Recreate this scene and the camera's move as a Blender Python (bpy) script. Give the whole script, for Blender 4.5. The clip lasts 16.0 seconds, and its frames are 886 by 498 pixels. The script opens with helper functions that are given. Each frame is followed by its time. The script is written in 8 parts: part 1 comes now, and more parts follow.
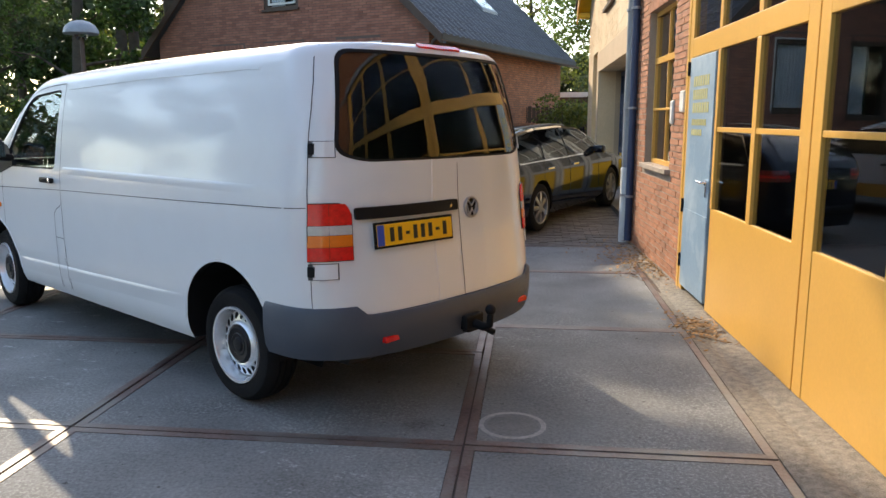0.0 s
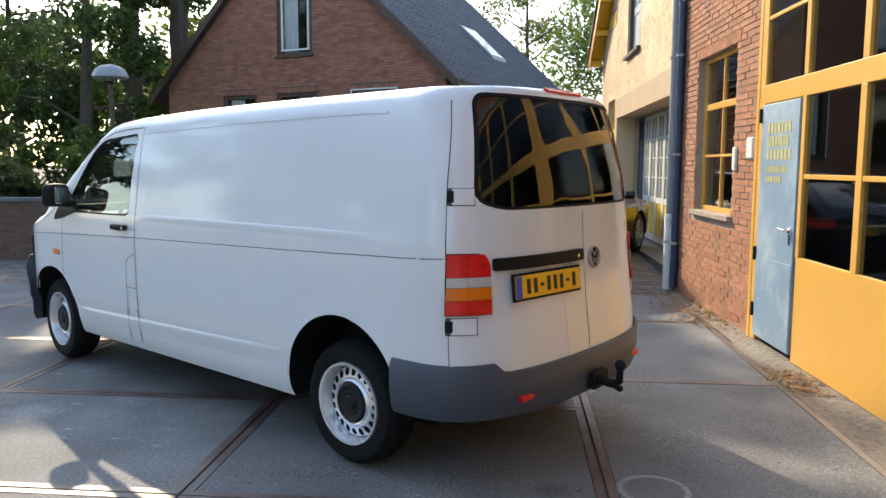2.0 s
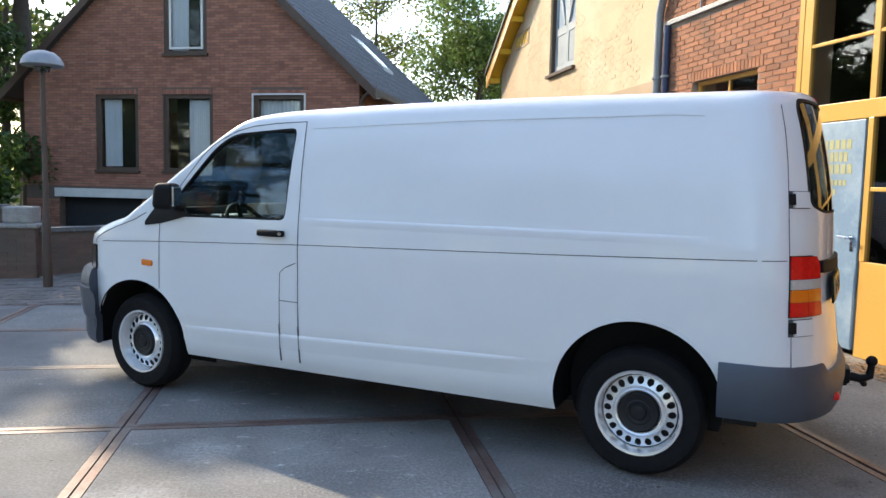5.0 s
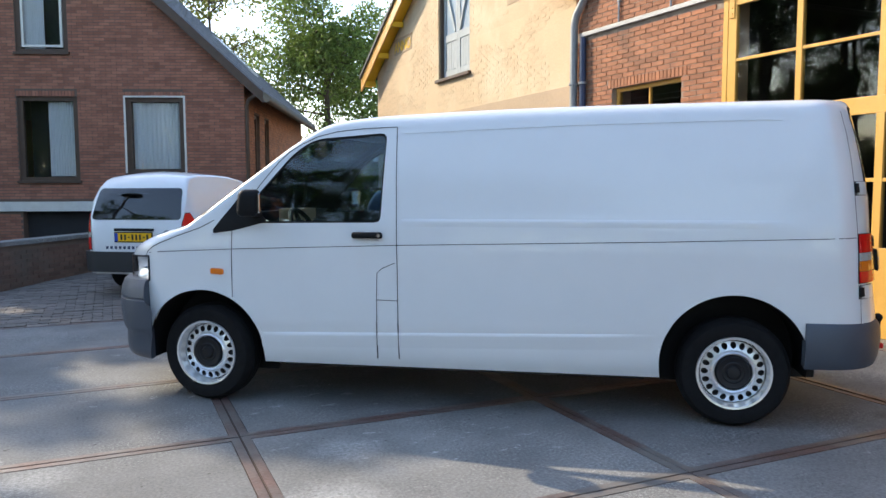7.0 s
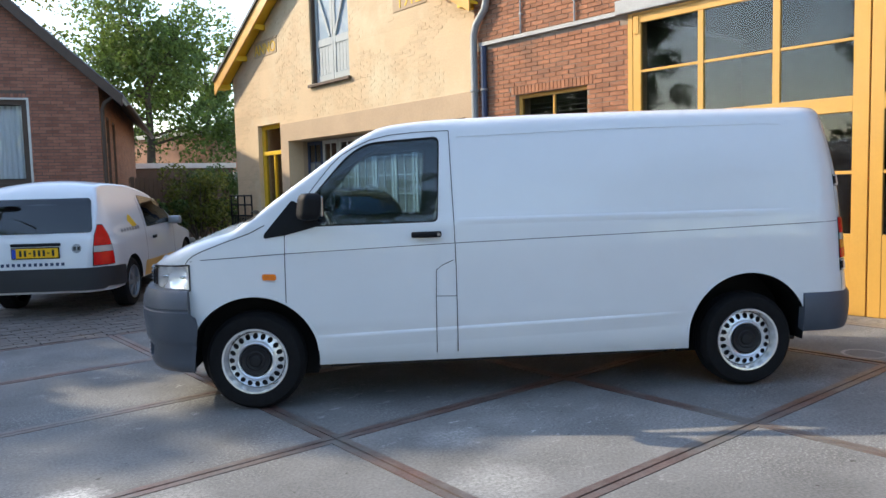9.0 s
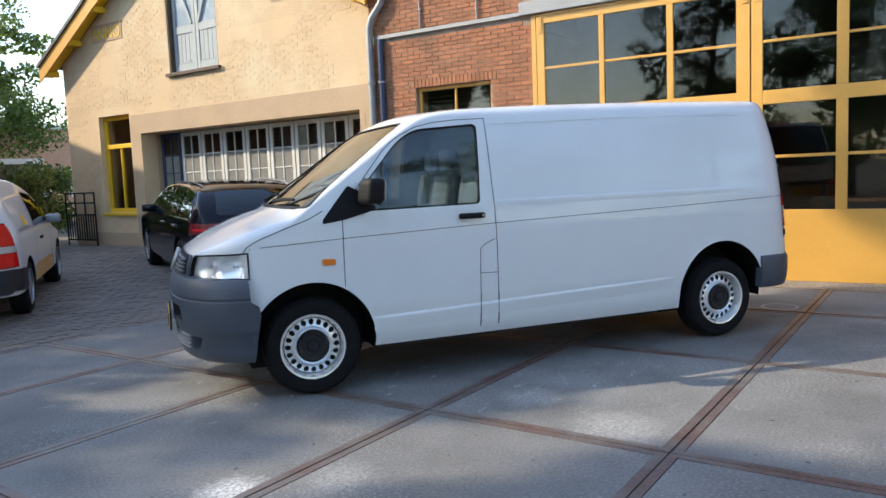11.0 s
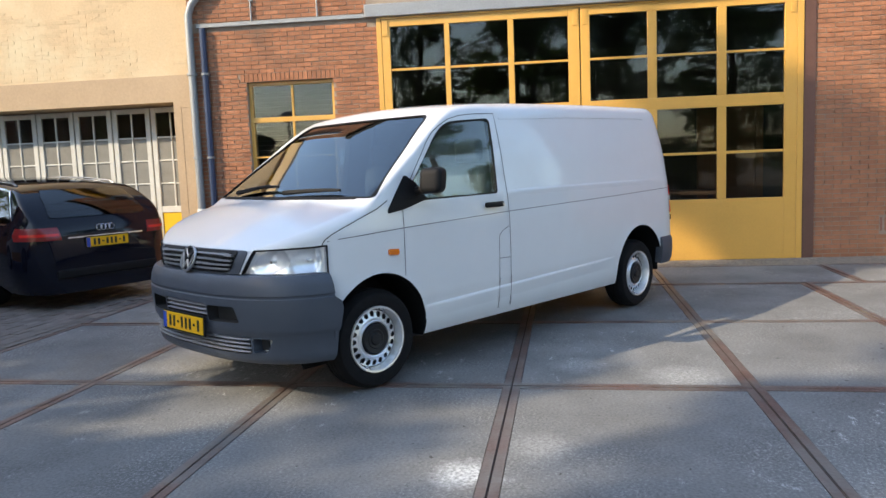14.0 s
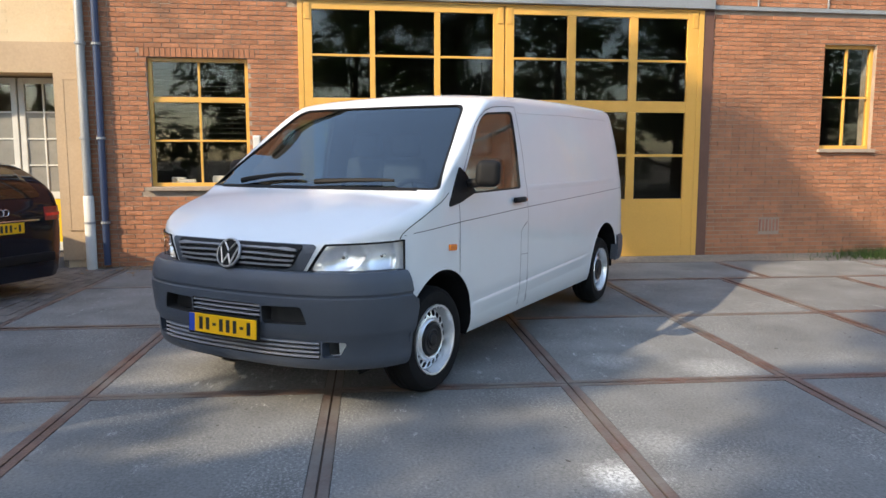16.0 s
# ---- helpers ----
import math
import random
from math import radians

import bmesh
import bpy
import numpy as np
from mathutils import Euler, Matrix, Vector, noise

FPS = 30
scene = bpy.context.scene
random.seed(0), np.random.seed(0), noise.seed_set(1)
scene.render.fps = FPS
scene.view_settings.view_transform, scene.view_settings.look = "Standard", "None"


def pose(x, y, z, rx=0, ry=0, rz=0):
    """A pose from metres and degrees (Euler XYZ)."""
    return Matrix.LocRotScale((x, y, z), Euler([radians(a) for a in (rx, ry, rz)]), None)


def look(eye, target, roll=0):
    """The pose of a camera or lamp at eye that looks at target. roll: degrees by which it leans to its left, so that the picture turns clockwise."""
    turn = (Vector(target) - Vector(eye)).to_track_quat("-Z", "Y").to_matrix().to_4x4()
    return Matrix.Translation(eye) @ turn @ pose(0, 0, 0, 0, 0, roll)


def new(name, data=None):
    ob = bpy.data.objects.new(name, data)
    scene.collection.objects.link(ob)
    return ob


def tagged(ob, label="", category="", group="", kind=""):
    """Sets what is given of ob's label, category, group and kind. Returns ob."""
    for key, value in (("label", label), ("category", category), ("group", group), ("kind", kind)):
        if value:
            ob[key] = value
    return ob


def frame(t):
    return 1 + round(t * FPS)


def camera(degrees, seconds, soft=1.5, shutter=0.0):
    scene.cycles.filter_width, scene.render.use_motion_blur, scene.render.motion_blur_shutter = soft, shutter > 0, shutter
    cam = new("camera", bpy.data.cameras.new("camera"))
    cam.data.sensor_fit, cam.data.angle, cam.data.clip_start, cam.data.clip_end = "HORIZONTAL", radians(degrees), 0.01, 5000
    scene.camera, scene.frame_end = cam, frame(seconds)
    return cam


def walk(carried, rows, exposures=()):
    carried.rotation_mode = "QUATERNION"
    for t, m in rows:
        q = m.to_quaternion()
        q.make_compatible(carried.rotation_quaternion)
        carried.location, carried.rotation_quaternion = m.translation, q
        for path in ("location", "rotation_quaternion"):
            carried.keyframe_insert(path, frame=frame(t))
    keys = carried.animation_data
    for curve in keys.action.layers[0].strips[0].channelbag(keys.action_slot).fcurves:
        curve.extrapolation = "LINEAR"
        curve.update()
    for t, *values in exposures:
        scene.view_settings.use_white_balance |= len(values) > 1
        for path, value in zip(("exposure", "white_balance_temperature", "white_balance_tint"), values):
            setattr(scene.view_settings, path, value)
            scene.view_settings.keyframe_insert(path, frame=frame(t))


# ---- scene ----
cam = camera(61.4, 16.0, 1.5)
PATH = [
    (0, (0.681, 0.399, 1.574), (0.539, 2.365, 1.233), -0.1),
    (0.5, (0.556, 0.375, 1.588), (0.397, 2.344, 1.271), -0.2),
    (1, (0.363, 0.366, 1.606), (0.25, 2.341, 1.314), -0.1),
    (1.5, (0.143, 0.428, 1.594), (0.025, 2.408, 1.343), -0.0),
    (2, (-0.085, 0.559, 1.579), (-0.182, 2.544, 1.356), 0.1),
    (2.5, (-0.433, 0.58, 1.566), (-0.464, 2.571, 1.382), 0.9),
    (3, (-0.806, 0.562, 1.542), (-0.758, 2.552, 1.347), 1.2),
    (3.5, (-1.172, 0.713, 1.532), (-1.031, 2.7, 1.353), 1.1),
    (4, (-1.636, 0.769, 1.507), (-1.389, 2.746, 1.335), 1.4),
    (4.5, (-2.095, 0.865, 1.491), (-1.763, 2.829, 1.314), 1.4),
    (7, (-4.283, 1.197, 1.457), (-3.392, 2.98, 1.288), -0.2),
    (7.5, (-4.68, 1.369, 1.447), (-3.679, 3.092, 1.272), -0.5),
    (8, (-5.089, 1.483, 1.432), (-3.974, 3.135, 1.274), -0.6),
    (8.5, (-5.46, 1.662, 1.423), (-4.237, 3.236, 1.256), -1.1),
    (9, (-5.799, 1.899, 1.451), (-4.471, 3.386, 1.287), -1.5),
    (11.5, (-7.503, 3.335, 1.431), (-5.74, 4.257, 1.231), -2.3),
    (12, (-7.795, 3.677, 1.443), (-5.962, 4.451, 1.242), -2.3),
    (12.5, (-7.947, 4.09, 1.414), (-6.063, 4.728, 1.201), -2.8),
    (13, (-8.073, 4.528, 1.437), (-6.147, 5.025, 1.23), -2.3),
    (13.5, (-8.236, 4.945, 1.435), (-6.279, 5.3, 1.229), -2.0),
    (14, (-8.206, 5.372, 1.429), (-6.232, 5.607, 1.214), -2.2),
    (14.5, (-8.235, 5.793, 1.412), (-6.249, 5.903, 1.204), -1.7),
    (15, (-8.194, 6.206, 1.424), (-6.207, 6.191, 1.205), -1.7),
    (15.5, (-8.02, 6.589, 1.442), (-6.038, 6.438, 1.214), -1.0),
    (16, (-7.977, 6.974, 1.439), (-6.011, 6.695, 1.201), -0.0),
]
walk(cam, [(t, look(eye, target, roll)) for t, eye, target, roll in PATH],
     [(0, 1.74, 7150, 10), (2, 1.80, 7150, 10), (3, 1.88, 7150, 10), (4.5, 1.88, 7000, 10), (7, 1.78, 6800, 10), (9, 1.70, 6750, 10), (11.5, 1.63, 6850, 10), (14, 1.66, 7100, 10), (16, 1.68, 7250, 10)])

# world, sun, exposure
SUN_AZ, SUN_EL = 120.0, 31.7      # direction towards the sun: angle from +x, height, in degrees
world = bpy.data.worlds.new("sky")
scene.world = world
world.use_nodes = True
wn = world.node_tree.nodes
sky = wn.new("ShaderNodeTexSky")
sky.sky_type = 'NISHITA'
sky.sun_disc = False
sky.sun_elevation = radians(SUN_EL)
sky.sun_rotation = radians(90 - SUN_AZ)
sky.air_density, sky.dust_density, sky.ozone_density = 1.1, 0.9, 1.6
world.node_tree.links.new(sky.outputs[0], wn["Background"].inputs[0])
wn["Background"].inputs[1].default_value = 0.15
sun_data = bpy.data.lights.new("sun", 'SUN')
sun_data.energy, sun_data.angle, sun_data.color = 2.0, radians(0.6), (1.0, 0.88, 0.70)
sun = new("sun", sun_data)
sun.matrix_world = look((math.cos(radians(SUN_AZ)) * 60, math.sin(radians(SUN_AZ)) * 60, 60 * math.tan(radians(SUN_EL))), (0, 0, 0))


# ---------- materials
def mat(name, base, rough=0.6, metal=0.0, var=0.15, scale=8.0, fine=60.0, bump=0.1, bump_scale=None, island=0.0, obj=0.0,
        coat=0.0, spec=0.5, stain=None, stain_scale=1.2, stain_lo=0.55, stain_hi=0.75):
    """A principled surface whose colour varies at two scales, with fine relief."""
    m = bpy.data.materials.new(name)
    m.use_nodes = True
    nt = m.node_tree
    n, l = nt.nodes, nt.links
    b = n["Principled BSDF"]
    b.inputs["Roughness"].default_value = rough
    b.inputs["Metallic"].default_value = metal
    b.inputs["Coat Weight"].default_value = coat
    b.inputs["Coat Roughness"].default_value = 0.04
    b.inputs["Specular IOR Level"].default_value = spec
    tc = n.new("ShaderNodeTexCoord")
    geo = n.new("ShaderNodeNewGeometry")
    pos = geo.outputs["Position"]
    big = n.new("ShaderNodeTexNoise")
    big.inputs["Scale"].default_value = scale
    big.inputs["Detail"].default_value = 4
    small = n.new("ShaderNodeTexNoise")
    small.inputs["Scale"].default_value = fine
    small.inputs["Detail"].default_value = 3
    l.new(pos, big.inputs["Vector"])
    l.new(pos, small.inputs["Vector"])
    add = n.new("ShaderNodeMath")
    add.operation = 'ADD'
    l.new(big.outputs["Fac"], add.inputs[0])
    l.new(small.outputs["Fac"], add.inputs[1])
    mr = n.new("ShaderNodeMapRange")
    mr.inputs["From Min"].default_value, mr.inputs["From Max"].default_value = 0.6, 1.4
    mr.inputs["To Min"].default_value, mr.inputs["To Max"].default_value = 1 - var, 1 + var
    l.new(add.outputs[0], mr.inputs["Value"])
    val = mr.outputs[0]
    for amount, socket in ((island, geo.outputs["Random Per Island"]), (obj, n.new("ShaderNodeObjectInfo").outputs["Random"] if obj else None)):
        if amount:
            r = n.new("ShaderNodeMapRange")
            r.inputs["To Min"].default_value, r.inputs["To Max"].default_value = 1 - amount, 1 + amount
            l.new(socket, r.inputs["Value"])
            mu = n.new("ShaderNodeMath")
            mu.operation = 'MULTIPLY'
            l.new(val, mu.inputs[0])
            l.new(r.outputs[0], mu.inputs[1])
            val = mu.outputs[0]
    sc = n.new("ShaderNodeVectorMath")
    sc.operation = 'SCALE'
    sc.inputs[0].default_value = base
    l.new(val, sc.inputs["Scale"])
    col = sc.outputs[0]
    if stain:
        sn = n.new("ShaderNodeTexNoise")
        sn.inputs["Scale"].default_value = stain_scale
        sn.inputs["Detail"].default_value = 6
        sn.inputs["Roughness"].default_value = 0.65
        l.new(pos, sn.inputs["Vector"])
        ramp = n.new("ShaderNodeMapRange")
        ramp.inputs["From Min"].default_value, ramp.inputs["From Max"].default_value = stain_lo, stain_hi
        l.new(sn.outputs["Fac"], ramp.inputs["Value"])
        mix = n.new("ShaderNodeMix")
        mix.data_type = 'RGBA'
        l.new(ramp.outputs[0], mix.inputs["Factor"])
        l.new(col, mix.inputs["A"])
        mix.inputs["B"].default_value = (*stain, 1)
        col = mix.outputs["Result"]
    l.new(col, b.inputs["Base Color"])
    if bump:
        bn = n.new("ShaderNodeTexNoise")
        bn.inputs["Scale"].default_value = bump_scale or fine
        bn.inputs["Detail"].default_value = 5
        l.new(pos, bn.inputs["Vector"])
        bp = n.new("ShaderNodeBump")
        bp.inputs["Strength"].default_value = bump
        bp.inputs["Distance"].default_value = 0.01
        l.new(bn.outputs["Fac"], bp.inputs["Height"])
        l.new(bp.outputs[0], b.inputs["Normal"])
    return m


def glass_mat(name, tint=(1, 1, 1), rough=0.0, ior=1.45):
    m = bpy.data.materials.new(name)
    m.use_nodes = True
    b = m.node_tree.nodes["Principled BSDF"]
    b.inputs["Base Color"].default_value = (*tint, 1)
    b.inputs["Roughness"].default_value = rough
    b.inputs["IOR"].default_value = ior
    b.inputs["Transmission Weight"].default_value = 1.0
    return m


M = {}


def concrete_mat():
    """Worn trowelled concrete: cloudy, with pale grit, pale scuffs and dark spots."""
    m = mat("concrete_plate", (0.172, 0.172, 0.168), 0.82, var=0.42, scale=1.7, fine=60, bump=0.32, bump_scale=140, obj=0.12, spec=0.3)
    nt = m.node_tree
    n, l = nt.nodes, nt.links
    b = n["Principled BSDF"]
    col = b.inputs["Base Color"].links[0].from_socket
    pos = n.new("ShaderNodeNewGeometry").outputs["Position"]

    def layer(col, scale, detail, rough, lo, hi, tint, amount, squash=None, gate=None):
        v = pos
        if squash:
            mp = n.new("ShaderNodeMapping")
            mp.inputs["Scale"].default_value = squash
            mp.inputs["Rotation"].default_value = (0, 0, 0.6)
            l.new(pos, mp.inputs["Vector"])
            v = mp.outputs[0]
        t = n.new("ShaderNodeTexNoise")
        t.inputs["Scale"].default_value, t.inputs["Detail"].default_value, t.inputs["Roughness"].default_value = scale, detail, rough
        l.new(v, t.inputs["Vector"])
        r = n.new("ShaderNodeMapRange")
        r.inputs["From Min"].default_value, r.inputs["From Max"].default_value = lo, hi
        r.inputs["To Max"].default_value = amount
        l.new(t.outputs["Fac"], r.inputs["Value"])
        f = r.outputs[0]
        if gate:
            g = n.new("ShaderNodeTexNoise")
            g.inputs["Scale"].default_value, g.inputs["Detail"].default_value = gate[0], 3
            l.new(pos, g.inputs["Vector"])
            gr = n.new("ShaderNodeMapRange")
            gr.inputs["From Min"].default_value, gr.inputs["From Max"].default_value = gate[1], gate[2]
            l.new(g.outputs["Fac"], gr.inputs["Value"])
            mu = n.new("ShaderNodeMath")
            mu.operation = 'MULTIPLY'
            l.new(f, mu.inputs[0])
            l.new(gr.outputs[0], mu.inputs[1])
            f = mu.outputs[0]
        mix = n.new("ShaderNodeMix")
        mix.data_type = 'RGBA'
        l.new(f, mix.inputs["Factor"])
        l.new(col, mix.inputs["A"])
        mix.inputs["B"].default_value = (*tint, 1)
        return mix.outputs["Result"]
    col = layer(col, 62, 4, 0.75, 0.52, 0.60, (0.46, 0.46, 0.445), 0.45, None, (0.9, 0.44, 0.60))
    col = layer(col, 38, 3, 0.7, 0.55, 0.66, (0.10, 0.10, 0.095), 0.6, None, (1.1, 0.36, 0.60))
    col = layer(col, 4.5, 10, 0.82, 0.575, 0.625, (0.66, 0.66, 0.64), 0.6, (1.0, 2.2, 1.0), (0.5, 0.48, 0.62))
    col = layer(col, 1.3, 7, 0.6, 0.60, 0.74, (0.13, 0.125, 0.118), 0.55)
    col = layer(col, 16, 2, 0.5, 0.72, 0.75, (0.05, 0.045, 0.04), 0.8)
    # single marks: pale scraped patches and an oil stain
    for cx, cy, r, tint, amount in ((-4.86, 5.70, 0.27, (0.66, 0.66, 0.64), 0.9), (-2.95, 5.05, 0.34, (0.50, 0.50, 0.48), 0.5), (-3.25, 4.40, 0.42, (0.52, 0.52, 0.50), 0.5),
                                    (-4.5, 5.35, 0.35, (0.50, 0.50, 0.48), 0.4), (0.28, 4.08, 0.16, (0.06, 0.058, 0.055), 0.7), (-6.6, 5.4, 0.5, (0.52, 0.52, 0.50), 0.4)):
        dist = n.new("ShaderNodeVectorMath")
        dist.operation = 'DISTANCE'
        l.new(pos, dist.inputs[0])
        dist.inputs[1].default_value = (cx, cy, 0.0)
        t = n.new("ShaderNodeTexNoise")
        t.inputs["Scale"].default_value, t.inputs["Detail"].default_value, t.inputs["Roughness"].default_value = 8, 12, 0.85
        l.new(pos, t.inputs["Vector"])
        ad = n.new("ShaderNodeMath")
        ad.operation = 'MULTIPLY_ADD'
        l.new(t.outputs["Fac"], ad.inputs[0])
        ad.inputs[1].default_value = 1.6 * r
        l.new(dist.outputs["Value"], ad.inputs[2])
        f = n.new("ShaderNodeMapRange")
        f.inputs["From Min"].default_value, f.inputs["From Max"].default_value = 1.02 * r, 1.52 * r
        f.inputs["To Min"].default_value, f.inputs["To Max"].default_value = amount, 0.0
        l.new(ad.outputs[0], f.inputs["Value"])
        grain = n.new("ShaderNodeTexNoise")
        grain.inputs["Scale"].default_value, grain.inputs["Detail"].default_value, grain.inputs["Roughness"].default_value = 45, 4, 0.75
        l.new(pos, grain.inputs["Vector"])
        gm = n.new("ShaderNodeMapRange")
        gm.inputs["From Min"].default_value, gm.inputs["From Max"].default_value = 0.42, 0.58
        gm.inputs["To Min"].default_value = 0.25
        l.new(grain.outputs["Fac"], gm.inputs["Value"])
        mu = n.new("ShaderNodeMath")
        mu.operation = 'MULTIPLY'
        l.new(f.outputs[0], mu.inputs[0])
        l.new(gm.outputs[0], mu.inputs[1])
        mix = n.new("ShaderNodeMix")
        mix.data_type = 'RGBA'
        l.new(mu.outputs[0], mix.inputs["Factor"])
        l.new(col, mix.inputs["A"])
        mix.inputs["B"].default_value = (*tint, 1)
        col = mix.outputs["Result"]
    l.new(col, b.inputs["Base Color"])
    return m


M["concrete"] = concrete_mat()
M["steel_edge"] = mat("rusty_steel_edge", (0.150, 0.098, 0.085), 0.52, metal=0.35, var=0.4, scale=5, fine=50, bump=0.3,
                      stain=(0.20, 0.185, 0.17), stain_scale=0.9, stain_lo=0.45, stain_hi=0.6)
M["joint"] = mat("dirt_joint", (0.085, 0.060, 0.048), 0.95, var=0.3, bump=0.4)
M["gutter"] = mat("exposed_aggregate", (0.215, 0.185, 0.148), 0.9, var=0.6, scale=26, fine=150, bump=1.0, bump_scale=75)
M["paver"] = mat("clay_paver", (0.165, 0.145, 0.13), 0.85, var=0.25, scale=6, fine=80, bump=0.3, island=0.22)
M["soil"] = mat("sandy_soil", (0.12, 0.105, 0.08), 0.95, var=0.4, scale=3, fine=40, bump=0.6)
M["grass"] = mat("grass", (0.07, 0.10, 0.03), 0.9, var=0.5, scale=9, fine=80, bump=0.8)
M["asphalt"] = mat("asphalt", (0.07, 0.07, 0.072), 0.9, var=0.2, scale=2, fine=120, bump=0.4)
M["brick"] = mat("orange_brick", (0.355, 0.148, 0.075), 0.88, var=0.32, scale=5, fine=70, bump=0.35, island=0.17, stain=(0.19, 0.10, 0.062), stain_scale=1.6, stain_lo=0.52, stain_hi=0.78)
M["brick_one"] = mat("orange_brick_single", (0.355, 0.148, 0.075), 0.88, var=0.32, scale=5, fine=70, bump=0.35, obj=0.17, stain=(0.19, 0.10, 0.062), stain_scale=1.6, stain_lo=0.52, stain_hi=0.78)
M["brick_pale"] = mat("pale_pink_brick", (0.48, 0.27, 0.18), 0.9, var=0.15, scale=5, fine=60, bump=0.2)
M["cover_grey"] = mat("worn_cover", (0.15, 0.145, 0.14), 0.85, var=0.3, scale=9, fine=60, bump=0.4)
M["mortar_pale"] = mat("pale_mortar_ring", (0.30, 0.285, 0.265), 0.9, var=0.3, scale=9, fine=60, bump=0.4)
M["mortar"] = mat("grey_mortar", (0.33, 0.262, 0.205), 0.95, var=0.2, fine=90, bump=0.3)
M["brick_red"] = mat("red_brown_brick", (0.315, 0.134, 0.088), 0.88, var=0.22, scale=5, fine=60, bump=0.3, island=0.22)
M["brick_garden"] = mat("weathered_dark_brick", (0.165, 0.098, 0.074), 0.9, var=0.3, scale=3, fine=60, bump=0.35, island=0.2, stain=(0.10, 0.09, 0.075), stain_scale=1.5, stain_lo=0.45, stain_hi=0.7)
M["mortar_dark"] = mat("dark_mortar", (0.14, 0.10, 0.08), 0.95, var=0.2, fine=90, bump=0.3)
M["render"] = mat("cream_painted_brick", (0.60, 0.445, 0.275), 0.85, var=0.10, scale=2.0, fine=40, bump=0.35, bump_scale=25,
                  stain=(0.66, 0.55, 0.37), stain_scale=0.8, stain_lo=0.5, stain_hi=0.7, island=0.06)
M["plaster"] = mat("smooth_tan_plaster", (0.47, 0.34, 0.22), 0.85, var=0.10, scale=1.5, fine=30, bump=0.15)
M["yellow"] = mat("ochre_yellow_paint", (0.68, 0.37, 0.080), 0.38, var=0.05, scale=2.5, fine=45, bump=0.06, coat=0.15)
M["yellow2"] = mat("bright_yellow_paint", (0.80, 0.50, 0.03), 0.45, var=0.06, scale=3, fine=45, bump=0.06)
M["blue_paint"] = mat("grey_blue_paint", (0.20, 0.295, 0.385), 0.45, var=0.10, scale=3, fine=40, bump=0.05, stain=(0.42, 0.50, 0.54), stain_scale=1.7, stain_lo=0.46, stain_hi=0.72)
M["grey_shutter"] = mat("weathered_grey_paint", (0.36, 0.40, 0.41), 0.65, var=0.12, scale=6, fine=60, bump=0.2)
# near-black base puts the workshop's dimness into its walls and ceiling
M["inside"] = mat("shade_dark_plaster", (0.035, 0.033, 0.03), 0.9, var=0.3, scale=1.5, fine=30, bump=0.1)
# orange dulled in the colour to stand for weak light indoors
M["inner_orange"] = mat("shade_dull_orange_paint", (0.20, 0.085, 0.030), 0.6, var=0.15, scale=4, fine=40, bump=0.05)
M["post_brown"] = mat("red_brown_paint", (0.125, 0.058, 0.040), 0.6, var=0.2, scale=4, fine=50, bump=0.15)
# a pale partition, darkened here to stand for weak light indoors
M["inner_grey"] = mat("shade_dark_partition", (0.055, 0.053, 0.050), 0.9, var=0.2, scale=2, fine=30, bump=0.1)
M["blue_dark"] = mat("dark_blue_paint", (0.026, 0.045, 0.100), 0.5, var=0.15, scale=3, fine=40, bump=0.05)
M["white_wood"] = mat("weathered_white_paint", (0.62, 0.61, 0.57), 0.6, var=0.12, scale=6, fine=60, bump=0.2)
M["brown_wood"] = mat("brown_wood", (0.075, 0.045, 0.03), 0.55, var=0.2, scale=6, fine=60, bump=0.15)
M["tile"] = mat("dark_roof_tile", (0.045, 0.045, 0.05), 0.6, var=0.25, scale=4, fine=50, bump=0.2, island=0.2)
M["zinc"] = mat("grey_zinc", (0.30, 0.31, 0.32), 0.5, metal=0.4, var=0.12, scale=4, fine=40, bump=0.08)
M["black"] = mat("black_plastic", (0.009, 0.009, 0.010), 0.6, var=0.2, scale=20, fine=200, bump=0.1, spec=0.18)
M["hub_plastic"] = mat("hub_cap_plastic", (0.011, 0.011, 0.013), 0.5, var=0.2, scale=20, fine=200, bump=0.1, spec=0.35)
M["rubber"] = mat("tyre_rubber", (0.010, 0.010, 0.011), 0.8, var=0.25, scale=20, fine=150, bump=0.25, spec=0.15)
# near-black, also used where only shade would show: hollows, slots, rooms
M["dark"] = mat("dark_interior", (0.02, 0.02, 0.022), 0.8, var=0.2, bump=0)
M["white_car"] = mat("white_car_paint", (0.725, 0.74, 0.755), 0.26, var=0.015, scale=1.5, fine=6, bump=0.0, coat=0.6)
M["grey_plastic"] = mat("grey_bumper_plastic", (0.058, 0.070, 0.092), 0.44, spec=0.45, var=0.12, scale=5, fine=250, bump=0.15, bump_scale=500)
M["trim_dark"] = mat("black_grey_car_trim", (0.022, 0.023, 0.026), 0.55, var=0.12, scale=5, fine=200, bump=0.1)
M["slat_plastic"] = mat("grille_plastic", (0.20, 0.205, 0.22), 0.45, var=0.1, bump=0)
M["seam"] = mat("panel_gap", (0.075, 0.075, 0.08), 0.8, var=0.1, bump=0)
M["steel_wheel"] = mat("silver_steel_wheel", (0.82, 0.83, 0.85), 0.27, metal=0.66, var=0.1, scale=8, fine=60, bump=0.05)
M["mirror_dark"] = mat("mirror_glass", (0.55, 0.58, 0.60), 0.04, metal=1.0, var=0.05, bump=0)
M["lamp_bowl"] = mat("lamp_reflector", (0.92, 0.94, 0.97), 0.24, metal=0.62, var=0.06, scale=14, fine=30, bump=0.10, bump_scale=30)
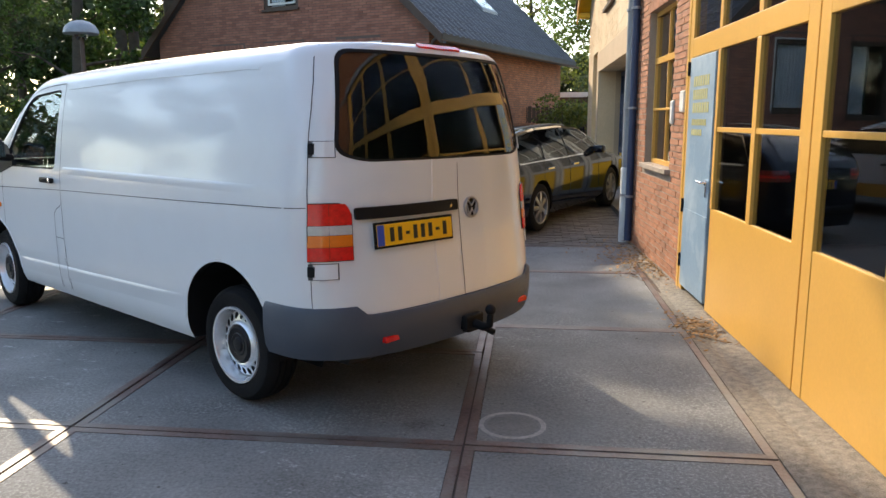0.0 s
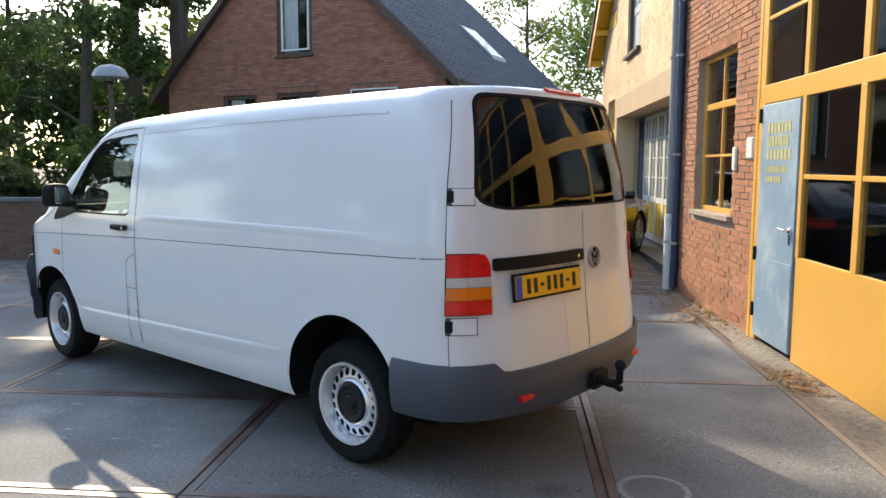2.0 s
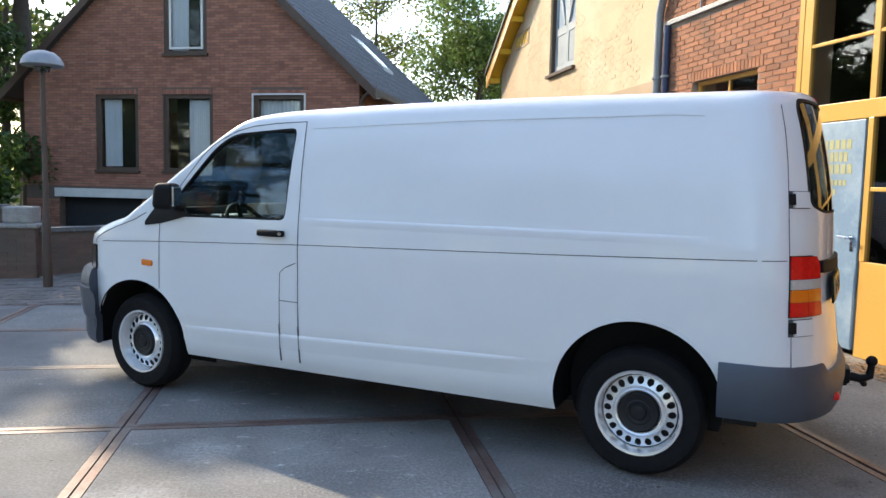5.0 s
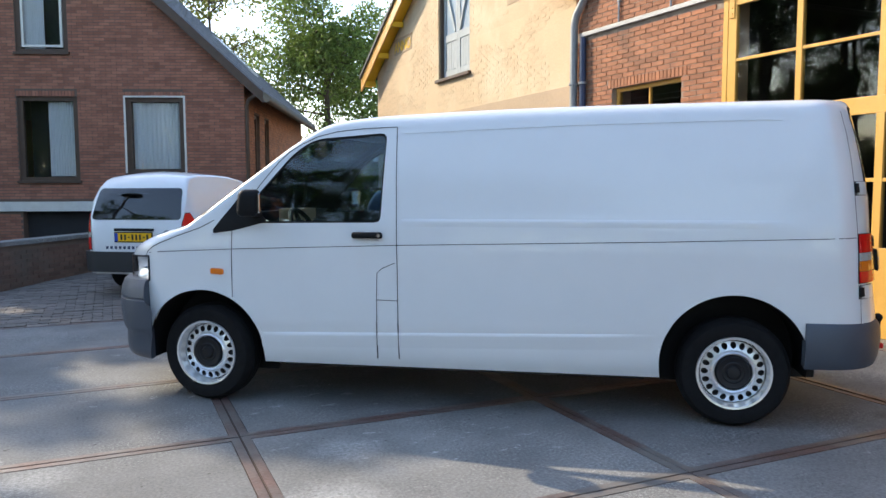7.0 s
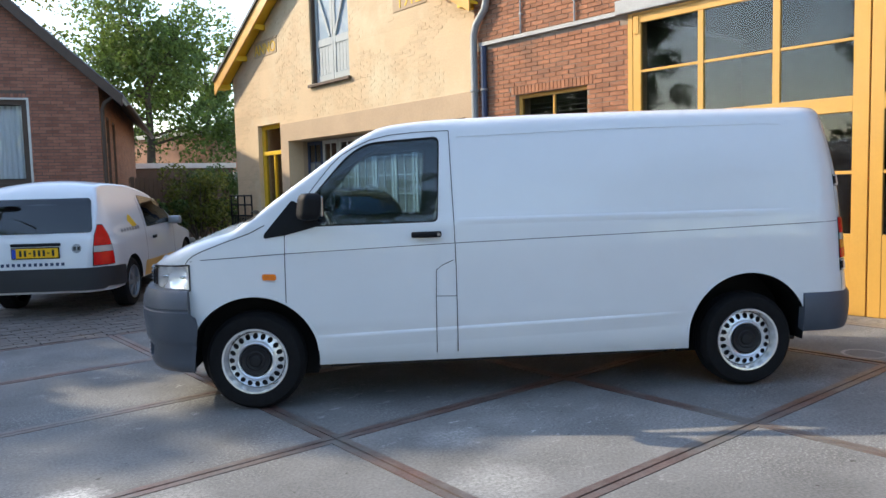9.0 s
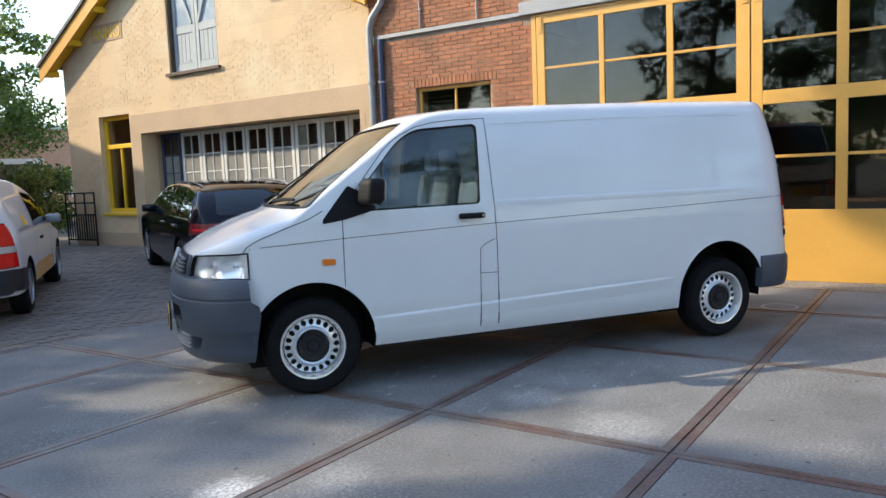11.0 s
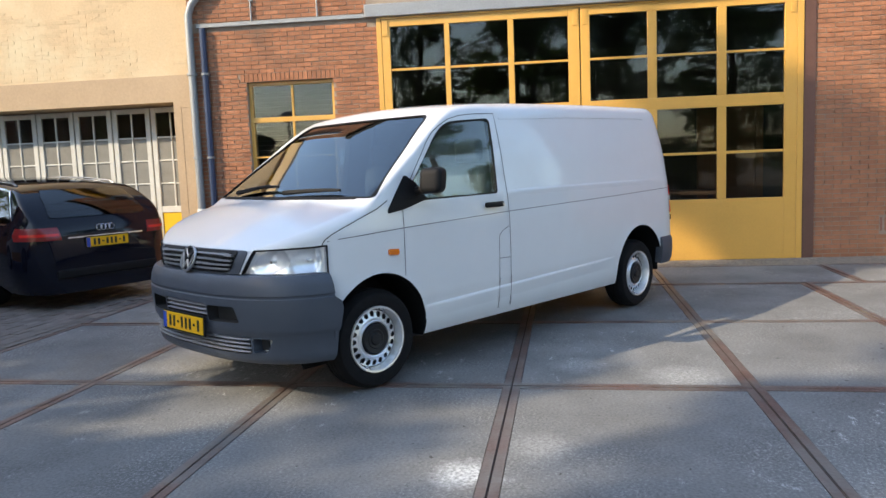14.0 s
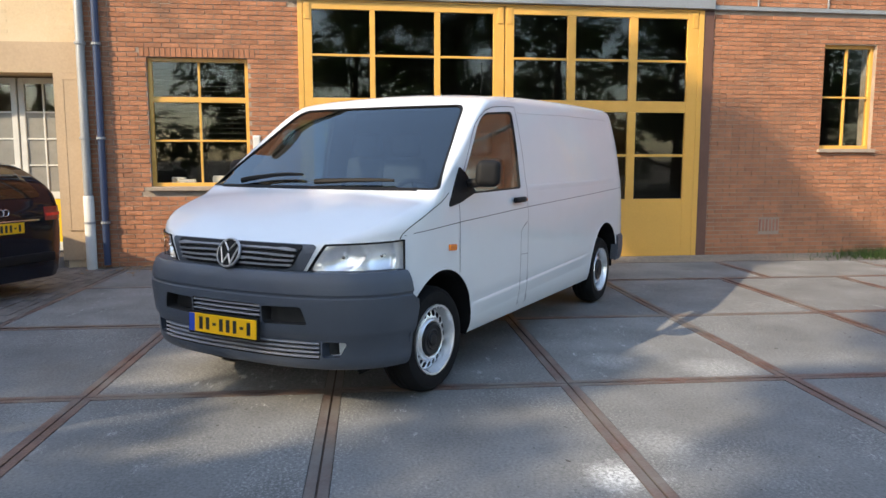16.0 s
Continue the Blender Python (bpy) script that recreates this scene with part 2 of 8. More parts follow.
M["chrome"] = mat("chrome", (0.75, 0.76, 0.78), 0.12, metal=1.0, var=0.05, bump=0)
M["badge_metal"] = mat("dull_badge_chrome", (0.46, 0.47, 0.49), 0.32, metal=0.9, var=0.05, bump=0)
M["lamp_glass"] = glass_mat("lamp_cover", (0.98, 0.99, 1.0), 0.0, 1.12)
M["glass_screen"] = glass_mat("windscreen_glass", (0.17, 0.24, 0.29), 0.0, 1.85)
M["glass_cab"] = glass_mat("blue_tinted_cab_glass", (0.42, 0.57, 0.65), 0.0, 1.48)
M["glass_tint"] = glass_mat("tinted_glass", (0.16, 0.18, 0.19), 0.0, 1.62)
M["glass_house"] = glass_mat("house_window_glass", (0.84, 0.87, 0.88), 0.0, 1.5)
M["net"] = mat("net_curtain", (0.80, 0.81, 0.83), 0.9, var=0.06, scale=10, fine=120, bump=0.1)
M["glass_dark"] = glass_mat("dark_window_glass", (0.55, 0.58, 0.58))
M["amber"] = mat("amber_lens", (0.80, 0.18, 0.006), 0.15, var=0.1, scale=30, fine=200, bump=0.1, coat=0.8)
M["red_lens"] = mat("red_lens", (0.72, 0.010, 0.010), 0.15, var=0.25, scale=40, fine=200, bump=0.1, coat=0.1)
M["clear_lens"] = mat("clear_lens", (0.50, 0.49, 0.47), 0.12, var=0.12, scale=40, fine=150, bump=0.1, coat=0.8)
M["plate"] = mat("yellow_plate", (0.85, 0.46, 0.01), 0.35, var=0.03, bump=0)
M["plate_blue"] = mat("blue_plate_band", (0.02, 0.07, 0.42), 0.4, var=0.03, bump=0)
M["ink"] = mat("black_ink", (0.015, 0.015, 0.015), 0.5, var=0.05, bump=0)
M["faded_yellow"] = mat("faded_yellow_lettering", (0.43, 0.41, 0.20), 0.5, var=0.25, scale=8, fine=60, bump=0)
M["white_ink"] = mat("white_ink", (0.8, 0.8, 0.8), 0.5, var=0.05, bump=0)
M["navy_car"] = mat("black_blue_car_paint", (0.004, 0.005, 0.011), 0.07, var=0.02, bump=0, spec=0.35)
M["red_dark"] = mat("dark_red_lens", (0.22, 0.008, 0.010), 0.15, var=0.25, scale=40, fine=200, bump=0.1, coat=0.3)
M["dusty_glass"] = mat("whitewashed_glass", (0.27, 0.26, 0.235), 0.22, var=0.18, scale=5, fine=60, bump=0.02)
M["alloy"] = mat("alloy_wheel", (0.33, 0.33, 0.34), 0.35, metal=0.8, var=0.1, bump=0.05)
M["seat"] = mat("grey_seat_cloth", (0.10, 0.11, 0.12), 0.9, var=0.2, scale=20, fine=200, bump=0.3)
M["bark"] = mat("tree_bark", (0.075, 0.058, 0.042), 0.95, var=0.35, scale=6, fine=50, bump=0.9, bump_scale=30)
M["dry_leaf"] = mat("dry_leaf", (0.30, 0.17, 0.07), 0.85, var=0.3, scale=8, fine=40, bump=0, island=0.4)
M["leaf"] = mat("green_leaf", (0.055, 0.10, 0.022), 0.55, var=0.3, scale=0.8, fine=4, bump=0, island=0.45)
M["leaf_fresh"] = mat("fresh_green_leaf", (0.125, 0.185, 0.040), 0.55, var=0.3, scale=0.8, fine=4, bump=0, island=0.45)
M["leaf_yellow"] = mat("yellow_green_leaf", (0.13, 0.15, 0.025), 0.55, var=0.3, scale=0.8, fine=4, bump=0, island=0.4)
M["leaf_dark"] = mat("dark_green_leaf", (0.045, 0.070, 0.022), 0.6, var=0.3, scale=0.8, fine=4, bump=0, island=0.4)
for key in ("leaf", "leaf_fresh", "leaf_yellow", "leaf_dark"):
    nt = M[key].node_tree
    b = nt.nodes["Principled BSDF"]
    tr = nt.nodes.new("ShaderNodeBsdfTranslucent")
    nt.links.new(b.inputs["Base Color"].links[0].from_socket, tr.inputs["Color"])
    mixs = nt.nodes.new("ShaderNodeMixShader")
    mixs.inputs[0].default_value = 0.45
    nt.links.new(b.outputs[0], mixs.inputs[1])
    nt.links.new(tr.outputs[0], mixs.inputs[2])
    nt.links.new(mixs.outputs[0], nt.nodes["Material Output"].inputs[0])


# ---------- mesh helpers
def finish(name, bm, material, smooth=None):
    me = bpy.data.meshes.new(name)
    bm.normal_update()
    if smooth:
        lim = radians(smooth)
        for f in bm.faces:
            f.smooth = True
        for e in bm.edges:
            if len(e.link_faces) != 2 or e.calc_face_angle(0) > lim:
                e.smooth = False
    bm.to_mesh(me)
    bm.free()
    for one in (material if isinstance(material, (list, tuple)) else [material]):
        me.materials.append(M[one] if isinstance(one, str) else one)
    return me


def part(name, bm, material, parent=None, label="", smooth=None):
    ob = new(name, finish(name, bm, material, smooth))
    ob.parent = parent
    if label:
        tagged(ob, label)
    return ob


def thing(name, m=None, label="", category="", group="", kind=""):
    ob = new(name)
    ob.empty_display_size = 0.1
    if m is not None:
        ob.matrix_world = m
    return tagged(ob, label, category, group, kind)


def structure(ob, label):
    return tagged(ob, label, "", "", "structure")


def box(bm, lo, hi, bevel=0.0, m=None):
    c = [(a + b) / 2 for a, b in zip(lo, hi)]
    s = [abs(b - a) for a, b in zip(lo, hi)]
    r = bmesh.ops.create_cube(bm, size=1.0, matrix=Matrix.Translation(c) @ Matrix.Diagonal((*s, 1)))
    vs = r["verts"]
    if bevel:
        es = list({e for v in vs for e in v.link_edges})
        g = bmesh.ops.bevel(bm, geom=es, offset=bevel, segments=2, affect='EDGES', profile=0.5)
        vs = list({v for f in g["faces"] for v in f.verts} | {v for v in vs if v.is_valid})
    if m is not None:
        bmesh.ops.transform(bm, matrix=m, verts=vs)
    return vs


def boxes(*items, bevel=0.0):
    bm = bmesh.new()
    for lo, hi in items:
        box(bm, lo, hi, bevel)
    return bm


def cyl(bm, a, b, r, r2=None, seg=16, cap=True):
    a, b = Vector(a), Vector(b)
    d = b - a
    q = d.to_track_quat('Z', 'Y').to_matrix().to_4x4()
    r2 = r if r2 is None else r2
    return bmesh.ops.create_cone(bm, cap_ends=cap, segments=seg, radius1=r, radius2=r2, depth=d.length,
                                 matrix=Matrix.Translation((a + b) / 2) @ q)["verts"]


def tube(bm, pts, radii, seg=8, cap=True):
    """A tube through the points, with a radius at each."""
    pts = [Vector(p) for p in pts]
    if not isinstance(radii, (list, tuple)):
        radii = [radii] * len(pts)
    rings = []
    for i, p in enumerate(pts):
        d = (pts[min(i + 1, len(pts) - 1)] - pts[max(i - 1, 0)]).normalized()
        u = d.orthogonal().normalized() if i == 0 else (rings_u - d * rings_u.dot(d)).normalized()
        rings_u = u
        w = d.cross(u)
        rings.append([bm.verts.new(p + (u * math.cos(2 * math.pi * k / seg) + w * math.sin(2 * math.pi * k / seg)) * radii[i]) for k in range(seg)])
    for a, b in zip(rings, rings[1:]):
        for k in range(seg):
            bm.faces.new((a[k], a[(k + 1) % seg], b[(k + 1) % seg], b[k]))
    if cap:
        bm.faces.new(rings[0][::-1])
        bm.faces.new(rings[-1])
    return bm


def lathe(bm, prof, axis='y', seg=40, at=(0, 0, 0)):
    """Turn (along, radius) pairs round an axis."""
    rings = []
    for s, r in prof:
        ring = []
        for k in range(seg):
            a = 2 * math.pi * k / seg
            c, d = r * math.cos(a), r * math.sin(a)
            p = (c, s, d) if axis == 'y' else ((c, d, s) if axis == 'z' else (s, c, d))
            ring.append(bm.verts.new(Vector(p) + Vector(at)))
        rings.append(ring)
    for a, b in zip(rings, rings[1:]):
        for k in range(seg):
            bm.faces.new((a[k], b[k], b[(k + 1) % seg], a[(k + 1) % seg]))
    return rings

# ---------- ground
GR = radians(-2.6)                        # turn of the concrete plates
G0 = Vector((-3.45, 5.52))
GX, GY = Vector((math.cos(GR), math.sin(GR))), Vector((-math.sin(GR), math.cos(GR)))


def grid_pt(u, v):
    return G0 + GX * u + GY * v


def rise(x, y):
    """The paved yard climbs gently beyond the concrete plates."""
    return 0.035 * min(max(y - 11.0, 0.0), 6.0)


bm = bmesh.new()
xs = [-900, -200, -60, -30] + [-24 + 2 * i for i in range(22)] + [30, 60, 200, 900]
ys = [-900, -200, -60, -20, -8, 0, 5, 9, 10.2] + [11 + i for i in range(8)] + [22, 26, 30, 40, 60, 200, 900]
grid = [[bm.verts.new((x, y, rise(x, y) - 0.09)) for x in xs] for y in ys]
for a, b in zip(grid, grid[1:]):
    for i in range(len(xs) - 1):
        bm.faces.new((a[i], a[i + 1], b[i + 1], b[i]))
structure(part("ground", bm, "soil"), "sandy brown soil ground around the yard")

# steel-rimmed concrete plates, laid in rows
def plate(u0, u1, v0, v1, rnd):
    """One plate of the grid with its steel rim."""
    c = grid_pt((u0 + u1) / 2, (v0 + v1) / 2)
    a, b = (u1 - u0) / 2 - 0.006, (v1 - v0) / 2 - 0.006
    m = Matrix.Translation((c.x, c.y, rnd.uniform(-0.004, 0.004))) @ Matrix.Rotation(GR, 4, 'Z') @ Matrix.Rotation(rnd.uniform(-0.0012, 0.0012), 4, 'X')
    r = 0.052
    slab = part("concrete_plate", boxes(((-a + r, -b + r, -0.09), (a - r, b - r, 0.0))), "concrete", yard)
    slab.matrix_world = m
    rim = bmesh.new()
    for lo, hi in (((-a, -b, -0.09), (a, -b + r - 0.004, 0.003)), ((-a, b - r + 0.004, -0.09), (a, b, 0.003)),
                   ((-a, -b + r - 0.004, -0.09), (-a + r - 0.004, b - r + 0.004, 0.003)), ((a - r + 0.004, -b + r - 0.004, -0.09), (a, b - r + 0.004, 0.003))):
        box(rim, lo, hi)
    part("steel_rim", rim, "steel_edge", slab, "rust-brown steel rim")


yard = structure(thing("pavement_plates"), "grey concrete plates with rusty steel rims")
rnd = random.Random(5)
for i in range(-6, 2):
    for j in range(-5, 3):
        plate(2.0 * i, 2.0 * i + (2.055 if i == 1 else 2.0), 1.5 * j, 1.5 * j + 1.5, rnd)
vr = [-9.75, -7.7, -5.67, -3.62, -1.50, 0.68, 2.86, 4.5]
for v0, v1 in zip(vr, vr[1:]):
    plate(4.055, 5.54, v0, v1, rnd)
structure(part("joint_fill", boxes(((-17, -9, -0.095), (2.3, 10.02, -0.006))), "joint"), "dark dirt filling the joints between plates")
# gutter strip of washed concrete along the doors
bm = bmesh.new()
ga, gb = grid_pt(5.54, -9.8), grid_pt(5.54, 4.6)
v = [bm.verts.new(p) for p in ((ga.x + 0.004, ga.y, 0.0), (2.44, ga.y, 0.03), (2.44, gb.y, 0.03), (gb.x + 0.004, gb.y, 0.0))]
bm.faces.new(v)
bmesh.ops.subdivide_edges(bm, edges=bm.edges, cuts=24, use_grid_fill=True)
for q in bm.verts:
    q.co.z += 0.012 * noise.noise(Vector((q.co.x * 5, q.co.y * 4, 0))) - 0.012 * max(0, 1 - abs(q.co.x - 2.22) / 0.06)
bmesh.ops.recalc_face_normals(bm, faces=bm.faces)
ext = bmesh.ops.extrude_face_region(bm, geom=bm.faces[:])
bmesh.ops.translate(bm, verts=[e for e in ext["geom"] if isinstance(e, bmesh.types.BMVert)], vec=(0, 0, -0.12))
bmesh.ops.recalc_face_normals(bm, faces=bm.faces)
structure(part("pavement_gutter", bm, "gutter"), "rough exposed-aggregate concrete strip along the doors")
# manhole
mh = thing("manhole_cover", Matrix.Translation((0.775, 4.10, 0.0)), "round worn concrete manhole cover flush in a plate", "manhole")
bm = bmesh.new()
lathe(bm, [(0.0, 0.145), (0.004, 0.15), (0.004, 0.175), (0.001, 0.185)], 'z', 40)
part("manhole_ring", bm, "mortar_pale", mh, "pale mortar ring", smooth=30)
bm = bmesh.new()
rr = lathe(bm, [(0.002, 0.143), (0.0035, 0.135)], 'z', 40)
bm.faces.new(rr[1])
bm.faces.new(rr[0][::-1])
bmesh.ops.recalc_face_normals(bm, faces=bm.faces)
part("cover", bm, "cover_grey", mh)

# ---------- buildings: shared makers
def brick_bond(p0, along, out, length, z0, z1, holes=(), top=None, bl=0.21, bh=0.0505, joint=0.012, proud=0.008, seed=1, skip=None):
    """Boxes of a running bond as (vertices, faces) for each brick, without those in the openings (a0, a1, z0, z1)."""
    rnd = random.Random(seed)
    p0, along, out = Vector(p0), Vector(along), Vector(out)
    course, step, row = bh + joint, bl + joint, 0
    made = []
    z = z0
    while z + bh <= z1:
        spans = [(0.0, length)]
        if top:
            spans = [(max(0.0, top(z + bh)[0]), min(length, top(z + bh)[1]))]
        for h0, h1, hz0, hz1 in holes:
            if z + bh > hz0 and z < hz1:
                cut = []
                for s0, s1 in spans:
                    if h1 <= s0 or h0 >= s1:
                        cut.append((s0, s1))
                    else:
                        if h0 > s0:
                            cut.append((s0, h0))
                        if h1 < s1:
                            cut.append((h1, s1))
                spans = cut
        for s0, s1 in spans:
            a = math.floor(s0 / step) * step - (step / 2 if row % 2 else 0.0)
            while a < s1:
                b0, b1 = max(a, s0), min(a + bl, s1)
                if b1 - b0 > 0.03 and not (skip and skip((b0 + b1) / 2, z)):
                    d = proud + rnd.uniform(-0.003, 0.003)
                    jz = rnd.uniform(-0.0015, 0.0015)
                    q = [p0 + along * s + Vector((0, 0, zz + jz)) + out * o for o in (0.0, d) for s, zz in ((b0, z), (b1, z), (b1, z + bh), (b0, z + bh))]
                    made.append((q, (b0 + b1) / 2, z))
                a += step
        z += course
        row += 1
    return made


BRICK_FACES = ((4, 5, 6, 7), (0, 1, 5, 4), (1, 2, 6, 5), (2, 3, 7, 6), (3, 0, 4, 7))


def joined(name, made, material, parent, label=""):
    vs, fs = [], []
    for q, _, _ in made:
        k = len(vs)
        vs.extend(q)
        fs.extend(tuple(k + i for i in f) for f in BRICK_FACES)
    me = bpy.data.meshes.new(name)
    me.from_pydata([tuple(v) for v in vs], [], fs)
    me.materials.append(M[material])
    ob = new(name, me)
    ob.parent = parent
    return tagged(ob, label, "", "", "stuff")


def single_bricks(made, material, parent, name="brick"):
    for q, _, _ in made:
        me = bpy.data.meshes.new(name)
        c = sum(q, Vector()) / 8
        me.from_pydata([tuple(v - c) for v in q], [], BRICK_FACES)
        me.materials.append(M[material])
        ob = new(name, me)
        ob.location = c
        ob.parent = parent


def wall_panel(p0, along, out, length, z0, z1, thick, holes=(), top=None):
    """A wall with thickness whose openings go right through; its face stands at p0, and out points to the viewer."""
    p0, along, out = Vector(p0), Vector(along), Vector(out)
    bm = bmesh.new()
    us = sorted({0.0, length, *[h[0] for h in holes], *[h[1] for h in holes]} | ({top[0]} if top else set()))
    zs = sorted({z0, z1, *[h[2] for h in holes], *[h[3] for h in holes]})
    for u0, u1 in zip(us, us[1:]):
        for a, b in zip(zs, zs[1:]):
            um, zm = (u0 + u1) / 2, (a + b) / 2
            if any(h[0] < um < h[1] and h[2] < zm < h[3] for h in holes):
                continue
            v = [bm.verts.new(p0 + along * u + Vector((0, 0, z)) + out * o) for o in (0, -thick) for u, z in ((u0, a), (u1, a), (u1, b), (u0, b))]
            for f in ((0, 1, 2, 3), (7, 6, 5, 4), (0, 4, 5, 1), (1, 5, 6, 2), (2, 6, 7, 3), (3, 7, 4, 0)):
                bm.faces.new([v[i] for i in f])
    bmesh.ops.remove_doubles(bm, verts=bm.verts, dist=1e-5)
    inner = {}
    for f in bm.faces:
        key = tuple(round(c, 4) for c in f.calc_center_median())
        inner.setdefault(key, []).append(f)
    bmesh.ops.delete(bm, geom=[f for fs in inner.values() if len(fs) > 1 for f in fs], context='FACES_ONLY')
    return bm


def frame_bars(items, bevel=0.004):
    bm = bmesh.new()
    for lo, hi in items:
        box(bm, lo, hi, bevel)
    return bm


def pane(name, lo, hi, parent, material="glass_dark"):
    ob = part(name, boxes((lo, hi)), material, parent)
    ob.visible_shadow = False
    return ob


# ---------- brick workshop: its front stands along y, and faces -x
FX = 2.42
wall = structure(thing("wall_workshop"), "sunlit orange brick workshop wall with mortar joints")
HOLES = [(1.77, 7.41, -1, 3.55), (8.12, 9.41, 1.08, 2.77), (-1.05, -0.20, 1.60, 3.13)]
Y0, Y1 = -7.0, 10.24
sh = [(a - Y0, b - Y0, c, d) for a, b, c, d in HOLES]
part("mortar", wall_panel((FX, Y0, 0), (0, 1, 0), (-1, 0, 0), Y1 - Y0, -0.1, 6.2, 0.32, sh), "mortar", wall, "grey mortar bed")
sh2 = sh + [(8.02 - Y0, 9.51 - Y0, 2.77, 2.89), (1.6 - Y0, 7.6 - Y0, 3.5, 3.78), (0.38 - Y0, 0.72 - Y0, 0.36, 0.56), (0, 20, 3.56, 3.63), (8.02 - Y0, 9.51 - Y0, 1.0, 1.08)]
bond = brick_bond((FX, Y0, 0), (0, 1, 0), (-1, 0, 0), Y1 - Y0, 0.02, 5.9, sh2, seed=3)
near = [b for b in bond if 7.41 <= b[1] + Y0 <= 8.3 and b[2] < 2.6][:300]
chosen = {id(b) for b in near}
joined("brickwork", [b for b in bond if id(b) not in chosen], "brick", wall, "weathered orange bricks")
# soldier course over the window, sill bricks
for z0, z1 in ((2.775, 2.885),):
    made = []
    y = 8.03
    while y < 9.48:
        made.append(([Vector((FX - o, yy, zz)) for o in (0.0, 0.012) for yy, zz in ((y, z0), (y + 0.055, z0), (y + 0.055, z1), (y, z1))], y, z0))
        y += 0.067
    joined("soldier_course", made, "brick", wall)
single_bricks(near, "brick_one", wall)

# ledge, lintel and conduits above the doors
structure(part("trim_ledge", frame_bars([((FX - 0.05, 7.62, 3.57), (FX - 0.0105, 10.1, 3.625)), ((FX - 0.05, -7, 3.57), (FX - 0.0105, 1.58, 3.625))]), "zinc"), "grey metal ledge strip on the brick wall")
structure(part("trim_lintel", frame_bars([((FX - 0.10, 1.59, 3.565), (FX - 0.0005, 7.61, 3.74))], 0.01), "zinc"), "grey steel lintel over the yellow doors")
for y in (9.27, 8.30, 0.9, -0.2):
    bm = bmesh.new()
    tube(bm, [(FX - 0.03, y, 3.63), (FX - 0.03, y, 5.6)], 0.014)
    for z in (3.9, 4.6, 5.3):
        box(bm, (FX - 0.045, y - 0.03, z), (FX - 0.005, y + 0.03, z + 0.02), 0.003)
    tagged(part("conduit", bm, "zinc"), "thin grey conduit clipped to the brick wall", "pipe", "conduits on the workshop wall")

# the yellow double doors
DX = 2.385                                  # face of the door leaves


def leaf(y0, y1, cols, wicket):
    """One tall door leaf; cols are the glazed columns as (y0, y1)."""
    d = thing("garage_door", Matrix.Translation((DX, (y0 + y1) / 2, 0.02)),
              "tall ochre-yellow wooden workshop door with black glass panes", "door", "workshop door leaves")
    off = Vector((DX, (y0 + y1) / 2, 0.02))

    def add(name, lo, hi, material="yellow", label="", bevel=0.004):
        return part(name, frame_bars([(Vector(lo) - off, Vector(hi) - off)], bevel), material, d, label)
    x0, x1 = DX, DX + 0.055
    zr = [(3.43, 3.53), (2.11, 2.27)]
    add("stile", (x0, y0, 0.03), (x1, cols[0][0], 3.53))
    add("stile", (x0, cols[-1][1], 0.03), (x1, y1, 3.53))
    for a, b in zip(cols, cols[1:]):
        add("mullion", (x0, a[1], 2.27), (x1, b[0], 3.43))
    add("rail", (x0, cols[0][0], 3.43), (x1, cols[-1][1], 3.53))
    add("rail", (x0, cols[0][0], 2.11), (x1, cols[-1][1], 2.27))
    low = cols[:-1] if wicket else cols
    for a, b in zip(low, low[1:]):
        add("mullion", (x0, a[1], 0.87), (x1, b[0], 2.11))
    add("bottom_panel", (x0 + 0.004, low[0][0], 0.03), (x1 - 0.004, low[-1][1] + (0.06 if wicket else 0), 0.87))
    if wicket:
        add("stile", (x0 - 0.002, cols[-2][1], 0.87), (x1, cols[-2][1] + 0.06, 2.11))
    for c in cols:
        rows = [(2.27, 2.82, 0), (2.85, 3.43, 0)]
        if c in low:
            rows += [(0.87, 1.48, 0), (1.515, 2.11, 0)]
            add("glazing_bar", (x0 + 0.006, c[0], 1.48), (x1 - 0.01, c[1], 1.515), bevel=0.002)
        add("glazing_bar", (x0 + 0.006, c[0], 2.82), (x1 - 0.01, c[1], 2.85), bevel=0.002)
        for z0, z1, _ in rows:
            g = pane("pane", Vector((x0 + 0.022, c[0] - 0.004, z0 - 0.004)) - off, Vector((x0 + 0.027, c[1] + 0.004, z1 + 0.004)) - off, d)
    for yy in (y0 + 0.02, y1 - 0.09):
        bm = frame_bars([((DX - 0.012 - off.x, yy - off.y, 3.30 - off.z), (DX - off.x, yy + 0.07 - off.y, 3.52 - off.z))], 0.003)
        for zz in (3.34, 3.41, 3.48):
            cyl(bm, (DX - 0.018 - off.x, yy + 0.035 - off.y, zz - off.z), (DX - 0.010 - off.x, yy + 0.035 - off.y, zz - off.z), 0.012, seg=10)
        part("hinge_plate", bm, "yellow", d, "bolted yellow hinge plate")
    return d


leaf(1.80, 4.632, [(1.96, 2.71), (2.83, 3.62), (3.74, 4.51)], False)
leaf(4.648, 7.385, [(4.80, 5.54), (5.62, 6.43), (6.50, 7.27)], True)
structure(part("door_frame", frame_bars([((FX - 0.04, 7.387, 0.0), (FX + 0.1, 7.455, 3.56)), ((FX - 0.04, 1.72, 0), (FX + 0.1, 1.798, 3.56)), ((FX - 0.04, 1.798, 3.532), (FX + 0.1, 7.387, 3.562))]), "yellow"), "ochre-yellow painted door frame")
structure(part("trim_door_post", frame_bars([((FX - 0.026, 1.565, 0.0), (FX - 0.0005, 1.712, 3.562))], 0.004), "post_brown"), "red-brown painted post beside the yellow doors")
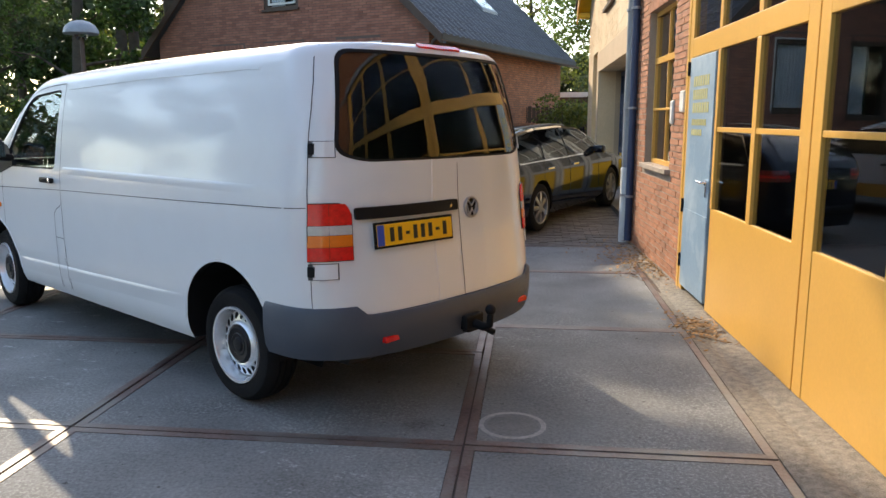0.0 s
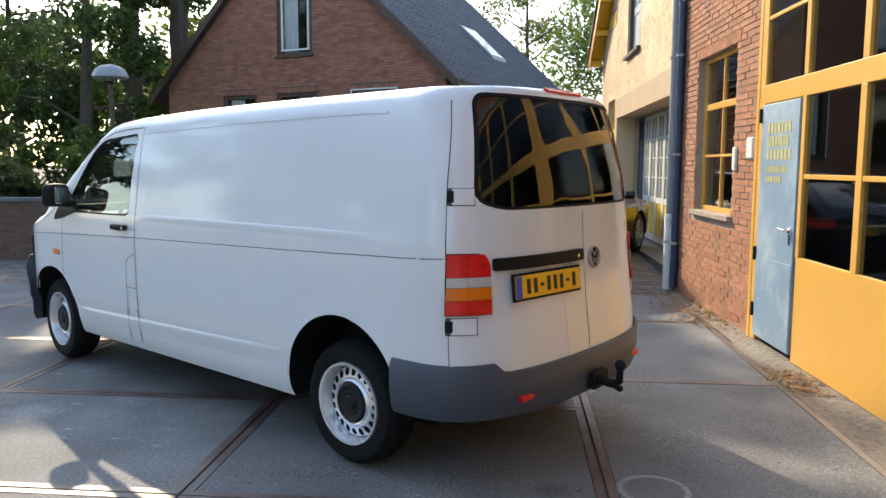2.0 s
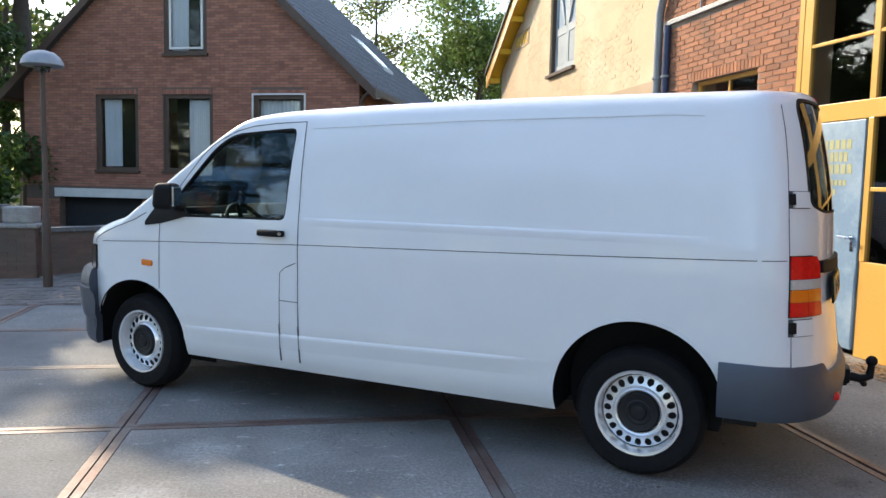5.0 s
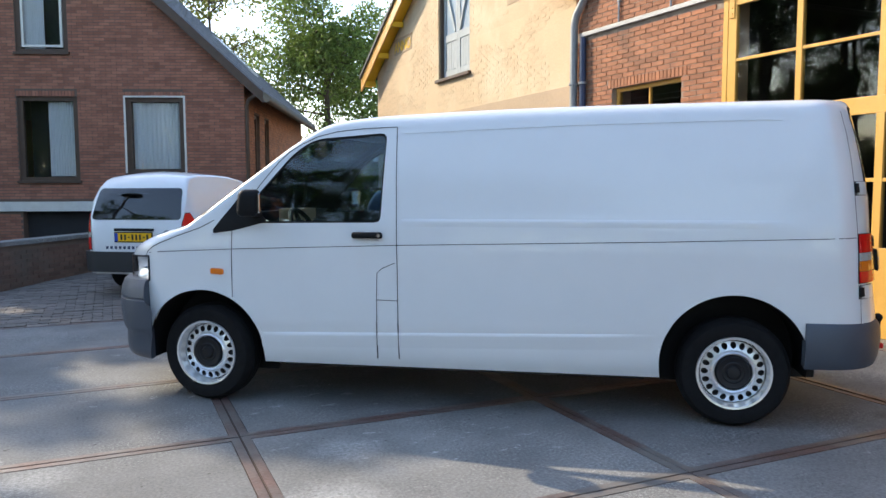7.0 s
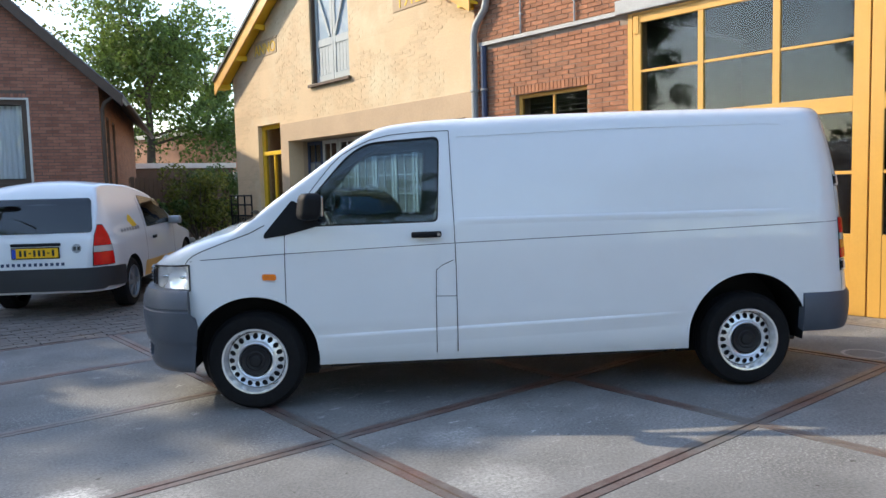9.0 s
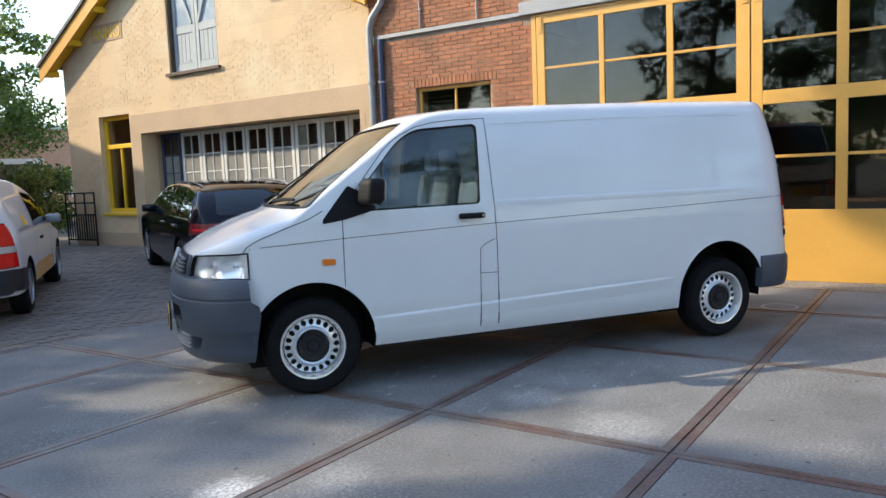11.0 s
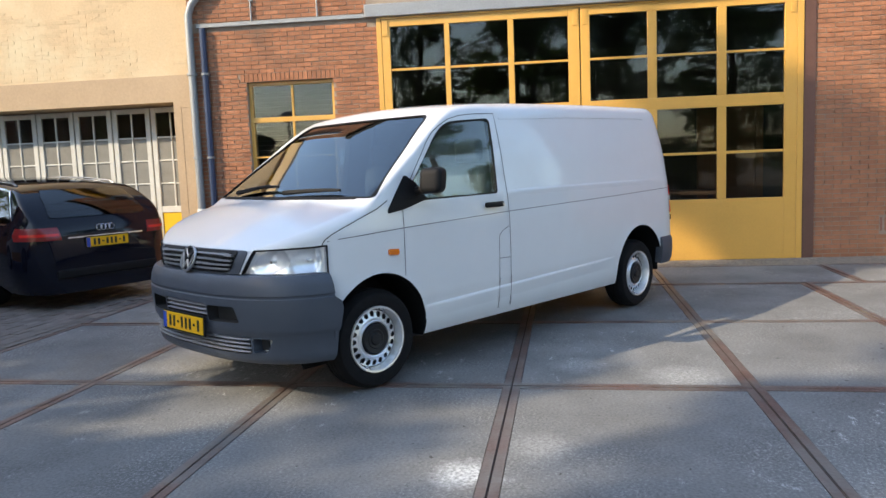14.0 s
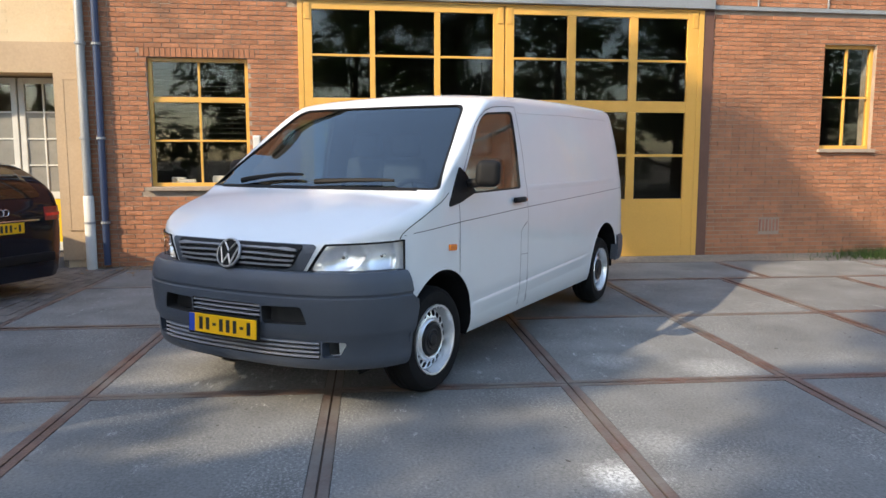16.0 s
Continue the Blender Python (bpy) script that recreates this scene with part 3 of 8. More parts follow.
# blue wicket door
wk = thing("wicket_door", Matrix.Translation((DX - 0.01, 6.89, 0.05)), "narrow grey-blue wicket door with faded yellow lettering, closed", "door")
part("door_panel", frame_bars([((-0.004, -0.385, 0.03), (0.05, 0.385, 2.05))], 0.006), "blue_paint", wk)
bm = bmesh.new()
cyl(bm, (-0.02, -0.32, 1.02), (0.0, -0.32, 1.02), 0.025)
tube(bm, [(-0.02, -0.32, 1.02), (-0.055, -0.32, 1.02), (-0.058, -0.30, 1.02), (-0.055, -0.20, 1.025)], 0.010)
part("door_handle", bm, "chrome", wk, "bright metal lever handle")
part("lock_plate", frame_bars([((-0.012, -0.335, 0.90), (-0.0045, -0.305, 0.99))], 0.002), "chrome", wk)
for z in (0.20, 0.70, 1.90):
    bm = bmesh.new()
    cyl(bm, (-0.012, 0.392, z), (-0.012, 0.392, z + 0.12), 0.014, seg=12)
    part("hinge", bm, "black", wk)
for z, h_, n, w in ((1.80, 0.085, 7, 0.50), (1.69, 0.085, 8, 0.46), (1.58, 0.085, 7, 0.52), (1.475, 0.052, 9, 0.46), (1.39, 0.052, 6, 0.34)):
    for k in range(n):
        c = 0.25 - w * (k + 0.5) / n
        part("lettering", frame_bars([((-0.007, c - 0.36 * w / n, z), (-0.0045, c + 0.36 * w / n, z + h_))], 0.0), "faded_yellow", wk)
part("kick_plate", frame_bars([((-0.0075, -0.375, 0.06), (-0.0045, 0.375, 0.74))], 0.001), "blue_paint", wk, "worn blue kick plate")


def timber_window(name, y0, y1, z0, z1, rows, cols, label, transom=None, sill=True, x=FX + 0.07):
    """A painted window set back in the brick opening."""
    w = tagged(thing(name, Matrix.Translation((x, (y0 + y1) / 2, z0)), "", "", "", "structure"), label)
    o = Vector((x, (y0 + y1) / 2, z0))
    f = 0.05

    def add(nm, lo, hi, material="yellow"):
        return part(nm, frame_bars([(Vector(lo) - o, Vector(hi) - o)], 0.004), material, w)
    for lo, hi in (((x, y0, z0), (x + 0.07, y0 + f, z1)), ((x, y1 - f, z0), (x + 0.07, y1, z1)),
                   ((x, y0 + f, z1 - f), (x + 0.07, y1 - f, z1)), ((x, y0 + f, z0), (x + 0.07, y1 - f, z0 + f))):
        add("window_frame", lo, hi)
    zs = [z0 + f] + [z0 + (z1 - z0) * r for r in rows] + [z1 - f]
    ysp = [y0 + f + (y1 - y0 - 2 * f) * k / cols for k in range(cols + 1)]
    for i, r in enumerate(zs[1:-1]):
        t = 0.035 if transom == i else 0.013
        add("glazing_bar", (x + 0.004, y0 + f, r - t), (x + 0.06, y1 - f, r + t))
    for c in ysp[1:-1]:
        add("glazing_bar", (x + 0.008, c - 0.014, z0 + f), (x + 0.055, c + 0.014, z1 - f))
    for a, b in zip(zs, zs[1:]):
        for c, d in zip(ysp, ysp[1:]):
            pane("pane", Vector((x + 0.03, c, a)) - o, Vector((x + 0.035, d, b)) - o, w)
    if sill:
        part("window_sill", frame_bars([(Vector((x - 0.13, y0 - 0.04, z0 - 0.055)) - o, Vector((x + 0.02, y1 + 0.04, z0 - 0.003)) - o)], 0.006), "mortar", w, "weathered grey window sill")
    return w


timber_window("window_workshop", 8.12, 9.41, 1.08, 2.77, [0.36, 0.68], 2, "ochre-yellow timber window with dark panes in brick", 1)
timber_window("window_right", -1.05, -0.20, 1.60, 3.13, [0.50], 2, "yellow timber window with four dark panes", None)
# vent bricks low in the wall
vent = tagged(part("wall_vent", frame_bars([((FX - 0.006, 0.40 + 0.055 * i, 0.37), (FX + 0.02, 0.43 + 0.055 * i, 0.55)) for i in range(6)], 0.004), "brick_red"),
              "slotted brick vent low in the wall", "vent")
# grey letter box between window and wicket door
# the second, at 8.03, stands for a white paper behind the window glass
for yb, zb, wb, hb, dep in ((7.60, 1.64, 0.17, 0.20, 0.025), (8.03, 1.53, 0.10, 0.23, 0.020)):
    lb = thing("wall_box", Matrix.Translation((FX - 0.008, yb, zb)), "small weathered white box shape on the brick wall", "box", "wall boxes")
    part("box_body", frame_bars([((-dep, -wb / 2, 0.0), (0.0, wb / 2, hb))], 0.008), "white_wood", lb)
    part("lid", frame_bars([((-dep - 0.006, -wb / 2 + 0.012, 0.012), (-dep - 0.0005, wb / 2 - 0.012, hb - 0.012))], 0.003), "white_wood", lb)
# things on the window sill, seen through the panes
for i, (y, h, w_) in enumerate(((9.1, 0.10, 0.09), (8.95, 0.07, 0.07), (8.55, 0.12, 0.10), (8.35, 0.08, 0.06))):
    bm = bmesh.new()
    box(bm, (FX + 0.17, y - w_, 1.10), (FX + 0.27, y + w_, 1.10 + h), 0.012)
    tagged(part("papers", bm, "white_ink"), "pale stack of papers on the window ledge", "papers", "papers on the window ledge")
structure(part("window_ledge", frame_bars([((FX + 0.142, 8.1, 1.04), (FX + 0.36, 9.43, 1.10))]), "white_wood"), "inner wooden window ledge")
for k in range(14):
    bm = boxes(((FX + 0.20, 8.16, 1.72 + 0.07 * k), (FX + 0.222, 9.37, 1.724 + 0.07 * k)))
    tagged(part("blind_slat", bm, "seat"), "pale slat of a half-lowered window blind", "blind", "window blind slats")

# workshop inside: floor, back wall, ceiling, side walls
structure(part("floor_workshop", boxes(((2.75, -7, -0.05), (10.5, 10.2, 0.02))), "asphalt"), "dark concrete workshop floor")
structure(part("wall_back", boxes(((10.5, -7, -0.1), (10.7, 10.2, 6.0))), "inside"), "back wall inside the workshop, coloured near-black for the dim room")
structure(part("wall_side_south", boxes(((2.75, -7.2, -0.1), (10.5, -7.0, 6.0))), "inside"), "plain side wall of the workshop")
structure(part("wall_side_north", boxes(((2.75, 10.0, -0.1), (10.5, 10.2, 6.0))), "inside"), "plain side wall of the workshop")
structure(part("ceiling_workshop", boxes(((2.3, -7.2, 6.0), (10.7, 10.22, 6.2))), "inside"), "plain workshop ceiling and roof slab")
bench = thing("work_bench", Matrix.Translation((4.8, 3.2, 0.02)), "dark work bench inside the workshop", "table")
part("bench_top", frame_bars([((-0.4, -1.0, 0.82), (0.4, 1.0, 0.88))]), "brown_wood", bench)
for sx in (-0.35, 0.35):
    for sy in (-0.92, 0.92):
        part("leg", frame_bars([((sx - 0.035, sy - 0.035, 0), (sx + 0.035, sy + 0.035, 0.82))]), "brown_wood", bench)
odoor = structure(part("door_inner", frame_bars([((7.2, 0.8, 0.02), (7.28, 0.95, 2.4)), ((7.2, 1.9, 0.02), (7.28, 2.05, 2.4)), ((7.2, 0.95, 2.25), (7.28, 1.9, 2.4)), ((7.22, 0.95, 0.02), (7.26, 1.9, 2.25))]), "inner_orange"), "orange-brown inner door and frame, dulled for the dim room")
structure(part("wall_inner", boxes(((7.28, -2.0, 0.02), (7.42, 4.0, 3.4))), "inner_grey"), "pale inner partition wall, coloured near-black for the dim room")

# ---------- cream building with the folding doors
CP = Vector((2.53, 10.245, 0))
CA = Vector((0.04, 1, 0)).normalized()
CO = Vector((-CA.y, CA.x, 0))
CM = Matrix.Translation(CP) @ Matrix(((CA.x, -CO.x, 0, 0), (CA.y, -CO.y, 0, 0), (0, 0, 1, 0), (0, 0, 0, 1)))   # local: x along, y inwards
CL = 9.02
cwall = structure(thing("wall_cream"), "cream painted brick gable wall with flaking patches")
LIFT = 0.12
ch = [(0.36, 6.28, -1, 2.56), (6.66, 7.78, 0.93, 3.0), (3.72, 5.18, 3.65, 5.75)]


def gable(z):
    k = max(0.0, (z - 4.25) / 0.56)
    return (k, CL - k)


part("plaster_back", wall_panel(CP, CA, CO, CL, -0.1, 4.25, 0.35, ch[:2] + [(3.72, 5.18, 3.65, 4.25)]), "render", cwall)
bm = bmesh.new()
za = 4.25 + 0.56 * CL / 2
for o in (0.0,):
    pts = [(0, 4.25), (3.72, 4.25), (3.72, 5.75), (5.18, 5.75), (5.18, 4.25), (CL, 4.25), (CL / 2, za)]
    fr = [bm.verts.new(CP + CA * s + Vector((0, 0, z))) for s, z in pts]
    bk = [bm.verts.new(CP + CA * s + Vector((0, 0, z)) - CO * 0.35) for s, z in pts]
    bm.faces.new(fr)
    bm.faces.new(bk[::-1])
    for i in range(len(pts)):
        j = (i + 1) % len(pts)
        bm.faces.new((fr[i], bk[i], bk[j], fr[j]))
bmesh.ops.triangulate(bm, faces=[f for f in bm.faces if len(f.verts) > 4])
bmesh.ops.recalc_face_normals(bm, faces=bm.faces)
part("gable_top", bm, "render", cwall)
nz = noise.noise
cb = brick_bond(CP, CA, CO, CL, 0.3, 6.6, [(a - 0.02, b + 0.02, c, d + 0.02) for a, b, c, d in ch] + [(0.0, 6.7, -1, 2.97), (0, CL, -1, 0.5), (1.22, 2.3, 4.52, 4.92), (6.62, 7.82, 4.48, 4.92), (6.5, 8.0, 3.0, 3.12)],
                top=gable, proud=0.0025, seed=8, skip=lambda u, z: nz((u * 0.9, z * 1.3, 4.2)) > 0.16)
joined("painted_brickwork", cb, "render", cwall, "cream painted bricks")
structure(part("trim_plaster_band", frame_bars([((0.0, -0.012, 2.56), (6.62, -0.0005, 2.95)), ((0.0, -0.0125, 0.1), (0.36, -0.0005, 2.559)), ((6.28, -0.0125, 0.1), (6.62, -0.0005, 2.559))], 0.0), "plaster"), "smooth tan plaster band round the garage opening").matrix_world = CM
structure(part("trim_plinth", frame_bars([((6.6215, -0.014, 0.1), (CL, -0.0005, 0.5))], 0.0), "plaster"), "smooth tan plaster plinth").matrix_world = CM
bm = frame_bars([((0.0, 0, 0), (0.03, 0.012, 2.0)), ((0.21, 0, 0), (0.24, 0.012, 2.0)), ((0.03, 0, 1.97), (0.21, 0.012, 2.0)), ((0.03, 0, 0), (0.21, 0.012, 0.03)), ((0.03, 0.004, 0.03), (0.21, 0.012, 1.97))], 0.002)
mp = tagged(part("meter_panel", bm, "plaster"), "narrow tan plaster panel beside the garage opening", "panel")
mp.matrix_world = CM @ Matrix.Translation((0.02, -0.026, 0.5))

# recess with nine glazed folding leaves
fold = CM @ Matrix.Translation((0.36, 0.45, 0.16))
structure(part("floor_recess", boxes(((0.3, 0.0, -0.1), (6.3, 0.7, 0.145))), "paver"), "paved threshold of the garage").matrix_world = CM
n_leaf, wl = 9, (6.28 - 0.36) / 9
for i in range(n_leaf):
    # the end leaf's dark blue stands for the shadow the jamb casts on it
    jamb_shaded = i == n_leaf - 1
    fr = "blue_dark" if jamb_shaded else "white_wood"
    d = thing("folding_door", fold @ Matrix.Translation((wl * i, 0, 0)), "weathered white glazed folding garage door leaf with yellow base" if not jamb_shaded else "glazed folding garage door leaf, coloured dark blue for the jamb's shadow",
              "door", "folding garage doors")
    H_ = 2.38
    a, b = 0.012, wl - 0.012
    part("stile", frame_bars([((a, 0, 0.02), (a + 0.075, 0.05, H_))]), fr, d)
    part("stile", frame_bars([((b - 0.075, 0, 0.02), (b, 0.05, H_))]), fr, d)
    for z0, z1 in ((0.02, 0.14), (0.74, 0.84), (H_ - 0.08, H_)):
        part("rail", frame_bars([((a + 0.075, 0.002, z0), (b - 0.075, 0.048, z1))]), fr, d)
    part("lower_panel", frame_bars([((a + 0.075, 0.014, 0.14), (b - 0.075, 0.036, 0.74))]), "yellow2", d, "bright yellow lower panel")
    mid = (a + b) / 2
    part("glazing_bar", frame_bars([((mid - 0.012, 0.006, 0.84), (mid + 0.012, 0.044, H_ - 0.08))]), fr, d)
    zs = [0.84, 1.20, 1.56, 1.92, H_ - 0.08]
    for z in zs[1:-1]:
        part("glazing_bar", frame_bars([((a + 0.075, 0.008, z - 0.011), (b - 0.075, 0.042, z + 0.011))]), fr, d)
    for za_, zb_ in zip(zs, zs[1:]):
        pane("pane", (a + 0.075, 0.022, za_), (mid - 0.012, 0.027, zb_), d, "dusty_glass" if za_ < 1.9 else "glass_dark")
        pane("pane", (mid + 0.012, 0.022, za_), (b - 0.075, 0.027, zb_), d, "dusty_glass" if za_ < 1.9 else "glass_dark")
structure(part("wall_garage_inside", boxes(((0.0, 2.6, -0.1), (CL, 2.8, 4.2)), ((0.0, 0.565, 2.62), (6.6, 2.6, 2.75)), ((6.5, 0.57, -0.1), (6.62, 2.6, 2.6)), ((0.1, 0.57, -0.1), (0.2, 2.6, 2.6))), "mortar"), "grey inner walls behind the folding doors").matrix_world = CM

structure(part("trim_recess", boxes(((0.24, 0.3505, -0.1), (0.36, 0.56, 2.56)), ((6.28, 0.3505, -0.1), (6.40, 0.56, 2.56)), ((0.24, 0.3505, 2.5605), (6.40, 0.56, 2.62))), "plaster"), "tan plaster jambs and head of the garage recess").matrix_world = CM

# hatch with two braced shutters
hat = thing("hatch_shutters", CM @ Matrix.Translation((3.72, 0.10, 3.65)), "closed grey-blue wooden hatch shutters with diagonal braces", "shutter")
for k in (0, 1):
    a, b = 0.06 + k * 0.675, 0.06 + (k + 1) * 0.675 - 0.01
    part("board", frame_bars([((a + 0.003, 0.02, 0.03), (b - 0.003, 0.05, 2.05))]), "blue_paint", hat)
    bars = [((a, 0, 0.03), (a + 0.09, 0.02, 2.05)), ((b - 0.09, 0, 0.03), (b, 0.02, 2.05))]
    bars += [((a + 0.09, 0.002, z), (b - 0.09, 0.018, z + h)) for z, h in ((0.03, 0.14), (0.74, 0.15), (1.93, 0.12))]
    bm = frame_bars(bars)
    L_ = 0.495
    s = 1 if k else -1
    tube(bm, [(a + 0.09 if s > 0 else b - 0.09, 0.008, 0.90), (b - 0.09 if s > 0 else a + 0.09, 0.008, 1.93)], 0.04, seg=4)
    part("shutter_frame", bm, "grey_shutter", hat, "pale grey weathered shutter frame and brace")
    for j in range(4):
        part("plank", frame_bars([((a + 0.095 + j * 0.12, 0.014, 0.18), (a + 0.208 + j * 0.12, 0.026, 0.73))], 0.003), "grey_shutter", hat)
for a in (0.0, 1.40):
    part("jamb", frame_bars([((a, -0.06, 0.0), (a + 0.06, 0.10, 2.1))]), "brown_wood", hat)
part("sill", frame_bars([((-0.06, -0.17, -0.06), (1.52, 0.06, 0.0))]), "brown_wood", hat)

# yellow window beside the garage
yw = tagged(thing("window_yellow", CM @ Matrix.Translation((6.66, 0.10, 0.93)), "", "", "", "structure"), "bright yellow painted window with a transom light")
for lo, hi in (((0, 0, 0), (0.09, 0.10, 2.07)), ((1.03, 0, 0), (1.12, 0.10, 2.07)), ((0.09, 0, 1.98), (1.03, 0.10, 2.07)), ((0.09, 0, 0), (1.03, 0.10, 0.09)), ((0.09, -0.01, 1.38), (1.03, 0.10, 1.47))):
    part("window_frame", frame_bars([(lo, hi)]), "yellow2", yw)
part("mullion", frame_bars([((0.54, 0.01, 0.09), (0.58, 0.09, 1.38))]), "yellow2", yw)
pane("pane", (0.09, 0.05, 1.47), (1.03, 0.056, 1.98), yw)
pane("pane", (0.09, 0.05, 0.09), (0.54, 0.056, 1.38), yw)
pane("pane", (0.58, 0.05, 0.09), (1.03, 0.056, 1.38), yw)
part("window_sill", frame_bars([((-0.05, -0.15, -0.06), (1.17, 0.02, -0.002))]), "yellow2", yw)

# plaques
for u, w_, word in ((6.66, 1.10, "ANNO"), (1.28, 0.96, "1912")):
    pl = thing("date_plaque", CM @ Matrix.Translation((u, -0.001, 4.55)), "recessed cream plaque with yellow raised figures", "plaque", "date plaques")
    part("plaque_field", frame_bars([((0, -0.012, 0), (w_, 0.0, 0.33))], 0.004), "plaster", pl)
    for lo, hi in (((-0.04, -0.03, 0.33), (w_ + 0.04, 0.0, 0.36)),):
        part("moulding", frame_bars([(lo, hi)], 0.004), "plaster", pl)
    cu = bpy.data.curves.new("figures", 'FONT')
    cu.body, cu.size, cu.extrude, cu.align_x = word, 0.34, 0.008, 'CENTER'
    tob = bpy.data.objects.new("figures", cu)
    me = bpy.data.meshes.new_from_object(tob)
    bpy.data.objects.remove(tob)
    me.transform(Matrix(((-1, 0, 0, w_ / 2), (0, 0, -1, -0.013), (0, 1, 0, 0.05), (0, 0, 0, 1))))
    me.materials.append(M["yellow2"])
    o = new("figures", me)
    o.parent = pl

# roof of the cream building with its yellow verge boards
roof_c = thing("cream_house_roof", CM, "dark tiled gable roof with yellow verge boards", "roof")
for sgn, name in ((1, "verge"), (-1, "verge")):
    def rp(s, z, y):
        return (s, y, z) if sgn > 0 else (CL - s, y, z)
    over = 0.45 if sgn > 0 else 0.10
    e0, e1 = (CL + over, 4.25 - 0.56 * over), (CL / 2, za)
    for nm, y0, y1, dz0, dz1, ma in (("verge_board", -0.30, -0.27, -0.10, 0.22, "yellow"), ("soffit", -0.27, 0.0, 0.02, 0.06, "yellow2"), ("roof_plane", -0.34, 9.0, 0.22, 0.30, "tile")):
        bm = bmesh.new()
        v = [bm.verts.new(rp(s, z + dz, y)) for y in (y0, y1) for s, z in (e0, e1) for dz in (dz0, dz1)]
        for f in ((0, 1, 3, 2), (4, 6, 7, 5), (0, 4, 5, 1), (2, 3, 7, 6), (0, 2, 6, 4), (1, 5, 7, 3)):
            bm.faces.new([v[i] for i in f])
        bmesh.ops.recalc_face_normals(bm, faces=bm.faces)
        part(nm, bm, ma, roof_c)
    for k in range(5):
        f = k / 5 + 0.04
        s, z = e0[0] + (e1[0] - e0[0]) * f, e0[1] + (e1[1] - e0[1]) * f
        part("purlin_end", frame_bars([((min(rp(s, 0, 0)[0], rp(s - 0.12 * 1, 0, 0)[0]), -0.27, z - 0.10), (max(rp(s, 0, 0)[0], rp(s - 0.12, 0, 0)[0]), -0.005, z + 0.02))]), "yellow2", roof_c)
structure(part("wall_cream_side", boxes(((CL - 0.35, 0.352, -0.1), (CL, 9.0, 4.25)), ((0.0, 8.7, -0.1), (CL - 0.36, 9.0, 4.25))), "render"), "cream side and back wall").matrix_world = CM

# downpipes at the joint of the two buildings
for y, x, r, ma, label in ((10.19, FX - 0.078, 0.055, "zinc", "grey painted downpipe with a pale lower sleeve"), (10.0, FX - 0.06, 0.045, "blue_dark", "dark blue downpipe on the brick corner")):
    dp = thing("downpipe", Matrix.Translation((x, y, 0.0)), label, "pipe")
    bm = bmesh.new()
    top = [(0, 0, 0.05), (0, 0, 3.75), (0.0, -0.06, 3.9), (0.0, -0.25, 4.1), (0, -0.3, 4.3), (0, -0.3, 5.4)] if r > 0.05 else [(0, 0, 0.05), (0, 0, 3.56)]
    tube(bm, top, r, seg=14)
    part("pipe", bm, ma, dp, smooth=40)
    if r > 0.05:
        bm = bmesh.new()
        tube(bm, [(0, 0, 0.0), (0, 0, 0.95), (0, 0, 0.97)], [r + 0.012, r + 0.012, r + 0.004], seg=14)
        part("sleeve", bm, "white_wood", dp, "pale weathered sleeve", smooth=40)
    for z in (0.6, 1.7, 2.9):
        bm = bmesh.new()
        cyl(bm, (0, 0, z), (0, 0, z + 0.03), r + 0.016, seg=14)
        box(bm, (0, -0.012, z), (-x + FX, 0.012, z + 0.03))
        part("bracket", bm, "zinc", dp)

# ---------- the white delivery van; local x ahead, y to its left, z up, rear axle at 0
from mathutils.bvhtree import BVHTree
from mathutils.geometry import delaunay_2d_cdt
from mathutils import geometry as geo2

VAN = Matrix.Translation((-0.229, 5.059, 0.0)) @ Matrix.Rotation(math.atan2(0.60118, -0.79912), 4, 'Z')
van = thing("delivery_van", VAN, "white panel van with grey bumpers, parked on concrete plates", "van")


def smooth_line(x, pts):
    """A smooth curve through (x, value) points."""
    if x <= pts[0][0]:
        return pts[0][1]
    for i in range(len(pts) - 1):
        (x0, y0), (x1, y1) = pts[i], pts[i + 1]
        if x <= x1:
            def slope(j):
                if j <= 0 or j >= len(pts) - 1:
                    k = min(max(j, 0), len(pts) - 2)
                    return (pts[k + 1][1] - pts[k][1]) / (pts[k + 1][0] - pts[k][0])
                a = (pts[j][1] - pts[j - 1][1]) / (pts[j][0] - pts[j - 1][0])
                b = (pts[j + 1][1] - pts[j][1]) / (pts[j + 1][0] - pts[j][0])
                return 0.0 if a * b <= 0 else 2 * a * b / (a + b)
            h = x1 - x0
            t = (x - x0) / h
            return ((1 + 2 * t) * (1 - t) ** 2 * y0 + t * (1 - t) ** 2 * h * slope(i) + t * t * (3 - 2 * t) * y1 + t * t * (t - 1) * h * slope(i + 1))
    return pts[-1][1]


TOP = [(-0.87, 1.925), (-0.862, 1.952), (-0.84, 1.970), (-0.78, 1.982), (-0.5, 1.990), (0.3, 1.988), (1.4, 1.972), (2.1, 1.946), (2.4, 1.92), (2.52, 1.90), (2.64, 1.85),
       (3.05, 1.575), (3.42, 1.315), (3.52, 1.25), (3.64, 1.215), (3.85, 1.135), (4.03, 1.045), (4.12, 0.985), (4.165, 0.94), (4.19, 0.88)]
SIDE = [(0.25, 0.86), (0.30, 0.905), (0.40, 0.932), (0.52, 0.940), (0.56, 0.948), (0.80, 0.953), (1.05, 0.952), (1.10, 0.948), (1.22, 0.940), (1.26, 0.932), (1.50, 0.898), (1.75, 0.850), (1.95, 0.800)]
RTAIL, ATAIL, NTAIL = -0.45, 0.42, 2.6
RNOSE, ANOSE, BNOSE, NNOSE = 3.55, 0.64, 1.0, 2.5


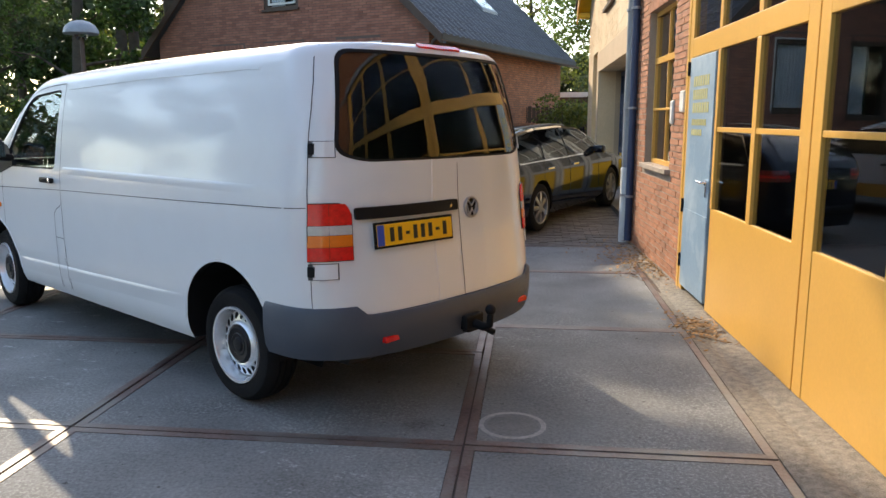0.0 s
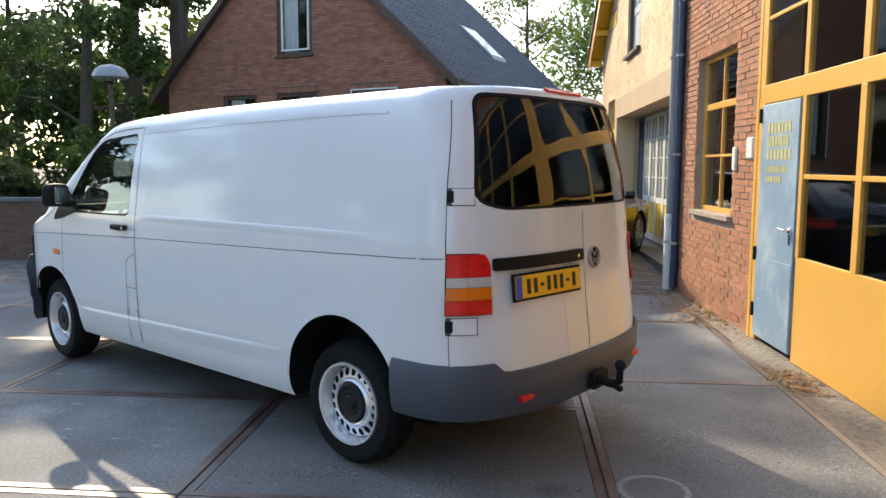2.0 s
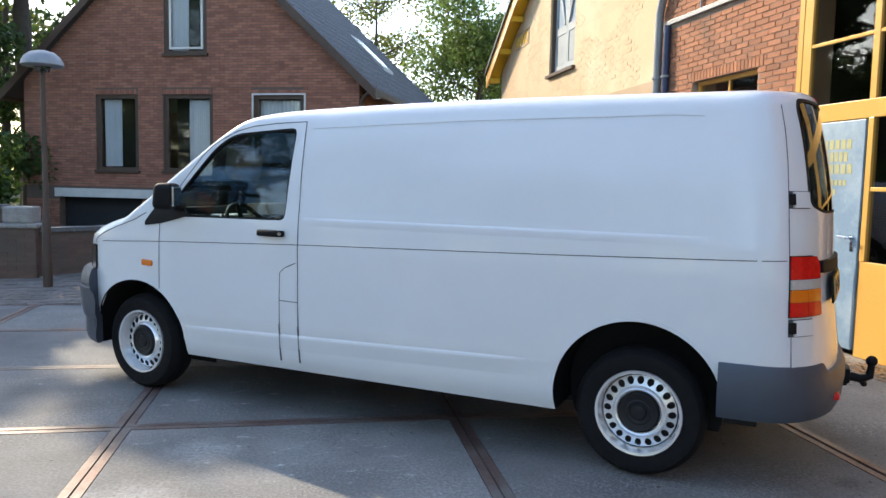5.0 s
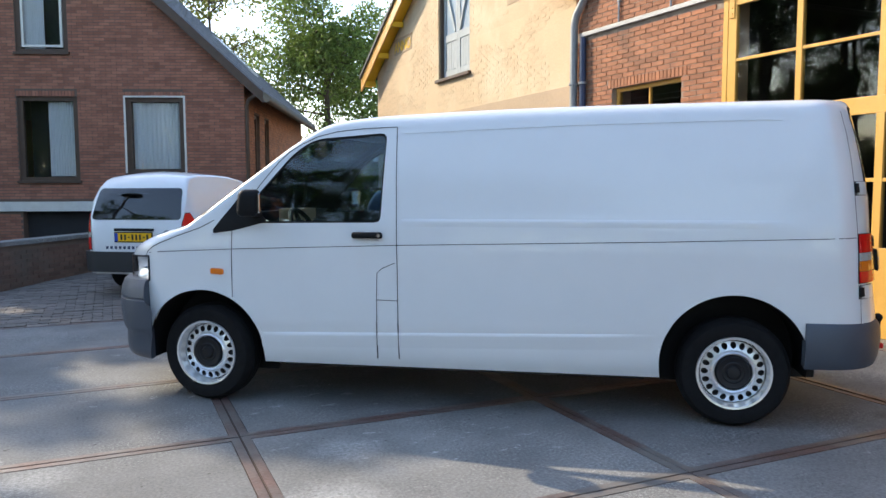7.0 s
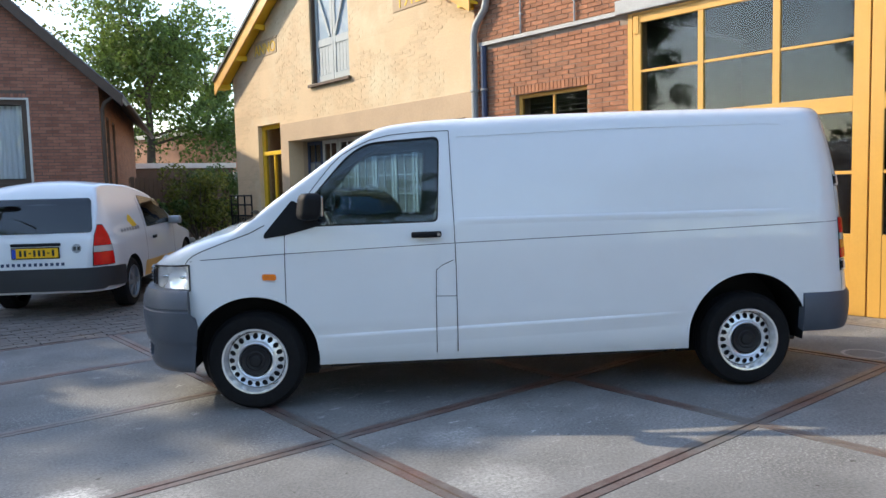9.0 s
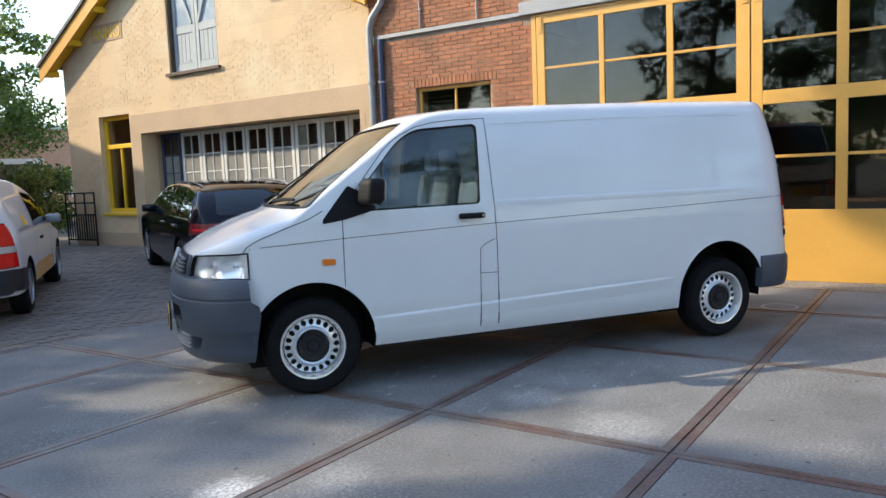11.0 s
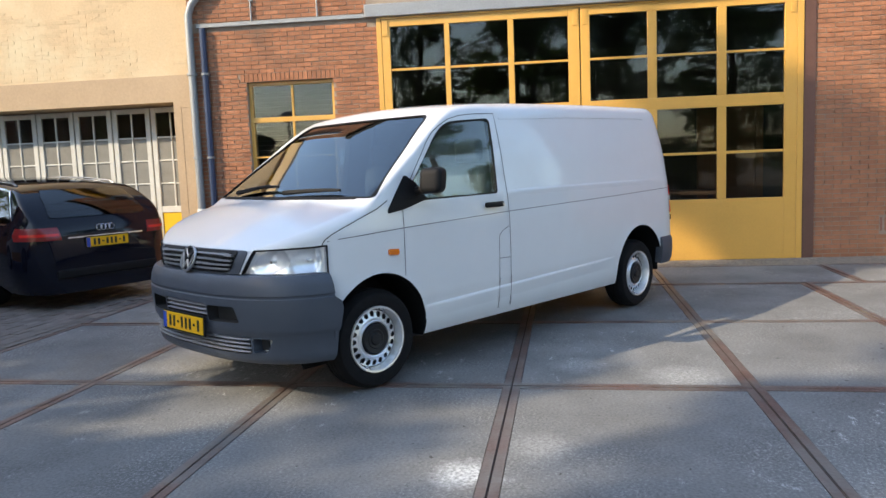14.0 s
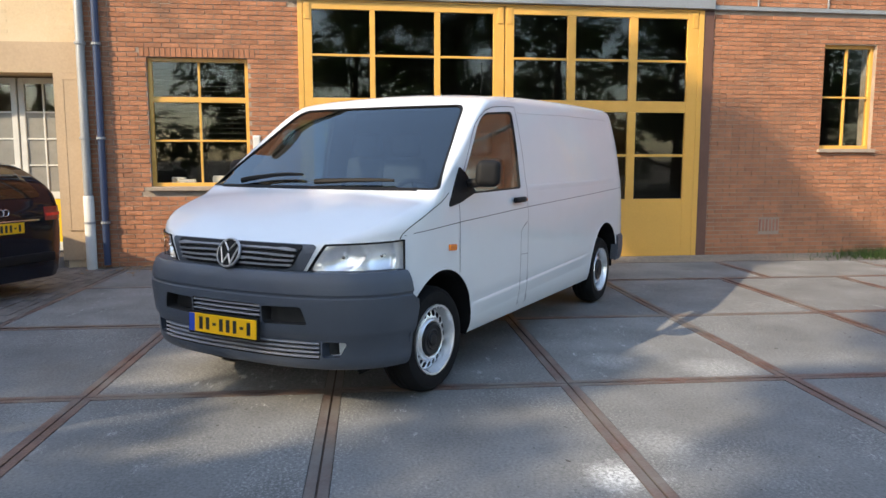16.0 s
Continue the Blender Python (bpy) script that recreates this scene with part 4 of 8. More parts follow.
def half_width(x):
    if x > RNOSE:
        return max(0.02, (1 - min(0.9995, ((x - RNOSE) / ANOSE)) ** NNOSE) ** (1 / NNOSE)) * BNOSE
    if x < RTAIL:
        return max(0.02, (1 - min(0.9999, (RTAIL - x) / ATAIL) ** NTAIL)) ** (1 / NTAIL)
    return 1.0


def rear_lean(x, z):
    f = smooth_line(z, [(0.29, 0.0), (0.45, -0.02), (0.573, -0.055), (0.9, -0.022), (1.14, 0.0), (1.4, 0.012), (1.6, 0.04), (1.9, 0.105), (1.96, 0.125), (2.0, 0.14)])
    k = max(0.0, min(1.0, (-0.30 - x) / 0.42))
    return f * k * k * (3 - 2 * k)


def section(x, inset=0.0, floor=0.29):
    """Half a cross section at x, from the sill to the middle of the roof."""
    w = half_width(x)
    zt = smooth_line(x, TOP) - inset
    r = smooth_line(x, [(-0.87, 0.045), (-0.80, 0.075), (-0.5, 0.105), (1.9, 0.110), (2.25, 0.075), (2.7, 0.048), (3.4, 0.05), (3.7, 0.07), (4.05, 0.05), (4.19, 0.03)])
    crown = smooth_line(x, [(-0.87, 0.0), (-0.84, 0.012), (-0.6, 0.03), (2.3, 0.032), (2.8, 0.042), (3.5, 0.05), (4.0, 0.03), (4.19, 0.01)])
    drop = crown
    zc = zt - drop - r
    pts = []
    fl = floor + inset + (0.15 * min(1.0, max(0.0, (-0.30 - x) / 0.08)))
    for k in range(45):
        z = fl + (zc - fl) * (k / 44)
        pts.append((max(0.01, smooth_line(z, SIDE) * w - inset), z))
    y0 = pts[-1][0]
    rr = min(r * 1.05, y0 * 0.6)
    lean = (smooth_line(zc + 0.02, SIDE) - smooth_line(zc - 0.02, SIDE)) / 0.04 * w
    for k in range(1, 7):
        a = math.pi / 2 * k / 6
        pts.append((y0 - rr * (1 - math.cos(a)) + lean * r * math.sin(a) * 0.5, zc + r * math.sin(a)))
    y1, z1 = pts[-1]
    for k in range(1, 10):
        s = 1 - k / 9
        pts.append((y1 * s, z1 + drop * (1 - s * s)))
    return pts


def loft(xs, inset=0.0, floor=0.29):
    bm = bmesh.new()
    rings = []
    for x in xs:
        half = section(x, inset, floor)
        ring = [(x, y, z) for y, z in half] + [(x, -y, z) for y, z in half[-2::-1]]
        rings.append([bm.verts.new((p[0] + rear_lean(p[0], p[2]), p[1], p[2])) for p in ring])
    for a, b in zip(rings, rings[1:]):
        n = len(a)
        for k in range(n):
            bm.faces.new((a[k], b[k], b[(k + 1) % n], a[(k + 1) % n]))
    # the rear end is closed by a gently bowed grid
    ring, n = rings[0], len(rings[0])
    m = n // 2
    cols = []
    for k in range(m):
        a, b = ring[k], ring[n - 1 - k]
        row = [a]
        for j in range(1, 10):
            f = j / 10
            c = a.co.lerp(b.co, f)
            row.append(bm.verts.new((c.x, c.y, c.z)))
        cols.append(row + [b])
    for a, b in zip(cols, cols[1:]):
        for j in range(10):
            bm.faces.new((a[j], b[j], b[j + 1], a[j + 1]))
    bm.faces.new(cols[-1] + [ring[m]])
    bm.faces.new(cols[0][1:-1] + [ring[n - 1], ring[0]])
    bm.faces.new(rings[-1][::-1])
    bmesh.ops.recalc_face_normals(bm, faces=bm.faces)
    return bm


def span(a, b, n):
    return [a + (b - a) * k / (n - 1) for k in range(n)]


XS = [RTAIL - ATAIL * k for k in (0.9999, 0.998, 0.992, 0.98, 0.96, 0.93, 0.89, 0.84, 0.78, 0.7, 0.6, 0.48, 0.35, 0.2)] + span(-0.45, 2.3, 30) + span(2.36, 3.66, 34) + span(3.70, 4.10, 17) + [4.12, 4.14, 4.155, 4.17, 4.18, 4.187]


def cut(base, cutters, main="white_car", inside=None):
    """The base mesh with the cutters taken out of it, and its materials; inside names the material that each cutter leaves."""
    names = [main]
    ob = new("cut_base", finish("cut_base", base, main))
    tools = []
    for c in cutters:
        bmesh.ops.recalc_face_normals(c, faces=c.faces)
        left = (inside or {}).get(len(tools), main)
        if left not in names:
            names.append(left)
        t = new("cut_tool", finish("cut_tool", c, left))
        tools.append(t)
        mod = ob.modifiers.new("cut", 'BOOLEAN')
        mod.object, mod.operation, mod.solver, mod.material_mode = t, 'DIFFERENCE', 'EXACT', 'TRANSFER'
    me = bpy.data.meshes.new_from_object(ob.evaluated_get(bpy.context.evaluated_depsgraph_get()))
    out = bmesh.new()
    out.from_mesh(me)
    names = [m_ for m_ in me.materials]
    for o in tools + [ob]:
        old = o.data
        bpy.data.objects.remove(o)
        bpy.data.meshes.remove(old)
    bpy.data.meshes.remove(me)
    return out, names


def prism(poly, axis, a, b):
    """A solid from a 2D outline pushed along an axis: 'y' takes (x, z), 'x' takes (y, z), 'z' takes (x, y)."""
    bm = bmesh.new()

    def at(p, d):
        return (p[0], d, p[1]) if axis == 'y' else ((d, p[0], p[1]) if axis == 'x' else (p[0], p[1], d))
    lo = [bm.verts.new(at(p, a)) for p in poly]
    hi = [bm.verts.new(at(p, b)) for p in poly]
    bm.faces.new(lo)
    bm.faces.new(hi[::-1])
    n = len(poly)
    for k in range(n):
        bm.faces.new((lo[k], hi[k], hi[(k + 1) % n], lo[(k + 1) % n]))
    bmesh.ops.recalc_face_normals(bm, faces=bm.faces)
    return bm


def rounded(poly, r, seg=5):
    """Round off the corners of a 2D outline; r is one radius or one for each corner."""
    out = []
    n = len(poly)
    for i in range(n):
        p, a, b = Vector(poly[i]), Vector(poly[i - 1]), Vector(poly[(i + 1) % n])
        ri = r[i] if isinstance(r, (list, tuple)) else r
        da, db = (a - p), (b - p)
        d = min(ri, da.length * 0.48, db.length * 0.48)
        p0, p1 = p + da.normalized() * d, p + db.normalized() * d
        for k in range(seg + 1):
            t = k / seg
            out.append(tuple(p0 * (1 - t) ** 2 + p * 2 * t * (1 - t) + p1 * t * t))
    return out


body_bm = loft(XS)
skin = BVHTree.FromBMesh(body_bm)


def patch(outline, axis, lift, thick, holes=(), res=0.06, tree=None, sign=1, flip=False):
    """A sheet that follows the van's skin inside a 2D outline, lifted off it, with thickness.
    axis 'y': outline in (x, z) on the side at +y (sign 1) or -y; axis 'x': outline in (y, z) at the rear (sign -1) or front."""
    tree = tree or skin
    pts, edges = [], []
    for loop in (outline, *holes):
        dense = []
        for p, q in zip(loop, list(loop[1:]) + [loop[0]]):
            n = max(1, int((Vector(q) - Vector(p)).length / res))
            dense += [(p[0] + (q[0] - p[0]) * k / n, p[1] + (q[1] - p[1]) * k / n) for k in range(n)]
        k0 = len(pts)
        pts += [Vector(p) for p in dense]
        edges += [(k0 + k, k0 + (k + 1) % len(dense)) for k in range(len(dense))]

    def inside(p, loop):
        c = False
        for a, b in zip(loop, list(loop[1:]) + [loop[0]]):
            if (a[1] > p[1]) != (b[1] > p[1]) and p[0] < (b[0] - a[0]) * (p[1] - a[1]) / (b[1] - a[1]) + a[0]:
                c = not c
        return c
    x0, x1 = min(p[0] for p in outline), max(p[0] for p in outline)
    y0, y1 = min(p[1] for p in outline), max(p[1] for p in outline)
    gx = x0 + res / 2
    while gx < x1:
        gy = y0 + res / 2
        while gy < y1:
            if inside((gx, gy), outline) and not any(inside((gx, gy), h) for h in holes):
                pts.append(Vector((gx, gy)))
            gy += res
        gx += res
    vs, _, fs, _, _, _ = delaunay_2d_cdt(pts, edges, [], 0, 1e-5)
    bm = bmesh.new()
    made, norm = [], []
    for p in vs:
        if axis == 'y':
            o, d = Vector((p[0], 2.0 * sign, p[1])), Vector((0, -sign, 0))
        else:
            o, d = Vector((3.0 * sign + 1.7, p[0], p[1])), Vector((-sign, 0, 0))
        hit, nor, _, _ = tree.ray_cast(o, d)
        if hit is None:
            hit, nor, _, _ = tree.find_nearest(o + d * 1.1)
        if nor.dot(d) > 0:
            nor = -nor
        made.append(bm.verts.new(hit + nor * lift))
        norm.append(nor)
    top = []
    for f in fs:
        c = sum((vs[i] for i in f), Vector((0, 0))) / len(f)
        if inside(c, outline) and not any(inside(c, h) for h in holes):
            try:
                top.append(bm.faces.new([made[i] for i in f]))
            except ValueError:
                pass
    bm.normal_update()
    want = -d
    for f in top:
        if f.normal.dot(want) < 0:
            f.normal_flip()
    if thick:
        back = {v: bm.verts.new(v.co - n * thick) for v, n in zip(made, norm)}
        for f in top:
            bm.faces.new([back[v] for v in reversed(f.verts)])
        for e in [e for e in bm.edges if len(e.link_faces) == 1 and e.verts[0] in back and e.verts[1] in back]:
            f = e.link_faces[0]
            for l in f.loops:
                if l.edge == e:
                    a, b = l.vert, l.link_loop_next.vert
                    bm.faces.new((b, a, back[a], back[b]))
                    break
    bmesh.ops.delete(bm, geom=[v for v in bm.verts if not v.link_faces], context='VERTS')
    return bm


def seam(line, axis, width=0.009, lift=0.0012, sign=1, res=0.05):
    """A thin dark gap along a 2D line on the skin."""
    pts = [Vector(p) for p in line]
    left, right = [], []
    for i, p in enumerate(pts):
        t = (pts[min(i + 1, len(pts) - 1)] - pts[max(i - 1, 0)]).normalized()
        nrm = Vector((-t.y, t.x)) * width / 2
        left.append(tuple(p + nrm))
        right.append(tuple(p - nrm))
    return patch(left + right[::-1], axis, lift, 0.0, (), res, None, sign)


# openings
WIN = rounded([(3.20, 1.215), (3.06, 1.335), (2.755, 1.678), (2.62, 1.762), (2.135, 1.797), (2.165, 1.225)], [0.03, 0.06, 0.10, 0.14, 0.05, 0.04])
RWIN = rounded([(0.63, 1.368), (0.768, 1.41), (0.672, 1.925), (-0.672, 1.925), (-0.768, 1.41), (-0.63, 1.368)], [0.10, 0.08, 0.07, 0.07, 0.08, 0.10])
SCREEN = rounded([(-0.93, 1.256), (-0.715, 1.822), (0.715, 1.822), (0.93, 1.256)], [0.025, 0.07, 0.07, 0.025])
tools = [loft(span(-0.79, 3.36, 60), 0.055, 0.42)]
for s in (1, -1):
    for x, r, zc in ((0.015, 0.425, 0.385), (3.40, 0.425, 0.345)):
        c = bmesh.new()
        cyl(c, (x, 0.58 * s, zc), (x, 1.2 * s, zc), r, seg=64)
        tools.append(c)
    tools.append(prism(WIN, 'y', 0.5 * s, 1.3 * s))
tools.append(prism(RWIN, 'x', -1.4, -0.35))
tools.append(prism([(y, z) for y, z in SCREEN], 'x', 2.40, 4.6))
LAMP_T, LAMP_F = [k / 28 for k in range(29)], [k / 12 for k in range(13)]


def lamp_sheet(s, depth, ts=LAMP_T, fs=LAMP_F):
    """Points of the headlamp's face, from its inner end round to the wing, each moved out by depth(t, f)."""
    rows = []
    for f in fs:
        row = []
        for t in ts:
            inner = 0.505 + 0.095 * f
            z = 0.822 + f * (0.150 + 0.018 * t)
            side = skin.ray_cast(Vector((6, 0.88 * s, z)), Vector((-1, 0, 0)))[0]
            a0 = math.atan2(abs(side.y) - 0.70, side.x - 3.66)
            if t < 0.7:
                o, d = Vector((6, (inner + (0.88 - inner) * t / 0.7) * s, z)), Vector((-1, 0, 0))
            else:
                ang = a0 + (radians(59) - a0) * (t - 0.7) / 0.3
                d = Vector((-math.cos(ang), -math.sin(ang) * s, 0))
                o = Vector((3.66, 0.70 * s, z)) - d * 2
            hit = skin.ray_cast(o, d)[0]
            turn = radians(48) * t * t * (3 - 2 * t)
            row.append(hit + Vector((math.cos(turn), math.sin(turn) * s, 0)) * depth(t, f))
        rows.append(row)
    return rows


def sheet_bm(rows, back=None):
    """A grid of faces through rows of points; with back, a closed solid between the two."""
    bm = bmesh.new()
    a = [[bm.verts.new(p) for p in r] for r in rows]
    n, m = len(a), len(a[0])
    for i in range(n - 1):
        for j in range(m - 1):
            bm.faces.new((a[i][j], a[i][j + 1], a[i + 1][j + 1], a[i + 1][j]))
    if back:
        b = [[bm.verts.new(p) for p in r] for r in back]
        for i in range(n - 1):
            for j in range(m - 1):
                bm.faces.new((b[i + 1][j], b[i + 1][j + 1], b[i][j + 1], b[i][j]))
        for i in range(n - 1):
            bm.faces.new((a[i][0], a[i + 1][0], b[i + 1][0], b[i][0]))
            bm.faces.new((a[i + 1][m - 1], a[i][m - 1], b[i][m - 1], b[i + 1][m - 1]))
        for j in range(m - 1):
            bm.faces.new((a[0][j + 1], a[0][j], b[0][j], b[0][j + 1]))
            bm.faces.new((a[n - 1][j], a[n - 1][j + 1], b[n - 1][j + 1], b[n - 1][j]))
    bmesh.ops.recalc_face_normals(bm, faces=bm.faces)
    return bm


for s in (1, -1):
    tools.append(sheet_bm(lamp_sheet(s, lambda t, f: 0.04), lamp_sheet(s, lambda t, f: -0.085)))
# the cab hollow and lamp recesses are coloured near-black for their inner shade
body, body_mats = cut(body_bm.copy(), tools, "white_car", {0: "dark", 1: "black", 2: "black", 3: "black", 4: "black", 5: "black", 6: "black", 7: "black", 8: "black", 9: "dark", 10: "dark"})
body_ob = part("body", body, body_mats, van, smooth=38)

# glass
for s, nm in ((1, "side_window"), (-1, "side_window")):
    ob = part(nm, patch(WIN, 'y', -0.010, 0.004, (), 0.07, None, s), "glass_cab", van, "blue-tinted cab side window", smooth=40)
    ob.visible_shadow = False
    inner = [((p[0] - 2.62) * 0.972 + 2.616, (p[1] - 1.50) * 0.955 + 1.50) for p in WIN]
    part("window_seal", patch(WIN, 'y', -0.004, 0.006, (inner,), 0.06, None, s), "black", van, "black rubber window seal")
ob = part("rear_window", patch(RWIN, 'x', -0.004, 0.004, (), 0.07, None, -1), "glass_tint", van, "dark tinted rear window glass", smooth=40)
ob = part("windscreen", patch(SCREEN, 'x', -0.006, 0.005, (), 0.06, None, 1), "glass_screen", van, "clear raked windscreen", smooth=40)
ob.visible_shadow = False
inner = [(p[0] * 0.98, (p[1] - 1.54) * 0.968 + 1.541) for p in SCREEN]
part("windscreen_seal", patch(SCREEN, 'x', 0.001, 0.006, (inner,), 0.06, None, 1), "black", van, "black windscreen edge", smooth=40)
inner = [(p[0] * 0.975, (p[1] - 1.61) * 0.95 + 1.61) for p in RWIN]
part("rear_window_band", patch(RWIN, 'x', 0.001, 0.004, (inner,), 0.06, None, -1), "black", van, "black rear window edge", smooth=40)

# panel gaps and doors
for s in (1, -1):
    for line in ([(3.178, 0.71), (3.176, 1.0), (3.172, 1.19)], [(3.172, 1.19), (3.09, 1.335), (2.96, 1.495), (2.86, 1.615), (2.79, 1.680), (2.71, 1.728), (2.60, 1.778), (2.47, 1.808), (2.30, 1.824), (2.072, 1.832)],
                 [(2.072, 1.832), (2.066, 1.5), (2.058, 1.2), (2.052, 0.9), (2.05, 0.345)]):
        part("door_gap", seam(line, 'y', 0.0055, 0.002, s), "seam", van)
    part("crease_gap", seam([(3.79, 1.012), (3.70, 1.022), (3.16, 1.047), (2.06, 1.082), (0.46, 1.118), (-0.645, 1.150)], 'y', 0.0045, 0.0012, s), "seam", van, "dark horizontal body seam")
    part("door_gap", seam([(2.0515, 0.585), (2.0505, 0.50), (2.05, 0.35)], 'y', 0.0055, 0.0100, s), "seam", van)
    if s == 1:
        part("fuel_flap", seam([(2.1915, 0.585), (2.192, 0.50), (2.192, 0.35)], 'y', 0.005, 0.0100, s), "seam", van)
        part("fuel_flap", seam([(2.07, 0.97), (2.15, 0.935), (2.185, 0.905), (2.19, 0.73), (2.192, 0.345)], 'y', 0.005, 0.0022, s), "seam", van)
        part("fuel_flap", seam([(2.19, 0.732), (2.054, 0.728)], 'y', 0.0045, 0.0022, s), "seam", van)
    part("rear_gap", seam([(-0.556, 1.945), (-0.577, 1.88), (-0.602, 1.76), (-0.620, 1.62), (-0.634, 1.45), (-0.653, 1.17), (-0.675, 0.89), (-0.69, 0.62)], 'y', 0.0038, 0.0012, s), "seam", van)
    # roof rail bead and side beads
    bead = [(2.02, 1.795), (1.0, 1.828), (-0.12, 1.842), (-0.24, 1.836)]
    for (xa, za_), (xb, zb_), prof_ in (((2.03, 1.240), (-0.30, 1.240), ((-0.040, 0.0), (-0.022, 0.0022), (-0.008, 0.0040), (0.002, 0.0042), (0.009, 0.0))),
                                        ((2.985, 0.486), (0.46, 0.552), ((-0.090, 0.0), (-0.050, 0.0045), (-0.014, 0.0085), (0.0, 0.0085), (0.010, 0.0)))):
        bm = bmesh.new()
        rows = []
        for x in span(xa, xb, 34):
            f = (x - xa) / (xb - xa)
            fade = min(1.0, f * 14, (1 - f) * 8)
            row = []
            for dz, up in prof_:
                z = za_ + (zb_ - za_) * f + dz
                hit, nor, _, _ = skin.ray_cast(Vector((x, 2 * s, z)), Vector((0, -s, 0)))
                row.append(bm.verts.new(hit + Vector((0, s, 0)) * (up * fade + 0.0004)))
            rows.append(row)
        for a, b in zip(rows, rows[1:]):
            for k in range(4):
                bm.faces.new((a[k], b[k], b[k + 1], a[k + 1]) if s < 0 else (a[k], a[k + 1], b[k + 1], b[k]))
        bmesh.ops.recalc_face_normals(bm, faces=bm.faces)
        if sum(q.normal.y for q in bm.faces) * s < 0:
            bmesh.ops.reverse_faces(bm, faces=bm.faces)
        part("side_crease", bm, "white_car", van, smooth=70)
    part("roof_bead", patch([(x, z + 0.007) for x, z in bead] + [(x, z - 0.007) for x, z in bead[::-1]], 'y', 0.004, 0.004, (), 0.07, None, s), "white_car", van, smooth=40)
    # arch lips
    for cx, cz, r, a0, a1 in ((0.015, 0.385, 0.427, 5, 175), (3.40, 0.345, 0.427, 8, 152)):
        arc = [(cx - r * math.cos(radians(a)), cz + r * math.sin(radians(a))) for a in span(a0, a1, 26)]
        arc2 = [(cx - (r + 0.014) * math.cos(radians(a)), cz + (r + 0.014) * math.sin(radians(a))) for a in span(a0, a1, 26)]
        try:
            part("arch_lip", patch(arc + arc2[::-1], 'y', 0.003, 0.02, (), 0.05, None, s), "white_car", van, smooth=50)
        except Exception:
            pass
    # wheel housing
    for x, zc in ((0.015, 0.385), (3.40, 0.345)):
        bm = bmesh.new()
        cyl(bm, (x, 0.585 * s, zc), (x, 0.90 * s, zc), 0.420, seg=40, cap=False)
        bmesh.ops.delete(bm, geom=[f for f in bm.faces if f.calc_center_median().z < 0.30], context='FACES')
        rim_ = [bm.verts.new((x + 0.424 * math.cos(a), 0.588 * s, zc + 0.424 * math.sin(a))) for a in span(-0.45, math.pi + 0.45, 30)]
        bm.faces.new(rim_)
        part("wheel_arch_liner", bm, "black", van, "black wheel arch liner", smooth=40)
    # door handle
    h = bmesh.new()
    box(h, (2.145, 0.952 * s, 1.125), (2.345, 0.985 * s, 1.165), 0.012)
    ho = part("door_handle", h, "black", van, "black plastic door handle", smooth=50)
    bm = bmesh.new()
    cyl(bm, (2.165, 0.975 * s, 1.145), (2.165, 0.9895 * s, 1.145), 0.012, seg=14)
    part("lock", bm, "chrome", ho)
    # side indicator
    part("side_indicator", patch(rounded([(3.235, 0.875), (3.235, 0.915), (3.325, 0.92), (3.325, 0.88)], 0.015), 'y', 0.012, 0.012, (), 0.03, None, s), "amber", van, "orange side indicator", smooth=40)
    # mirror
    tri = patch(rounded([(3.305, 1.148), (3.16, 1.168), (2.93, 1.226), (3.03, 1.345), (3.12, 1.395), (3.305, 1.175)], 0.018), 'y', 0.006, 0.02, (), 0.05, None, s)
    mir = part("mirror_base", tri, "black", van, "black triangular mirror base")
    bm = bmesh.new()
    box(bm, (2.965, 0.90 if s > 0 else -1.125, 1.252), (3.055, 1.125 if s > 0 else -0.90, 1.312), 0.028)
    for v in bm.verts:
        out = (abs(v.co.y) - 0.90) / 0.225
        v.co.x -= 0.02 * out
        v.co.z += 0.022 * out
    part("mirror_arm", bm, "black", mir, smooth=40)
    bm = bmesh.new()
    bmesh.ops.create_cube(bm, size=1.0)
    bmesh.ops.bevel(bm, geom=bm.edges[:], offset=0.27, segments=6, affect='EDGES', profile=0.5)
    bmesh.ops.transform(bm, matrix=Matrix.Translation((2.992, 1.063 * s, 1.352)) @ Matrix.Rotation(0.36 * s, 4, 'Z') @ Matrix.Diagonal((0.135, 0.160, 0.172, 1)), verts=bm.verts)
    for v in bm.verts:
        v.co.x += 0.035 * ((v.co.z - 1.385) / 0.12) * -0.4
    part("mirror_housing", bm, "black", mir, "rounded black mirror housing", smooth=60)
    bm = bmesh.new()
    box(bm, (-0.072, -0.062, -0.062), (-0.055, 0.062, 0.062), 0.006)
    bmesh.ops.transform(bm, matrix=Matrix.Translation((2.992, 1.063 * s, 1.352)) @ Matrix.Rotation(0.36 * s, 4, 'Z'), verts=bm.verts)
    part("mirror_glass", bm, "mirror_dark", mir, "mirror glass")

# ---- rear: door gap, hinges, lamps, plate, handle strip, badge
part("rear_door_gap", seam([(0.0, 1.345), (0.0, 1.0), (0.0, 0.58)], 'x', 0.0055, 0.0012, -1), "seam", van)


